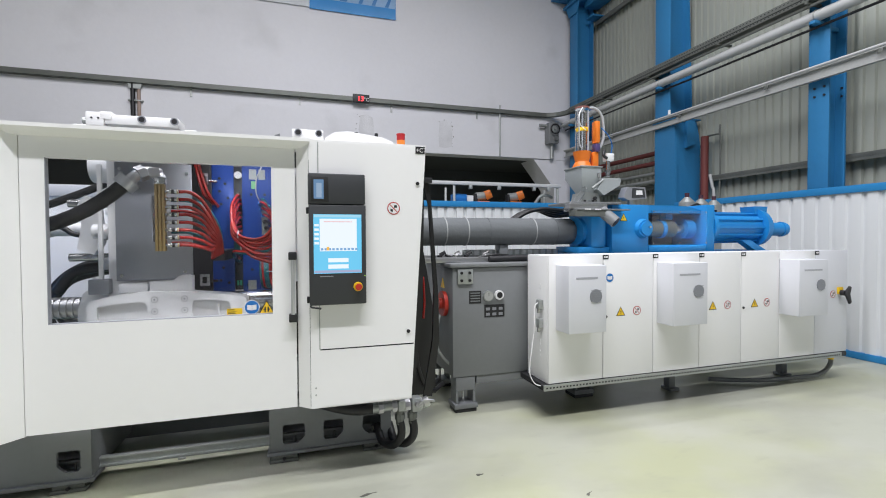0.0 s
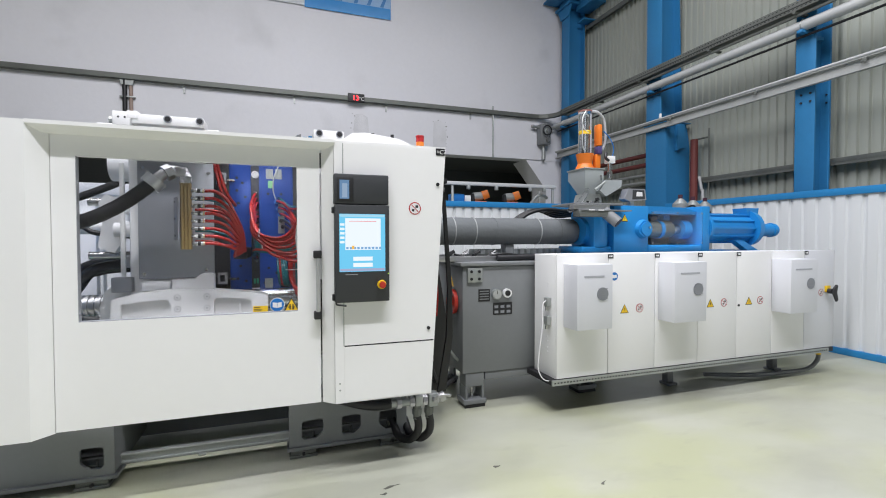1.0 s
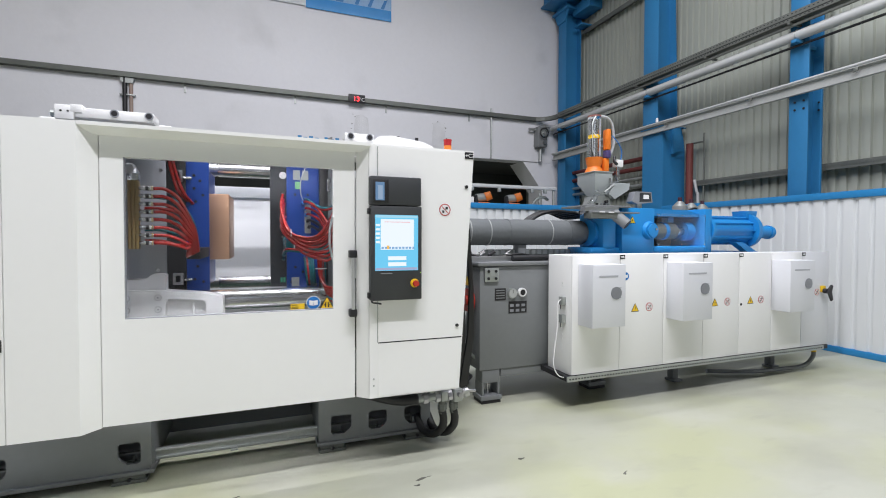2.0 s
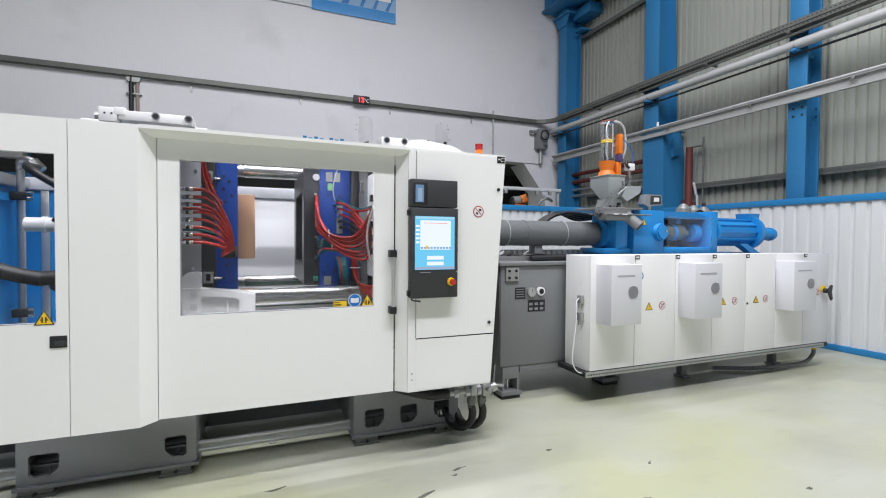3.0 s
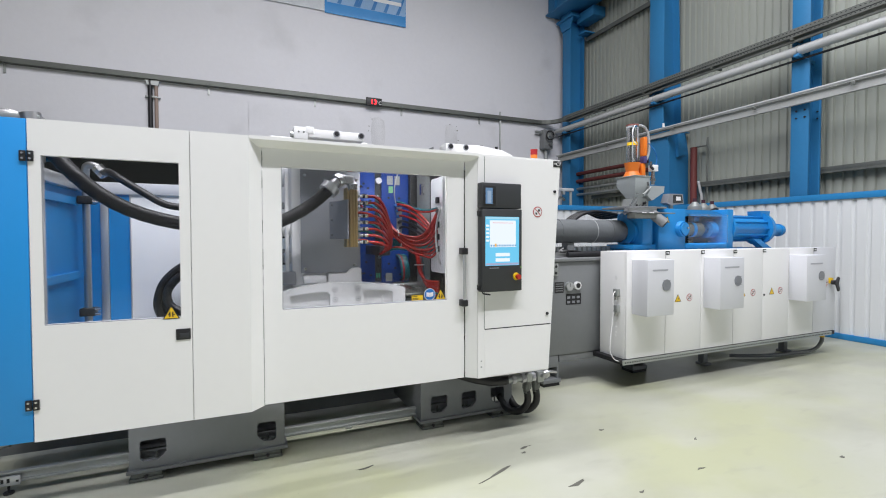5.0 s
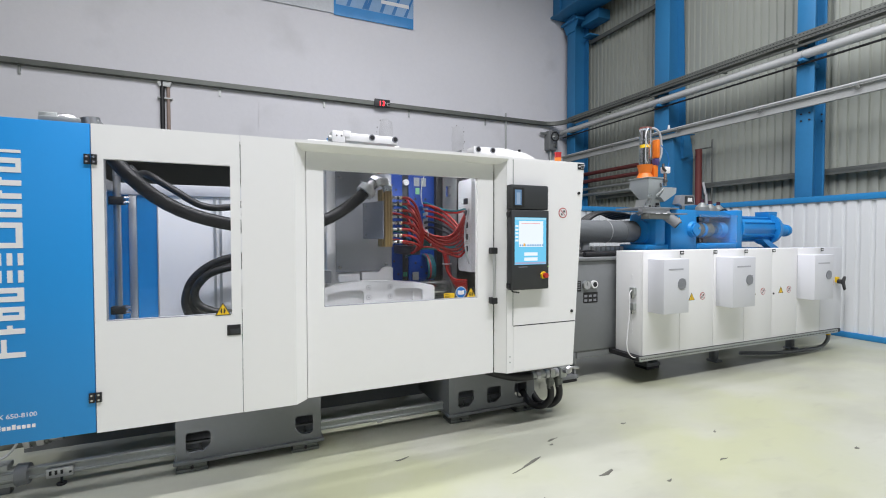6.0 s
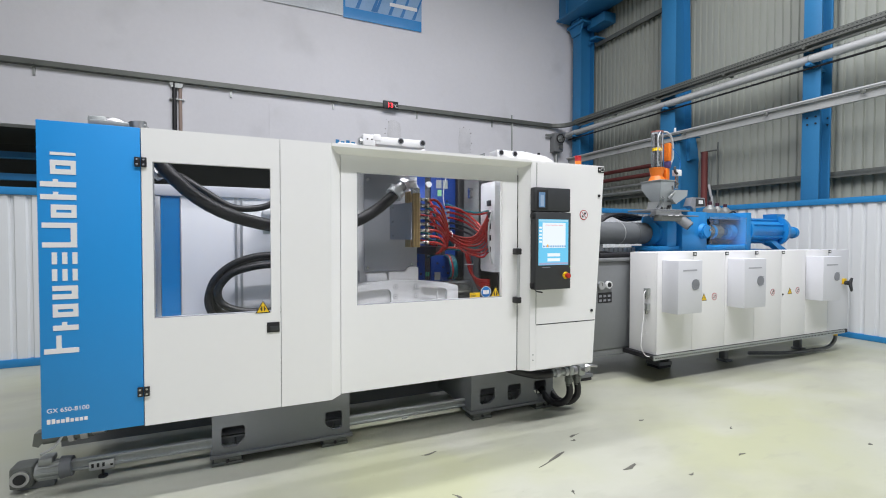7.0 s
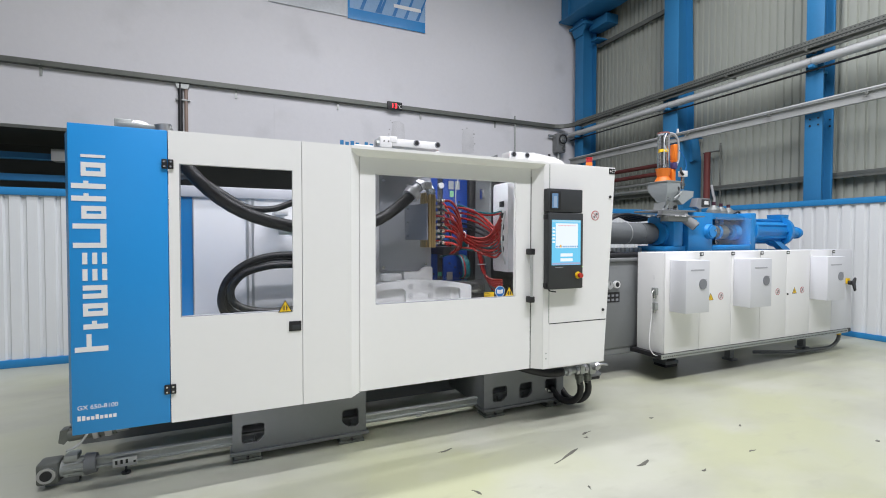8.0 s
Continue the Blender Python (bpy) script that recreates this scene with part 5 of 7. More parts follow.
def fixed_side():
    f = thing("fixed_platen", (4.1, 1.4, 0.72), "dark grey fixed platen with the fixed blue mould half", "platen")
    part("body", box(B(), 3.76, 4.35, 0.62, 2.35, 0.721, 2.3, 0.03), BASEGREY, f)
    part("dark_plate", box(B(), 3.691, 3.759, 0.9, 2.2, 1.18, 2.25, 0.004), DARK, f, "black clamping plate")
    bm = B()
    box(bm, 3.433, 3.69, 0.95, 1.15, 1.2, 2.22)
    box(bm, 3.433, 3.69, 1.81, 2.05, 1.2, 2.22)
    box(bm, 3.433, 3.69, 1.15, 1.81, 1.2, 1.40)
    box(bm, 3.433, 3.69, 1.15, 1.81, 2.02, 2.22)
    box(bm, 3.56, 3.69, 1.15, 1.81, 1.40, 2.02)
    m = part("mould_half", bm, MOULDBLUE, f, "blue fixed mould half")
    fr = B()
    for y0, y1, z0, z1 in ((0.97, 1.15, 1.22, 2.2), (1.81, 2.05, 1.22, 2.2), (1.15, 1.81, 1.22, 1.40), (1.15, 1.81, 2.02, 2.2)):
        box(fr, 3.308, 3.4325, y0, y1, z0, z1)
    part("cavity_plate", fr, material("dark_tool_steel", (0.06, 0.063, 0.07), 0.35, metal=0.6, vary=0.1), m, "dark steel cavity frame plate")
    for k in range(8):
        part("port", rod(B(), (3.404, 0.9695, 1.36 + 0.09 * k), (3.404, 0.962, 1.36 + 0.09 * k), 0.012, 10), CHROME if k % 2 else DARK, m)
    for x, z in ((3.6, 2.12), (3.5, 1.98), (3.6, 1.98), (3.5, 1.38), (3.56, 1.34), (3.61, 1.28), (3.47, 1.26)):
        part("port", rod(B(), (x, 0.9495, z), (x, 0.946, z), 0.011, 10), DARK, m)
    part("round_plug", rod(B(), (3.405, 0.968, 2.13), (3.405, 0.93, 2.13), 0.028, 20), PAPER, m, "round white plug")
    part("green_mark", box(box(B(), 3.385, 3.4, 0.964, 0.9695, 1.255, 1.295), 3.407, 3.422, 0.964, 0.9695, 1.255, 1.295), material("green_mark", (0.05, 0.35, 0.2), 0.5), m)
    for k, (x, z, w, h) in enumerate(((3.485, 2.1, 0.055, 0.08), (3.555, 2.1, 0.05, 0.08), (3.5, 2.025, 0.04, 0.06), (3.47, 1.22, 0.06, 0.075), (3.575, 1.66, 0.05, 0.24))):
        part("type_plate", box(B(), x, x + w, 0.944, 0.9495, z, z + h), material("green_tag", (0.25, 0.6, 0.3), 0.5) if k == 2 else GALV, m, "small riveted plate")
    cl = part("latch", framed(B(), 3.73, 3.785, 1.995, 2.09, 3.747, 3.768, 2.015, 2.07, 0.72, 0.759), CHROME, f, "bright steel mould latch")
    # black sheet added in front of the body to darken this region
    part("added_face_sheet", box(B(), 3.77, 4.3, 0.6, 0.619, 0.75, 2.28, 0.004), DARK, f, "black sheet added to darken the platen's face")
    bx = part("side_cover", prism(B(), ((0.3, 1.33), (0.53, 1.33), (0.55, 1.35), (0.55, 2.09), (0.53, 2.11), (0.3, 2.11)), "x", 3.755, 3.9), material("pale_cover_sheet", (0.76, 0.77, 0.79), 0.3, vary=0.04), f, "pale grey side cover")
    for k in range(5):
        part("connector", box(B(), 3.74, 3.7548, 0.36, 0.42, 1.9 - 0.1 * k, 1.95 - 0.1 * k, 0.003), DARK, bx)
    for k in range(9):
        zp = 1.97 - 0.035 * k
        part("red_hose", hose(B(), [(3.41 + 0.008 * (k % 3), 0.965, zp), (3.4 + 0.006 * (k % 3), 0.88, zp - 0.01), (3.385 + 0.008 * (k % 3), 0.7, max(1.7, zp - 0.12)), (3.425 + 0.012 * (k % 3), 0.54, 1.68 - 0.009 * k), (3.53, 0.46 + 0.012 * (k % 2), 1.625 - 0.014 * k), (3.63, 0.425 + 0.012 * (k % 2), 1.64 - 0.021 * k), (3.7, 0.41, 1.73 - 0.034 * k), (3.752, 0.4, 1.83 - 0.04 * k)], 0.0105, 10), REDHOSE, f, "red coolant hose")
    for k in range(5):
        part("teal_hose", hose(B(), [(3.42, 0.965, 1.62 - 0.035 * k), (3.41, 0.86, 1.6 - 0.02 * k), (3.42, 0.6, 1.6 - 0.01 * k), (3.46, 0.53, 1.585 - 0.01 * k), (3.54, 0.47, 1.562 - 0.008 * k), (3.64, 0.43, 1.565 - 0.012 * k), (3.752, 0.4, 1.60 - 0.018 * k)], 0.0105, 8), GREENHOSE, f, "teal coolant hose")
    for k in range(2):
        part("top_hose", hose(B(), [(3.58, 0.945, 1.945 - 0.02 * k), (3.6, 0.86, 1.93 - 0.02 * k), (3.65, 0.66, 1.87 - 0.015 * k), (3.7, 0.5, 1.845 - 0.01 * k), (3.752, 0.4, 1.86 - 0.01 * k)], 0.011, 8), (GREENHOSE, REDHOSE)[k], f)
    for k in range(5):
        part("arched_hose", hose(B(), [(3.56 + 0.012 * k, 0.945, 1.91 - 0.05 * k), (3.58 + 0.012 * k, 0.86, 1.915 - 0.05 * k), (3.64 + 0.01 * k, 0.68, 1.87 - 0.05 * k), (3.69, 0.52, 1.77 - 0.035 * k), (3.72, 0.44, 1.70 - 0.025 * k), (3.752, 0.4, 1.67 - 0.02 * k)], 0.0108, 8), RUBBER if k > 2 else REDHOSE, f)
        part("hose_tail", rod(B(), (3.56 + 0.012 * k, 0.949, 1.91 - 0.05 * k), (3.562 + 0.012 * k, 0.9, 1.913 - 0.05 * k), 0.014, 10), SIGNBLUE if k < 3 else DARK, f)
    for k in range(2):
        part("level_hose", hose(B(), [(3.41, 0.965, 1.47 - 0.03 * k), (3.4, 0.8, 1.49 - 0.02 * k), (3.42, 0.55, 1.535 - 0.008 * k), (3.52, 0.47, 1.53 - 0.008 * k), (3.64, 0.43, 1.525), (3.752, 0.4, 1.535 - 0.03 * k)], 0.0115, 8), (REDHOSE, GREENHOSE)[k], f)
    for k in range(8):
        a = 0.012 * k
        part("lower_hose", hose(B(), [(3.655 + a * 0.5, 0.75, 1.56), (3.655 + a * 0.5, 0.66, 1.5), (3.655 + a * 0.5, 0.61, 1.4), (3.665 + a * 0.4, 0.57, 1.31 - 0.5 * a), (3.7 + a * 0.2, 0.5, 1.255 - 1.1 * a), (3.765, 0.4, 1.25 - 1.7 * a)], 0.011, 8), GREENHOSE if k in (5, 7) else REDHOSE, f)
    for k in range(5):
        part("looped_hose", hose(B(), [(3.57 + 0.015 * k, 0.94, 1.46), (3.57 + 0.015 * k, 0.85, 1.44), (3.575 + 0.015 * k, 0.8, 1.36), (3.585 + 0.015 * k, 0.82, 1.27), (3.6 + 0.015 * k, 0.92, 1.23)], 0.0105, 8), REDHOSE if k == 1 else GREENHOSE, f)
    for x, y, z, r in ((3.45, 0.535, 1.65, 0.034), (3.47, 0.52, 1.57, 0.03)):
        part("tie_wrap", hose(B(), [(x, y + r * math.cos(q), z + r * math.sin(q)) for q in (2 * math.pi * j / 12 for j in range(13))], 0.004, 6, 1), PAPER, f)
    part("tie_wrap", hose(B(), [(3.67 + 0.042 * math.cos(q), 0.61 + 0.026 * math.sin(q), 1.385) for q in (2 * math.pi * j / 12 for j in range(13))], 0.004, 6, 1), PAPER, f)
    wl = part("inner_light", box(B(), 3.25, 3.74, 0.36, 0.44, 2.19, 2.22, 0.004), ALU, f, "slim work light under the guard's header")
    part("diffuser", box(B(), 3.27, 3.72, 0.37, 0.43, 2.18, 2.1895), glow("work_light_white", (0.95, 0.97, 1.0), 34.0), wl, "glowing white diffuser")
    # made-up fill light, hidden above the view, to brighten the rear sheet
    wl = part("inner_light", box(B(), 2.85, 3.65, 2.55, 2.61, 2.47, 2.5, 0.004), ALU, f, "unseen fill light added to brighten the rear guard")
    part("diffuser", box(B(), 2.87, 3.63, 2.56, 2.6, 2.46, 2.4695), glow("rear_fill_white", (0.95, 0.97, 1.0), 24.0), wl, "glowing white diffuser")
    part("fill_arm", box(B(), 3.66, 3.8, 2.3, 2.6, 2.29, 2.5, 0.004), ALU, wl)
    part("signal_wire", hose(B(), [(3.58, 0.93, 2.2), (3.545, 0.9, 2.1), (3.54, 0.9, 2.0), (3.56, 0.92, 1.93)], 0.005, 6), PIPEGREY, f)
    for k in range(2):
        part("clear_tube", hose(B(), [(3.75, 0.34, 1.86 - 0.02 * k), (3.71, 0.32, 1.72), (3.7, 0.31, 1.6), (3.72, 0.32, 1.48), (3.75, 0.33, 1.4)], 0.008, 8), PIPEGREY, f)
    t = thing("fixed_top_cover", (4.2, 0.6, 2.3), "white top bar and cover on the fixed platen", "machine cover")
    bar = part("bar", box(B(), 3.822, 4.036, 0.38, 0.52, 2.328, 2.396, 0.006), WHITE, t)
    part("bar_stop", prism(B(), ((3.66, 2.31), (3.74, 2.31), (3.74, 2.372), (3.71, 2.36)), "y", 0.45, 0.6), BASEGREY, t)
    part("bar_foot", box(B(), 3.74, 4.05, 0.525, 0.69, 2.301, 2.335, 0.004), WHITE, t)
    for x in (3.864, 4.005):
        part("socket_rim", rod(B(), (x, 0.3798, 2.372), (x, 0.3735, 2.372), 0.025, 18), PLATEGREY, bar)
        part("socket", rod(B(), (x, 0.3734, 2.372), (x, 0.372, 2.372), 0.018, 18), DARK, bar, "black socket")
    part("cover", prism(B(), ((4.06, 2.301), (4.63, 2.301), (4.62, 2.35), (4.58, 2.39), (4.5, 2.42), (4.23, 2.452), (4.13, 2.44), (4.06, 2.39)), "y", 0.6, 1.0), WHITE, t)
    for x in (4.3, 4.46):
        part("screw", rod(B(), (x, 0.66, 2.41), (x, 0.66, 2.462), 0.014, 10), DARK, t)
    be = thing("signal_beacon", (4.56, 0.2, 2.254), "small red and orange signal beacon on the cabinet", "lamp")
    part("base", rod(B(), (4.56, 0.2, 2.2536), (4.56, 0.2, 2.282), 0.03, 18), DARK, be)
    part("amber_lens", rod(B(), (4.56, 0.2, 2.282), (4.56, 0.2, 2.318), 0.029, 18), glow("beacon_amber", (1.0, 0.3, 0.04), 0.9), be, "lit amber lens")
    part("red_lens", rod(B(), (4.56, 0.2, 2.318), (4.56, 0.2, 2.356), 0.029, 18), SIGNRED, be, "dark red lens")
    part("cap", rod(B(), (4.56, 0.2, 2.356), (4.56, 0.2, 2.364), 0.031, 18), SIGNRED, be)
    tf = thing("top_fittings", (1.05, 0.3, 2.25), "steel hydraulic fittings above the blue end panel", "pipe fitting")
    part("block", box(B(), 0.93, 1.02, 0.3, 0.4, 2.2, 2.36, 0.006), GALV, tf)
    part("elbow", hose(B(), [(0.96, 0.34, 2.24), (1.0, 0.34, 2.32), (1.07, 0.34, 2.33), (1.12, 0.34, 2.29), (1.15, 0.34, 2.25)], 0.035, 12), STEEL, tf)
    part("nut", rod(B(), (1.1, 0.34, 2.31), (1.14, 0.34, 2.27), 0.046, 8), CHROME, tf)
    part("bracket", box(B(), 0.93, 1.16, 0.36, 0.45, 2.0, 2.24, 0.004), TRAYGREY, tf)
    part("bracket_arm", box(B(), 0.93, 0.98, 0.045, 0.36, 2.1, 2.16, 0.004), GALV, tf)
    st = thing("clamp_stand_pipe", (0.84, 2.56, 0.66), "vertical steel pipe held by two bolted pipe clamps", "pipe")
    part("pipe", rod(B(), (0.84, 2.56, 0.661), (0.84, 2.56, 2.28), 0.033, 18), STEEL, st)
    for z in (2.0, 0.88):
        c = part("pipe_clamp", box(B(), 0.78, 0.91, 2.49, 2.62, z - 0.04, z + 0.04, 0.008), DARK, st, "black pipe clamp")
        for dz in (-0.02, 0.03):
            part("bolt", rod(B(), (0.91, 2.5, z + dz), (0.955, 2.5, z + dz), 0.016, 8), CHROME, c)
    part("elbow", hose(B(), [(0.84, 2.56, 2.26), (0.85, 2.54, 2.33), (0.9, 2.52, 2.35), (0.97, 2.5, 2.32), (1.0, 2.49, 2.28)], 0.035, 12), STEEL, st)
    part("union_nut", rod(B(), (0.95, 2.5, 2.33), (1.02, 2.49, 2.25), 0.055, 8), CHROME, st)
    part("hose", hose(B(), [(1.0, 2.49, 2.28), (1.09, 2.2, 2.24), (1.28, 1.5, 2.16), (1.47, 1.4, 2.035), (1.69, 1.4, 1.9), (1.9, 1.4, 1.89), (2.085, 1.4, 1.955), (2.5, 1.4, 2.15)], 0.03, 12), RUBBER, st, "black rubber hose")
    co = thing("hose_coil", (1.8, 2.5, 0.66), "thick black rubber hoses looped inside the guard", "hose")
    outer = ((2.55, 1.42), (2.1, 1.425), (1.85, 1.39), (1.65, 1.3), (1.5, 1.15), (1.44, 0.97), (1.45, 0.84), (1.52, 0.68))
    inner = ((2.55, 1.3), (2.08, 1.315), (1.85, 1.285), (1.67, 1.22), (1.56, 1.1), (1.535, 1.0), (1.57, 0.9), (1.68, 0.83), (1.85, 0.79), (2.1, 0.785), (2.55, 0.82))
    third = ((2.55, 1.36), (2.1, 1.39), (1.86, 1.36), (1.67, 1.28), (1.53, 1.14), (1.48, 1.0), (1.5, 0.86), (1.6, 0.76), (1.85, 0.72), (2.5, 0.72))
    for line, y, r in ((outer, 2.56, 0.04), (inner, 2.5, 0.042), (third, 2.62, 0.036)):
        part("loop", hose(B(), [(x, y - 0.05 * (x - 1.4), z) for x, z in line], r, 12, 6), RUBBER, co)
    part("bracket", box(B(), 2.0, 2.14, 2.4, 2.89, 1.88, 1.93, 0.004), PAPER, co, "white bracket on the rear guard")


HOSE_N = 24


def hose_line(shift):
    """Evenly spaced places along the feed hose for a platen shift: it hangs between a fixed end and the platen's elbow."""
    b = Vector((2.845 + shift, 0.245, 1.957))
    def line(s, end):
        a, out = Vector((1.21, 0.2, 2.25)), []
        for k in range(121):
            p = a.lerp(end, k / 120)
            p.z -= s * (1 - abs(k / 60 - 1) ** (3.2 if k < 60 else 2.3))
            out.append(p)
        return out
    def length(pts):
        return sum((q - p).length for p, q in zip(pts, pts[1:]))
    want = length(line(0.41, Vector((2.845, 0.245, 1.957))))
    lo, hi = 0.0, 1.4
    for _ in range(30):
        mid = (lo + hi) / 2
        lo, hi = (mid, hi) if length(line(mid, b)) < want else (lo, mid)
    pts, out, gone = line(lo, b), [], 0.0
    step = length(pts) / HOSE_N
    for p, q in zip(pts, pts[1:]):
        d = (q - p).length
        while len(out) * step <= gone + d + 1e-9 and len(out) <= HOSE_N:
            out.append(p.lerp(q, min(1.0, max(0.0, (len(out) * step - gone) / d))))
        gone += d
    while len(out) < HOSE_N + 1:
        out.append(pts[-1])
    return out


def feed_hose():
    h = thing("feed_hose", (1.21, 0.2, 2.25), "thick black rubber hose sagging to the moving platen", "hose")
    part("wall_fitting", rod(B(), (1.2, 0.2, 2.32), (1.215, 0.2, 2.22), 0.05, 12), STEEL, h)
    part("hanger", box(B(), 0.97, 1.25, 0.17, 0.36, 2.28, 2.31, 0.004), GALV, h)
    rest, pieces = hose_line(0), []
    length = max((q - p).length for p, q in zip(rest, rest[1:])) + 0.035
    for k in range(HOSE_N):
        bm = B()
        bmesh.ops.create_cone(bm, cap_ends=True, segments=16, radius1=0.042, radius2=0.042, depth=length)
        bmesh.ops.create_uvsphere(bm, u_segments=16, v_segments=8, radius=0.042, matrix=Matrix.Translation((0, 0, length / 2 - 0.01)))
        ob = new("hose_piece", mesh_of("hose_piece", bm, RUBBER))
        ob.parent = h
        pieces.append(ob)
    return h, pieces


tie_bars()
PLATEN = moving_platen()
fixed_side()
FEED, PIECES = feed_hose()

# ---- injection side ----
def tank():
    t = thing("hydraulic_tank", (5.6, 1.3, 0), "grey painted hydraulic tank base with gauges and labels", "tank")
    part("body", box(B(), 5.2, 6.9, 0.97, 1.9, 0.33, 1.35, 0.012), BASEGREY, t)
    part("top_rim", box(B(), 5.17, 6.9, 0.94, 1.93, 1.352, 1.39, 0.008), BASEGREY, t)
    part("lower_skirt", box(B(), 5.44, 6.9, 0.985, 1.9, 0.25, 0.329, 0.004), BASEGREY, t)
    pl = part("lug_plate", box(B(), 5.245, 5.395, 0.945, 0.969, 1.2, 1.335, 0.004), GALV, t, "bolted lug plate")
    for x in (5.28, 5.36):
        for z in (1.232, 1.302):
            part("bolt", rod(B(), (x, 0.945, z), (x, 0.935, z), 0.014, 10), DARK, pl)
    g = part("pressure_gauge", rod(B(), (5.545, 0.969, 1.08), (5.545, 0.935, 1.08), 0.05, 24), GALV, t, "round pressure gauge with white dial")
    part("dial", rod(B(), (5.545, 0.9345, 1.08), (5.545, 0.932, 1.08), 0.042, 24), ALU, g)
    part("needle", box(B(), 5.543, 5.547, 0.929, 0.9315, 1.08, 1.115), DARK, g)
    g2 = part("level_glass", rod(B(), (5.66, 0.969, 1.085), (5.66, 0.94, 1.085), 0.044, 24), PAPER, t, "round level glass with white ring")
    part("eye", rod(B(), (5.66, 0.9395, 1.085), (5.66, 0.936, 1.085), 0.028, 24), DARK, g2)
    qr = part("type_plate", box(B(), 5.362, 5.482, 0.966, 0.9695, 1.012, 1.13), DARK, t, "dark printed plate")
    for k in range(4):
        part("print_bar", box(B(), 5.375, 5.47, 0.9645, 0.9658, 1.03 + 0.025 * k, 1.04 + 0.025 * k), BASEGREY, qr)
    lb = part("label_panel", box(B(), 5.515, 5.72, 0.966, 0.9695, 0.877, 0.995), DARK, t, "black panel of small grey pictograms")
    for k in range(3):
        for j in range(2):
            part("pictogram", box(B(), 5.53 + 0.065 * k, 5.57 + 0.065 * k, 0.9645, 0.9658, 0.892 + 0.05 * j, 0.918 + 0.05 * j), PLATEGREY, lb)
    for x, y in ((5.325, 1.04), (6.6, 1.04), (5.325, 1.8)):
        leg = part("leg", box(B(), x - 0.09, x + 0.1, y - 0.06, y + 0.1, 0.2, 0.329, 0.006), BASEGREY, t)
        part("leg_web", box(B(), x - 0.09, x - 0.07, y - 0.06, y + 0.1, 0.08, 0.199), BASEGREY, leg)
        part("leg_web", box(B(), x + 0.08, x + 0.1, y - 0.06, y + 0.1, 0.08, 0.199), BASEGREY, leg)
        part("foot_plate", box(B(), x - 0.11, x + 0.12, y - 0.08, y + 0.12, 0.035, 0.08, 0.005), BASEGREY, leg)
        part("shoe", box(B(), x - 0.1, x + 0.11, y - 0.07, y + 0.11, 0.0, 0.034, 0.004), DARK, leg)
        part("jack_screw", rod(B(), (x, y, 0.08), (x, y, 0.2), 0.012, 8), CHROME, leg)
    v = thing("red_hand_valve", (5.2, 1.2, 1.0), "red painted round valve on the tank's side", "valve")
    part("wheel", rod(B(), (5.15, 1.16, 1.0), (5.185, 1.16, 1.0), 0.12, 28), REDPAINT, v)
    part("hub", rod(B(), (5.12, 1.16, 1.0), (5.199, 1.16, 1.0), 0.05, 18), REDPAINT, v)
    part("hose", hose(B(), [(5.12, 1.12, 0.9), (5.08, 1.08, 0.75), (5.08, 1.06, 0.6), (5.14, 1.06, 0.5), (5.22, 1.1, 0.42)], 0.014, 8), GALV, v)
    w = thing("tank_warning_label", (5.19, 1.3, 1.2), "yellow triangular warning label on the tank's end", "label")
    part("triangle", prism(B(), ((1.2, 1.14), (1.32, 1.14), (1.26, 1.235)), "x", 5.193, 5.199), YELLOW, w)
    c = thing("cable_loops", (4.9, 0.9, 0.3), "black cables hanging behind the control cabinet", "cable")
    for k in range(3):
        y = 0.7 + 0.12 * k
        part("cable", hose(B(), [(4.74 + 0.02 * k, y, 2.0), (4.76, y, 1.6), (4.78 + 0.02 * k, y, 1.1), (4.8 + 0.02 * k, y + 0.05, 0.6), (4.92, y + 0.1, 0.3), (5.1, y + 0.25, 0.3)], 0.02, 8), RUBBER, c)
    part("sleeve", prism(B(), ((4.74, 2.05), (4.79, 2.05), (4.80, 1.9), (4.787, 1.27), (4.75, 0.8), (4.72, 0.5), (4.64, 0.5), (4.7, 1.2)), "y", 0.47, 0.5), RUBBER, c, "broad black cable sleeve")
    part("sleeve", prism(B(), ((4.8, 2.06), (4.85, 2.06), (4.872, 1.95), (4.928, 1.18), (4.935, 0.8), (4.87, 0.35), (4.8, 0.35), (4.88, 0.8), (4.893, 1.2), (4.85, 1.9)), "y", 0.52, 0.55), RUBBER, c, "broad black cable sleeve")
    # added black sheet that darkens the gap behind the two sleeves
    part("sleeve", prism(B(), ((4.84, 1.5), (4.9, 1.5), (5.0, 0.9), (5.0, 0.25), (4.74, 0.25), (4.8, 0.9)), "y", 0.86, 0.9), RUBBER, c, "broad black cable sleeve")
    part("sensor_lead", hose(B(), [(4.85, 0.7, 1.3), (4.86, 0.7, 1.1), (4.85, 0.7, 0.95)], 0.01, 8), REDHOSE, c)
    part("anchor", box(B(), 4.7, 4.87, 0.47, 1.2, 2.06, 2.1, 0.006), DARK, c)


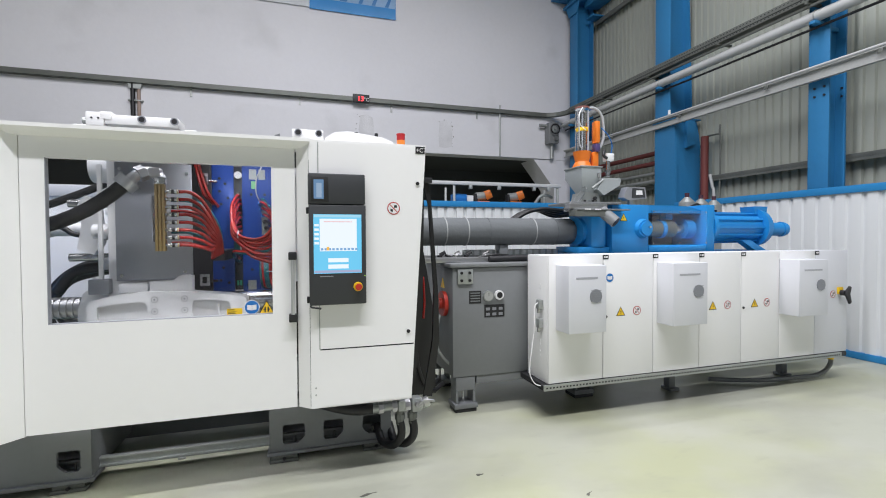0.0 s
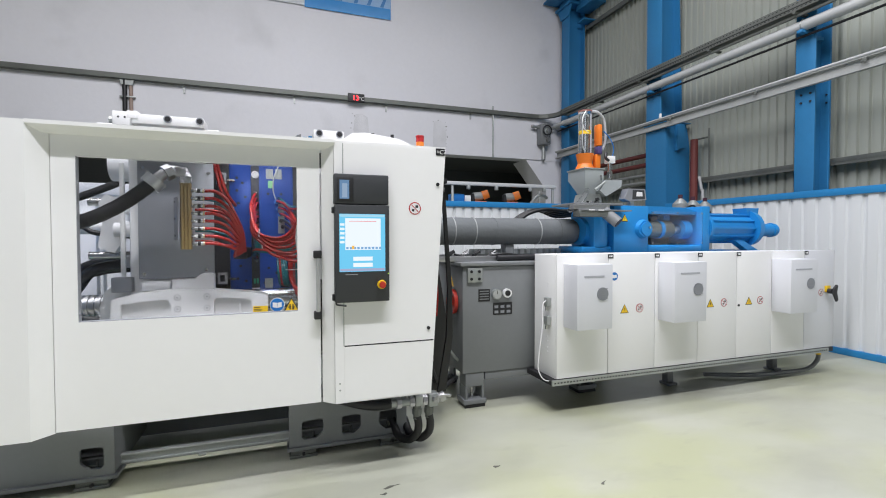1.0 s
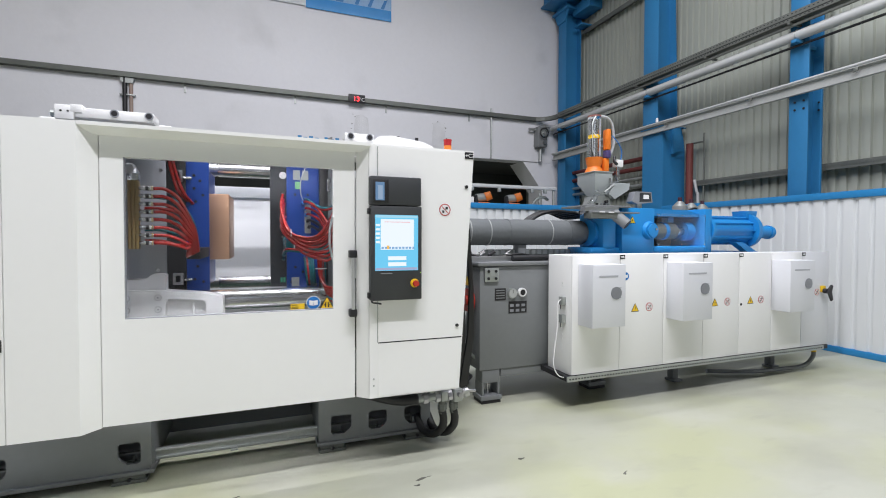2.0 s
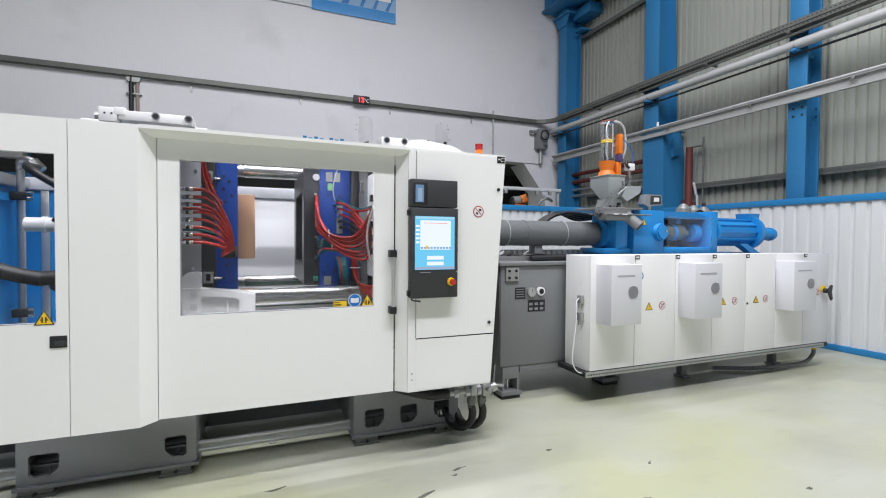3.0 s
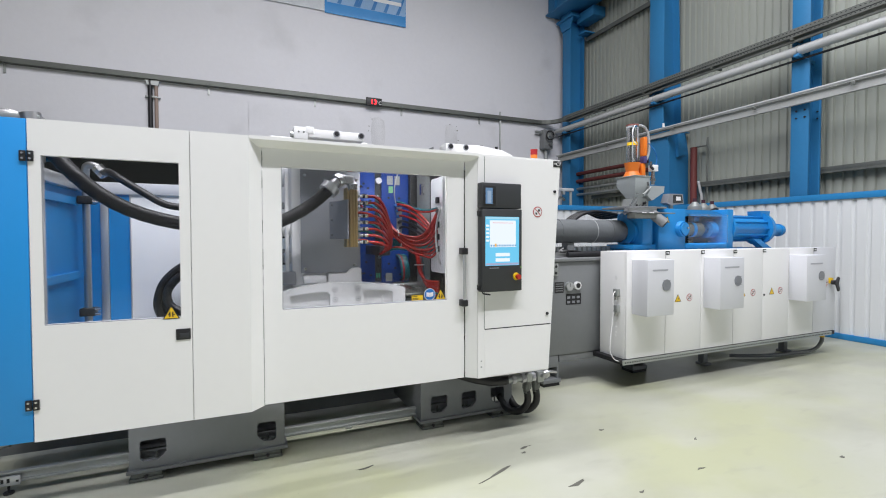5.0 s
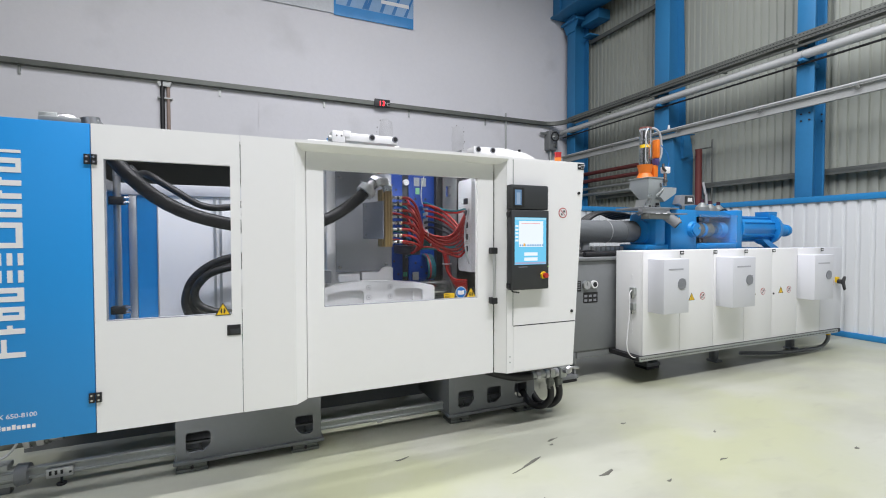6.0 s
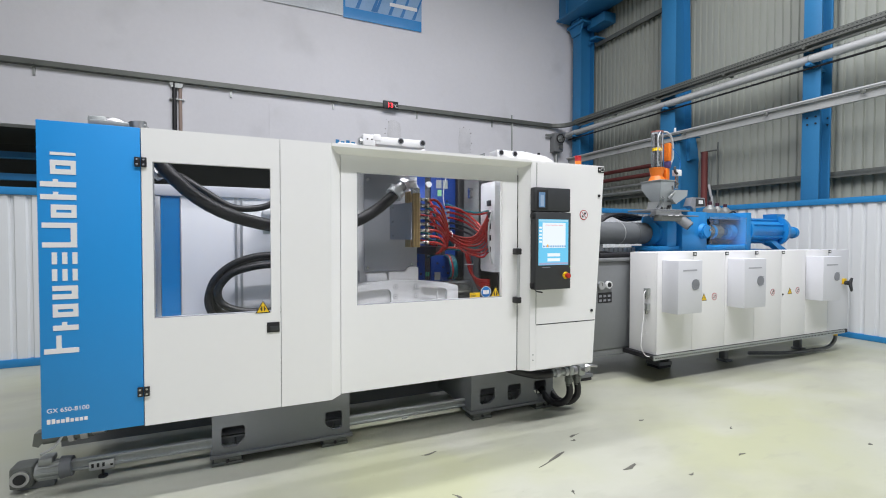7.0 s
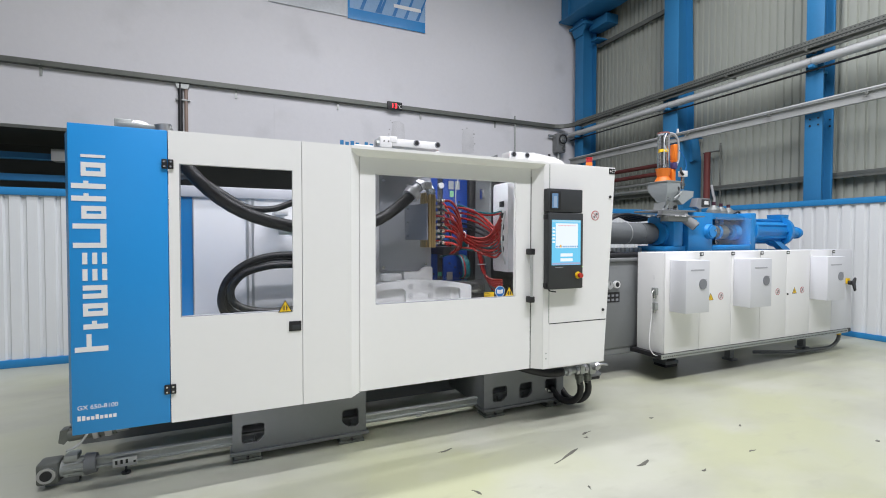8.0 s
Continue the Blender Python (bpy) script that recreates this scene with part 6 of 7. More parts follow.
def carriage():
    c = thing("injection_carriage", (6.5, 1.4, 1.4), "grey slide rails and fittings under the injection barrel", "carriage")
    part("rail_front", box(B(), 4.7, 7.1, 1.1, 1.18, 1.392, 1.44, 0.006), STEEL, c)
    part("rail_rear", box(B(), 4.7, 7.1, 1.7, 1.78, 1.392, 1.44, 0.006), STEEL, c)
    part("drag_chain", box(B(), 5.5, 6.6, 1.45, 1.55, 1.44, 1.5, 0.01), GALV, c)
    for k in range(14):
        part("chain_link", box(B(), 5.52 + 0.078 * k, 5.57 + 0.078 * k, 1.44, 1.449, 1.445, 1.495, 0.004), ALU, c)
    for k, x in enumerate((5.15, 5.3, 5.42, 5.6)):
        part("fitting", rod(rod(B(), (x, 1.2, 1.392), (x, 1.2, 1.46), 0.025, 10), (x, 1.2, 1.46), (x + 0.05, 1.18, 1.49), 0.018, 8), CHROME if k % 2 else DARK, c)
    part("air_hose", hose(B(), [(5.2, 1.2, 1.46), (5.4, 1.15, 1.42), (5.7, 1.12, 1.46), (6.0, 1.15, 1.43), (6.3, 1.1, 1.45)], 0.012, 8), RUBBER, c)
    part("cylinder", rod(B(), (5.6, 1.05, 1.42), (6.2, 1.05, 1.43), 0.03, 14), DARK, c)


def barrel():
    b = thing("plasticising_barrel", (5.7, 1.42, 1.69), "injection barrel wrapped in a grey insulating jacket with pale seams", "barrel")
    n, seg, pts = 60, 36, []
    bm = B()
    rings = []
    for i in range(n + 1):
        x = 4.6 + (6.74 - 4.6) * i / n
        r0 = 0.142 if i < n else 0.125
        rings.append([bm.verts.new((x, 1.42 + r * math.cos(a), 1.69 + r * math.sin(a))) for a, r in ((2 * math.pi * k / seg, r0 * (1 + 0.025 * noise.noise(Vector((x * 5, 3 * math.cos(2 * math.pi * k / seg), 3 * math.sin(2 * math.pi * k / seg)))))) for k in range(seg))])
    for p, q in zip(rings, rings[1:]):
        for k in range(seg):
            bm.faces.new((p[k], q[k], q[(k + 1) % seg], p[(k + 1) % seg]))
    bm.faces.new(rings[0])
    bm.faces.new(rings[-1][::-1])
    bmesh.ops.recalc_face_normals(bm, faces=bm.faces[:])
    part("jacket", bm, JACKET, b, "grey insulating cloth jacket", 60)
    for x in (5.25, 5.48, 5.72, 6.24, 6.5):
        part("seam", rod(B(), (x, 1.42, 1.69), (x + 0.012, 1.42, 1.69), 0.146, 36), SEAL if x in (5.25, 5.48, 6.24) else JACKET, b, "pale seam band" if x in (5.25, 5.48, 6.24) else "")
    part("support", box(B(), 5.85, 5.95, 1.36, 1.48, 1.39, 1.55, 0.006), BASEGREY, b)


def injection_unit():
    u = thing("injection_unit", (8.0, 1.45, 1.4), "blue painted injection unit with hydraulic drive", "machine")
    part("barrel_coupling", rod(B(), (6.815, 1.45, 1.69), (6.87, 1.45, 1.69), 0.155, 32), BLUE, u)
    part("feed_throat", box(B(), 6.86, 7.06, 1.22, 1.68, 1.5, 1.94, 0.05), BLUE, u)
    part("throat_neck", box(B(), 7.03, 7.12, 1.3, 1.6, 1.456, 1.9), BLUE, u)
    part("throat_foot", box(B(), 6.72, 7.111, 1.24, 1.7, 1.456, 1.52, 0.008), BLUE, u)
    part("feed_block", box(B(), 7.112, 7.6, 1.2, 1.75, 1.45, 1.985, 0.012), BLUE, u)
    part("base_beam", box(B(), 6.75, 9.5, 1.25, 1.8, 1.382, 1.455, 0.01), BLUE, u)
    kn = part("guide_cap", rod(B(), (7.515, 1.199, 1.72), (7.515, 1.15, 1.72), 0.11, 32, 0.095), BLUE, u)
    part("cap_rim", rod(B(), (7.515, 1.15, 1.72), (7.515, 1.13, 1.72), 0.075, 28), BLUE, kn)
    part("grease_nipple", rod(B(), (7.545, 1.13, 1.735), (7.545, 1.11, 1.735), 0.014, 10), CHROME, kn)
    for k in range(8):
        a = 2 * math.pi * k / 8
        part("cap_bolt", rod(B(), (7.515 + 0.085 * math.cos(a), 1.152, 1.72 + 0.085 * math.sin(a)), (7.515 + 0.085 * math.cos(a), 1.143, 1.72 + 0.085 * math.sin(a)), 0.008, 6), BLUE, kn)
    warning(u, 7.26, 1.199, 1.845, 0.085, False)
    # open bay with a clear guard
    part("bay_base", box(B(), 7.601, 8.42, 1.2, 1.75, 1.455, 1.53, 0.008), BLUE, u)
    part("bay_rear", box(B(), 7.601, 8.42, 1.72, 1.75, 1.531, 1.95), BASEGREY, u, "dark rear sheet of the bay")
    part("bay_top", prism(B(), ((7.601, 1.9), (8.42, 1.9), (8.42, 1.94), (8.2, 1.985), (7.601, 1.985)), "y", 1.28, 1.75), BLUE, u)
    part("end_block", box(B(), 8.42, 8.55, 1.2, 1.75, 1.45, 2.0, 0.012), BLUE, u)
    part("screw_shaft", rod(B(), (7.601, 1.40, 1.72), (8.419, 1.40, 1.72), 0.06, 24), CHROME, u, "polished drive shaft")
    part("shaft_nut", rod(B(), (7.66, 1.40, 1.72), (8.1, 1.40, 1.72), 0.1, 28), TRAYGREY, u)
    part("shaft_ring", rod(B(), (7.9, 1.40, 1.72), (7.95, 1.40, 1.72), 0.11, 28), BLUE, u)
    part("shaft_ring", rod(B(), (8.24, 1.40, 1.72), (8.36, 1.40, 1.72), 0.12, 28), BLUE, u)
    part("sensor_block", box(B(), 8.02, 8.12, 1.4, 1.5, 1.83, 1.899, 0.006), BLUE, u)
    gp = part("clear_guard", box(B(), 7.63, 8.42, 1.188, 1.194, 1.54, 1.925), GLASS, u, "clear screwed guard panel")
    gp.visible_shadow = False
    for x in (7.65, 8.02, 8.4):
        for z in (1.555, 1.91):
            part("guard_screw", rod(B(), (x, 1.187, z), (x, 1.18, z), 0.009, 8), CHROME, u)
    # drive motor
    ax, az = 1.375, 1.738
    part("motor_body", rod(B(), (8.551, ax, az), (9.37, ax, az), 0.165, 36), BLUE, u)
    for k in range(10):
        a = radians(20 + 32 * k)
        part("motor_rib", prism(B(), [(ax + r * math.cos(a + e), az + r * math.sin(a + e)) for r, e in ((0.16, -0.06), (0.192, -0.05), (0.192, 0.05), (0.16, 0.06))], "x", 8.6, 9.34), BLUE, u)
    part("front_flange", rod(B(), (8.551, ax, az), (8.6, ax, az), 0.2, 36), BLUE, u)
    part("motor_flange", rod(B(), (9.33, ax, az), (9.43, ax, az), 0.245, 36, 0.225), BLUE, u)
    part("rear_bell", rod(B(), (9.43, ax, az), (9.53, ax, az), 0.2, 36, 0.13), BLUE, u)
    part("port_block", prism(B(), ((9.29, 1.9), (9.47, 1.9), (9.49, 2.0), (9.27, 2.0)), "y", 1.28, 1.48), BLUE, u)
    part("end_stub", rod(B(), (9.53, ax, az - 0.02), (9.9, ax, az - 0.02), 0.085, 24), BLUE, u)
    part("stub_flange", rod(B(), (9.82, ax, az - 0.02), (9.86, ax, az - 0.02), 0.097, 12), BLUE, u)
    part("strut", prism(B(), ((8.9, 1.58), (9.04, 1.58), (9.3, 1.455), (9.12, 1.455)), "y", 1.14, 1.24), BLUE, u)
    part("pipe_top", hose(B(), [(8.5, 1.5, 2.0), (8.6, 1.5, 2.03), (8.7, 1.5, 1.98), (8.9, 1.5, 1.95)], 0.015, 8), RUBBER, u)
    # drawn unit shrunk three per cent about the camera's start position
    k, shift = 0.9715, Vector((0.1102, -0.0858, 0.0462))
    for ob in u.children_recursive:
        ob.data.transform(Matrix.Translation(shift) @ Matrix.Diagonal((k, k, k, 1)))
    ac = thing("pressure_accumulator", (9.32, 2.37, 1.39), "grey steel pressure bottle with a black valve cap", "pressure bottle", "pressure bottles")
    part("bottle", rod(B(), (9.32, 2.37, 1.391), (9.32, 2.37, 2.13), 0.11, 24), GALV, ac)
    part("shoulder", rod(B(), (9.32, 2.37, 2.13), (9.32, 2.37, 2.21), 0.11, 24, 0.035), GALV, ac)
    part("valve_cap", rod(B(), (9.32, 2.37, 2.21), (9.32, 2.37, 2.27), 0.032, 14), material("dark_violet_cap", (0.06, 0.02, 0.035), 0.45), ac, "dark violet valve cap")
    copy_thing(ac, pose(9.78, 2.56, 1.39))
    copy_thing(ac, pose(10.17, 2.68, 1.39))
    sup = thing("unit_stand", (8.2, 1.6, 0.0), "grey welded support frame under the injection unit", "machine base")
    part("deck", box(B(), 6.91, 10.4, 1.0, 2.9, 1.3, 1.389, 0.008), BASEGREY, sup)
    for x in (7.4, 9.2):
        part("leg", box(B(), x - 0.12, x + 0.12, 1.8, 2.1, 0.03, 1.3, 0.008), BASEGREY, sup)
        part("foot", box(B(), x - 0.16, x + 0.16, 1.75, 2.15, 0.0, 0.03, 0.004), STEEL, sup)


COOLER2 = material("dull_grey_strip", (0.42, 0.43, 0.47), 0.5, vary=0.03)
MILKY = material("milky_plastic_hose", (0.46, 0.48, 0.5), 0.25, vary=0.06)


def hopper():
    GREY = material("hopper_grey_enamel", (0.36, 0.39, 0.40), 0.4, vary=0.06)
    h = thing("material_hopper", (6.79, 1.27, 1.93), "grey steel material hopper with a side funnel", "hopper")
    part("slide_plate", box(B(), 6.5, 7.1, 1.03, 1.5, 1.968, 1.99, 0.004), BASEGREY, h)
    part("slide_rail", box(B(), 6.45, 6.9, 1.0, 1.08, 1.915, 1.967, 0.004), STEEL, h)
    part("throat", prism(B(), ((6.7, 1.991), (6.94, 1.991), (6.91, 2.1), (6.73, 2.1)), "y", 1.17, 1.37), GALV, h)
    f = B()
    top = [f.verts.new(p) for p in ((6.68, 1.13, 2.36), (6.92, 1.13, 2.36), (6.92, 1.44, 2.36), (6.68, 1.44, 2.36))]
    mid = [f.verts.new(p) for p in ((6.68, 1.13, 2.26), (6.92, 1.13, 2.26), (6.92, 1.44, 2.26), (6.68, 1.44, 2.26))]
    low = [f.verts.new(p) for p in ((6.75, 1.21, 2.09), (6.87, 1.21, 2.09), (6.87, 1.33, 2.09), (6.75, 1.33, 2.09))]
    for a, b in ((top, mid), (mid, low)):
        for k in range(4):
            f.faces.new((a[k], b[k], b[(k + 1) % 4], a[(k + 1) % 4]))
    f.faces.new(top)
    f.faces.new(low[::-1])
    bmesh.ops.recalc_face_normals(f, faces=f.faces[:])
    part("funnel", f, GREY, h, "grey enamelled funnel")
    part("side_funnel", prism(B(), ((6.87, 2.13), (6.95, 2.07), (7.15, 2.18), (7.16, 2.255), (6.95, 2.255), (6.923, 2.22)), "y", 1.12, 1.32), GREY, h)
    part("lid", box(B(), 6.668, 6.932, 1.118, 1.452, 2.361, 2.376, 0.004), GALV, h)
    part("drain_tube", hose(B(), [(6.74, 1.16, 2.14), (6.64, 1.1, 2.05), (6.52, 1.06, 1.96), (6.42, 1.04, 1.9)], 0.026, 10), TUBEGLASS, h)
    part("knob", rod(B(), (6.86, 1.169, 2.04), (6.86, 1.14, 2.04), 0.018, 12), DARK, h)
    part("latch", rod(B(), (6.88, 1.129, 2.3), (6.88, 1.115, 2.25), 0.012, 8), CHROME, h)
    for k in range(4):
        part("throat_bolt", rod(B(), (6.74 + 0.05 * k, 1.169, 2.01), (6.74 + 0.05 * k, 1.155, 2.01), 0.012, 8), CHROME if k % 2 else DARK, h)
    part("cross_bar", rod(B(), (6.8, 1.12, 2.14), (6.93, 1.12, 2.23), 0.012, 8), GALV, h)
    l = thing("vacuum_loader", (6.8, 1.3, 2.4), "clear tube vacuum loader with orange base and motor", "loader")
    part("base_cone", rod(B(), (6.8, 1.3, 2.377), (6.8, 1.3, 2.44), 0.108, 28, 0.078), ORANGE, l, "orange base")
    part("base_ring", rod(B(), (6.8, 1.3, 2.44), (6.8, 1.3, 2.55), 0.074, 28, 0.098), ORANGE, l, "orange ring")
    part("inner_tube", rod(B(), (6.8, 1.3, 2.55), (6.8, 1.3, 2.99), 0.046, 20), CHROME, l, "bright inner filter tube")
    tube = part("clear_tube", rod(B(), (6.8, 1.3, 2.551), (6.8, 1.3, 3.01), 0.073, 24), TUBEGLASS, l, "clear outer tube")
    tube.visible_shadow = False
    part("band", rod(B(), (6.8, 1.3, 2.77), (6.8, 1.3, 2.81), 0.054, 20), YELLOW, l, "yellow band")
    part("cap", rod(B(), (6.8, 1.3, 3.011), (6.8, 1.3, 3.03), 0.077, 24), material("dull_red_cap", (0.3, 0.12, 0.1), 0.5), l, "dull red cap")
    part("motor_cover", box(B(), 6.915, 6.97, 1.21, 1.3, 2.64, 2.88, 0.018), ORANGE, l, "orange motor cover")
    part("motor_mount", box(B(), 6.92, 6.975, 1.22, 1.3, 2.55, 2.638, 0.01), material("violet_housing", (0.08, 0.06, 0.18), 0.4), l)
    part("foot_bracket", box(B(), 6.9, 6.97, 1.24, 1.3, 2.377, 2.549, 0.01), ORANGE, l)
    part("suction_hose", hose(B(), [(6.84, 1.28, 3.02), (6.93, 1.26, 3.02), (7.01, 1.26, 2.96), (7.04, 1.26, 2.84), (7.04, 1.26, 2.7), (7.0, 1.26, 2.6)], 0.015, 10), MILKY, l, "milky suction hose")
    part("return_hose", hose(B(), [(6.8, 1.24, 2.96), (6.73, 1.2, 2.97), (6.69, 1.19, 2.9), (6.69, 1.19, 2.75), (6.7, 1.2, 2.62), (6.73, 1.2, 2.56)], 0.007, 8), MILKY, l)
    part("wire", hose(B(), [(6.74, 1.2, 3.0), (6.69, 1.19, 2.92), (6.7, 1.19, 2.82), (6.78, 1.21, 2.77)], 0.006, 6), PAPER, l)
    part("air_line", hose(B(), [(6.97, 1.2, 2.8), (7.05, 1.19, 2.72), (7.1, 1.19, 2.62), (7.08, 1.19, 2.5)], 0.006, 6), SIGNBLUE, l)
    part("valve_box", box(B(), 7.03, 7.12, 1.18, 1.26, 2.45, 2.53, 0.006), PAPER, l)
    part("valve_pipe", rod(rod(B(), (7.07, 1.22, 2.285), (7.07, 1.22, 2.45), 0.022, 12), (7.07, 1.22, 2.33), (7.07, 1.22, 2.36), 0.032, 8), CHROME, l)
    part("valve_lever", hose(B(), [(7.0, 1.19, 2.56), (6.98, 1.17, 2.5), (7.02, 1.17, 2.47)], 0.016, 8), DARK, l)
    ch = thing("drain_chute", (6.85, 1.0, 1.7), "dark steel chute hanging from the feed plate", "chute")
    part("tray", box(B(), 6.5, 7.13, 0.93, 1.075, 1.9, 1.914, 0.004), BASEGREY, ch)
    part("tube", rod(B(), (6.84, 1.02, 1.9), (6.925, 0.9, 1.775), 0.06, 20), BASEGREY, ch)
    part("mouth", rod(B(), (6.925, 0.9, 1.775), (6.928, 0.896, 1.771), 0.052, 20), DARK, ch)
    for k in range(2):
        part("mark", box(B(), 6.58 + 0.12 * k, 6.65 + 0.12 * k, 0.925, 0.9295, 1.901, 1.912), PAPER, ch)
    part("edge_strip", box(B(), 6.48, 6.86, 0.94, 1.06, 1.84, 1.9, 0.004), TRAYGREY, ch)
    d = thing("hand_terminal", (7.3, 1.15, 1.97), "grey weighing terminal with a small pale screen", "terminal")
    part("case", prism(B(), ((7.18, 2.05), (7.23, 2.165), (7.46, 2.165), (7.48, 2.045), (7.25, 2.02)), "y", 1.1, 1.2), PLATEGREY, d)
    part("bezel", prism(B(), ((7.285, 2.045), (7.29, 2.15), (7.445, 2.15), (7.46, 2.055)), "y", 1.096, 1.0995), CHARCOAL, d, "dark front bezel")
    part("screen", prism(B(), ((7.335, 2.08), (7.34, 2.13), (7.415, 2.13), (7.42, 2.082)), "y", 1.092, 1.0955), PAPER, d, "pale screen")
    part("stand", box(B(), 7.28, 7.33, 1.13, 1.17, 1.965, 2.04), GALV, d)
    hb = thing("hose_bundle", (6.6, 1.7, 1.7), "black hoses arching behind the insulated barrel", "hose")
    for k in range(4):
        part("hose", hose(B(), [(6.0, 1.7 + 0.05 * k, 1.6), (6.25, 1.7 + 0.05 * k, 1.86), (6.5, 1.7 + 0.04 * k, 1.95), (6.75, 1.68 + 0.04 * k, 1.94 - 0.02 * k), (7.0, 1.66, 1.9)], 0.022, 8), RUBBER, hb)


def cabinets():
    xs = (5.93, 6.49, 7.045, 7.6, 8.14, 8.665, 9.19, 9.70)
    tags = (1, 2, 3, 4, 6)
    for i, (a, b) in enumerate(zip(xs, xs[1:])):
        c = thing("electrical_cabinet", ((a + b) / 2, 0.7, 0.335), "grey-white electrical cabinet with a flat door and black tag" if i in tags else "grey-white electrical cabinet with a flat door", "cabinet", "row of cabinets")
        part("body", box(B(), a + 0.001, b - 0.001, 0.54, 0.9, 0.335, 1.465, 0.004), COOLER if i == 6 else WHITE2, c)
        part("door", box(B(), a + 0.003, b - 0.003, 0.515, 0.5385, 0.34, 1.47, 0.004), COOLER if i == 6 else WHITE2, c)
        # black strip added in the gap so the door seam reads dark
        if i:
            part("dimming_strip", box(B(), a - 0.0028, a + 0.0028, 0.527, 0.5392, 0.345, 1.462), DARK, c)
        if i in tags:
            t = part("tag", box(B(), a - 0.005, a + 0.055, 0.511, 0.5145, 1.425, 1.465), DARK, c, "black tag with white marks")
            part("tag_mark", box(box(B(), a + 0.004, a + 0.014, 0.5095, 0.5108, 1.437, 1.453), a + 0.02, a + 0.045, 0.5095, 0.5108, 1.436, 1.454), PAPER, t)
        if i in (1, 3, 4):
            warning(c, {1: a + 0.19, 3: a + 0.17, 4: a + 0.18}[i], 0.5145, 0.943, 0.085, False)
            no_entry(c, {1: a + 0.37, 3: a + 0.36, 4: a + 0.35}[i], 0.5145, 0.94, 0.043)
        if i == 1:
            manual_sign(c, a + 0.07, 0.5145, 1.255, 0.043)
        if i in (1, 4):
            part("lock", rod(B(), (a + 0.03, 0.5145, 0.9), (a + 0.03, 0.508, 0.9), 0.013, 12), DARK, c)
        if i == 6:
            s = part("main_switch", box(B(), a + 0.34, a + 0.41, 0.49, 0.5145, 0.985, 1.06, 0.004), YELLOW, c, "yellow and black main switch")
            part("switch_handle", prism(rod(B(), (a + 0.37, 0.489, 1.0), (a + 0.37, 0.45, 1.0), 0.03, 16), ((a + 0.36, 0.98), (a + 0.42, 0.88), (a + 0.445, 0.9), (a + 0.42, 0.99), (a + 0.44, 1.06), (a + 0.42, 1.075), (a + 0.37, 1.03)), "y", 0.43, 0.449), DARK, s)
            no_entry(c, a + 0.28, 0.5145, 0.985, 0.04)
        if i == 0:
            for z in (1.03, 0.86):
                k = part("connector", box(B(), a - 0.045, a, 0.6, 0.66, z - 0.04, z + 0.04, 0.006), GALV, c, "grey cable connector")
                part("gland", rod(B(), (a - 0.03, 0.63, z - 0.04), (a - 0.03, 0.63, z - 0.08), 0.015, 10), CHROME, k)
            for z in (1.2, 1.17, 1.05, 1.0, 0.7, 0.66, 0.6, 0.56):
                part("vent_plug", rod(B(), (a + 0.0005, 0.66, z), (a - 0.004, 0.66, z), 0.008, 8), PAPER, c)
        if i in (0, 2, 5):
            k0, k1 = {0: (6.0, 6.372), 2: (7.085, 7.48), 5: (8.66, 9.072)}[i]
            u = part("cooling_unit", box(B(), k0, k1, 0.308, 0.5145, 0.812, 1.386, 0.006), COOLER, c, "pale grey door-mounted cooling unit")
            cx, cz = k1 - 0.11, 1.125
            part("grille", rod(B(), (cx, 0.3085, cz), (cx, 0.3, cz), 0.058, 28), PLATEGREY, u, "round grey air grille")
            gr = B()
            for q in range(6):
                box(gr, cx - 0.05, cx + 0.05, 0.2975, 0.2998, cz - 0.045 + 0.018 * q, cz - 0.04 + 0.018 * q)
            part("grille_bars", gr, PLATEGREY, u)
            part("name_strip", box(B(), k0 + 0.07, k1 - 0.09, 0.3055, 0.3079, 1.272, 1.288), COOLER2, u)
    fr = thing("cabinet_base_frame", (7.8, 0.7, 0.0), "galvanised perforated base frame carrying the cabinets", "frame")
    part("front_rail", box(B(), 5.88, 9.6, 0.5, 0.515, 0.285, 0.334), GALV, fr)
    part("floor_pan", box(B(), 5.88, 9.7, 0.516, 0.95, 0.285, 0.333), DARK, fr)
    holes = B()
    for k in range(110):
        box(holes, 5.9 + 0.0335 * k, 5.916 + 0.0335 * k, 0.4975, 0.4996, 0.303, 0.316)
    tagged(part("punched_slots", holes, DARK, fr, "row of punched slots"), kind="stuff")
    for x in (7.62, 9.25):
        part("leg", box(B(), x - 0.04, x + 0.04, 0.87, 0.95, 0.03, 0.284, 0.005), BASEGREY, fr)
        part("shoe", box(B(), x - 0.06, x + 0.06, 0.83, 0.97, 0.0, 0.03, 0.006), BASEGREY, fr)
    ca = thing("floor_cable", (9.2, 0.8, 0.05), "thick grey cable bundle looping from the cabinet to the floor", "cable")
    part("cable", hose(B(), [(9.62, 0.62, 0.3), (9.6, 0.62, 0.16), (9.45, 0.64, 0.06), (9.15, 0.7, 0.036), (8.7, 0.75, 0.036), (8.2, 0.95, 0.036)], 0.024, 10), BASEGREY, ca)
    part("tie", rod(B(), (9.615, 0.62, 0.23), (9.612, 0.62, 0.25), 0.03, 14), YELLOW, ca, "yellow cable tie")
    wi = thing("loose_wire", (5.86, 0.6, 0.3), "thin white wire hanging beside the cabinet's end", "wire")
    part("wire", hose(B(), [(5.9, 0.63, 1.05), (5.85, 0.62, 1.0), (5.84, 0.61, 0.8), (5.8, 0.6, 0.55), (5.79, 0.59, 0.42), (5.84, 0.57, 0.33), (5.95, 0.55, 0.31)], 0.005, 8), PAPER, wi)


tank()
carriage()
barrel()
injection_unit()
hopper()
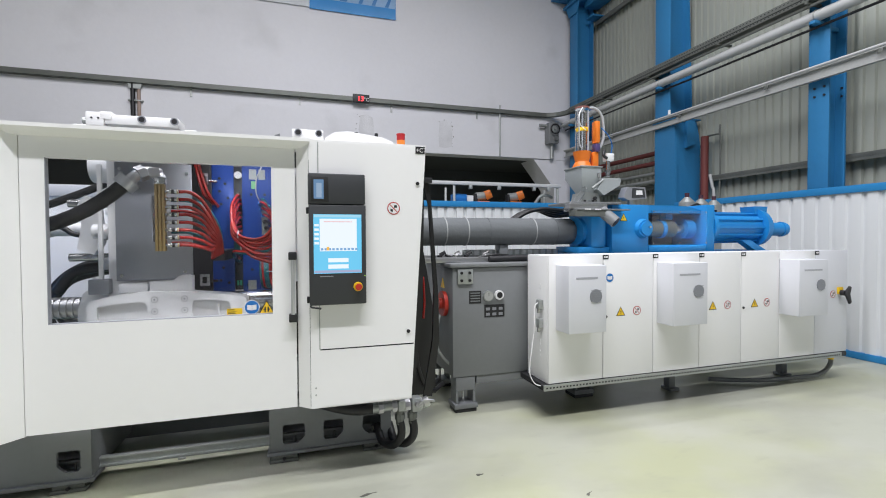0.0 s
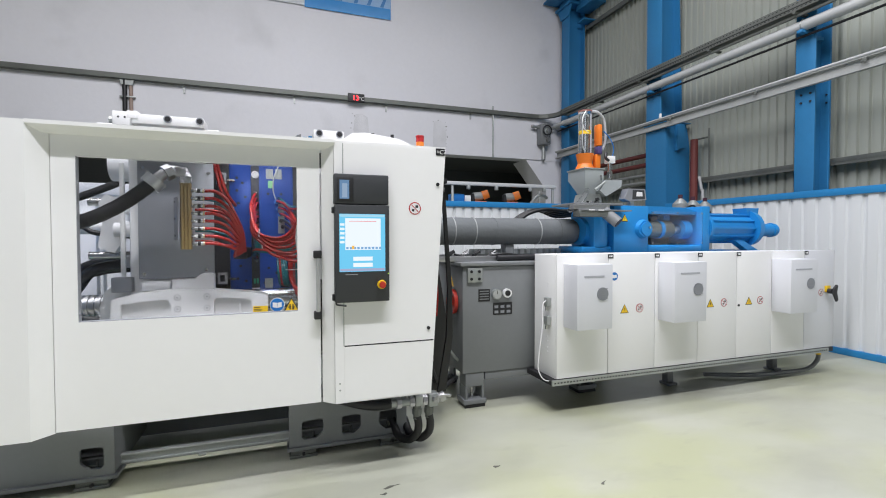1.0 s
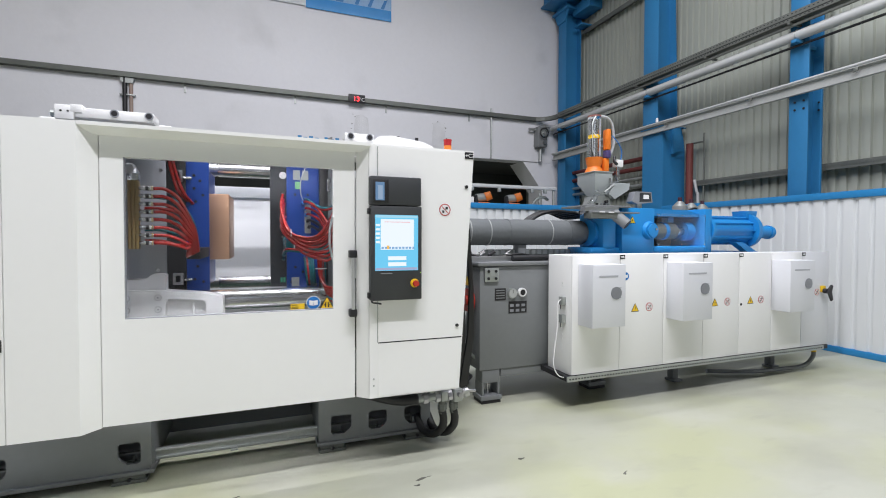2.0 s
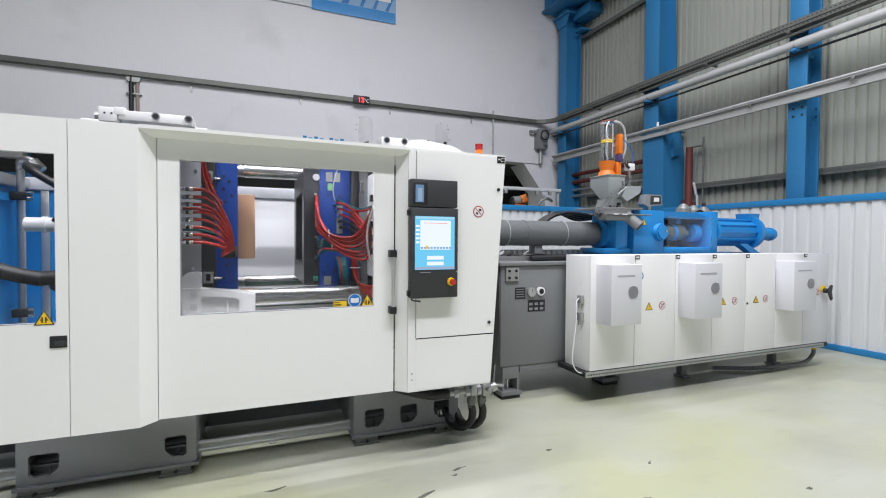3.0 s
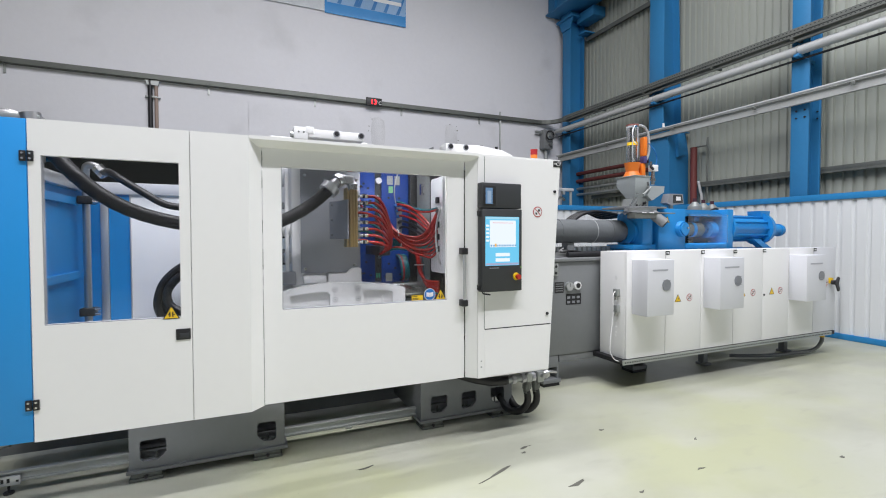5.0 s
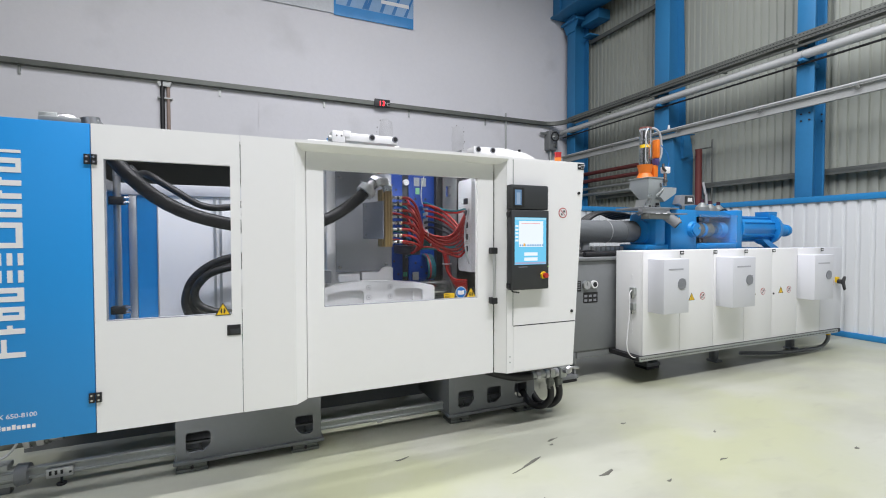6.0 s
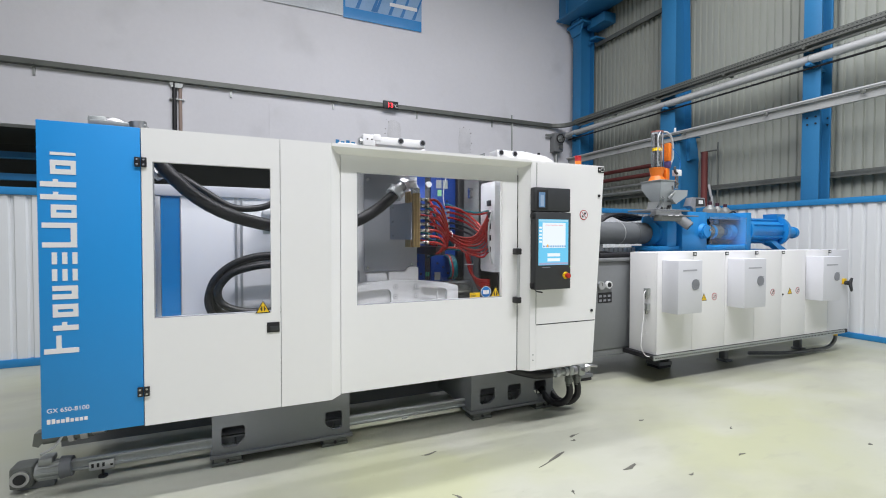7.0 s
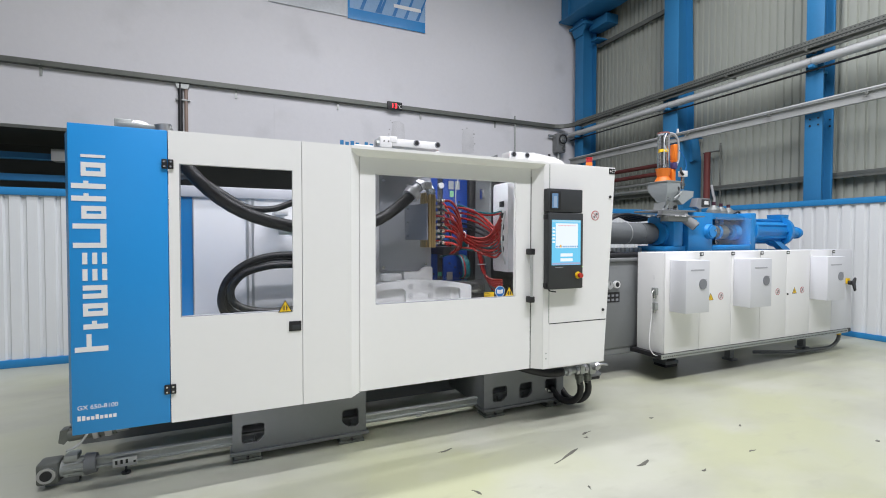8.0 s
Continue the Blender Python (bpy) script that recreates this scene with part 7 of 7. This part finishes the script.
cabinets()


# ---- what moves ----
def motions():
    base = PLATEN.location.copy()
    walk(PLATEN, [(t, pose(base.x + d, base.y, base.z)) for t, d in STROKE])
    lines = [(t, hose_line(d)) for t, d in STROKE]
    origin = FEED.location.copy()
    for k, ob in enumerate(PIECES):
        rows = []
        for t, pts in lines:
            a, b = pts[k], pts[k + 1]
            tilt = math.degrees(math.atan2(b.x - a.x, b.z - a.z))
            c = (a + b) / 2 - origin
            rows.append((t, pose(c.x, c.y, c.z, 0, tilt, 0)))
        walk(ob, rows)


motions()
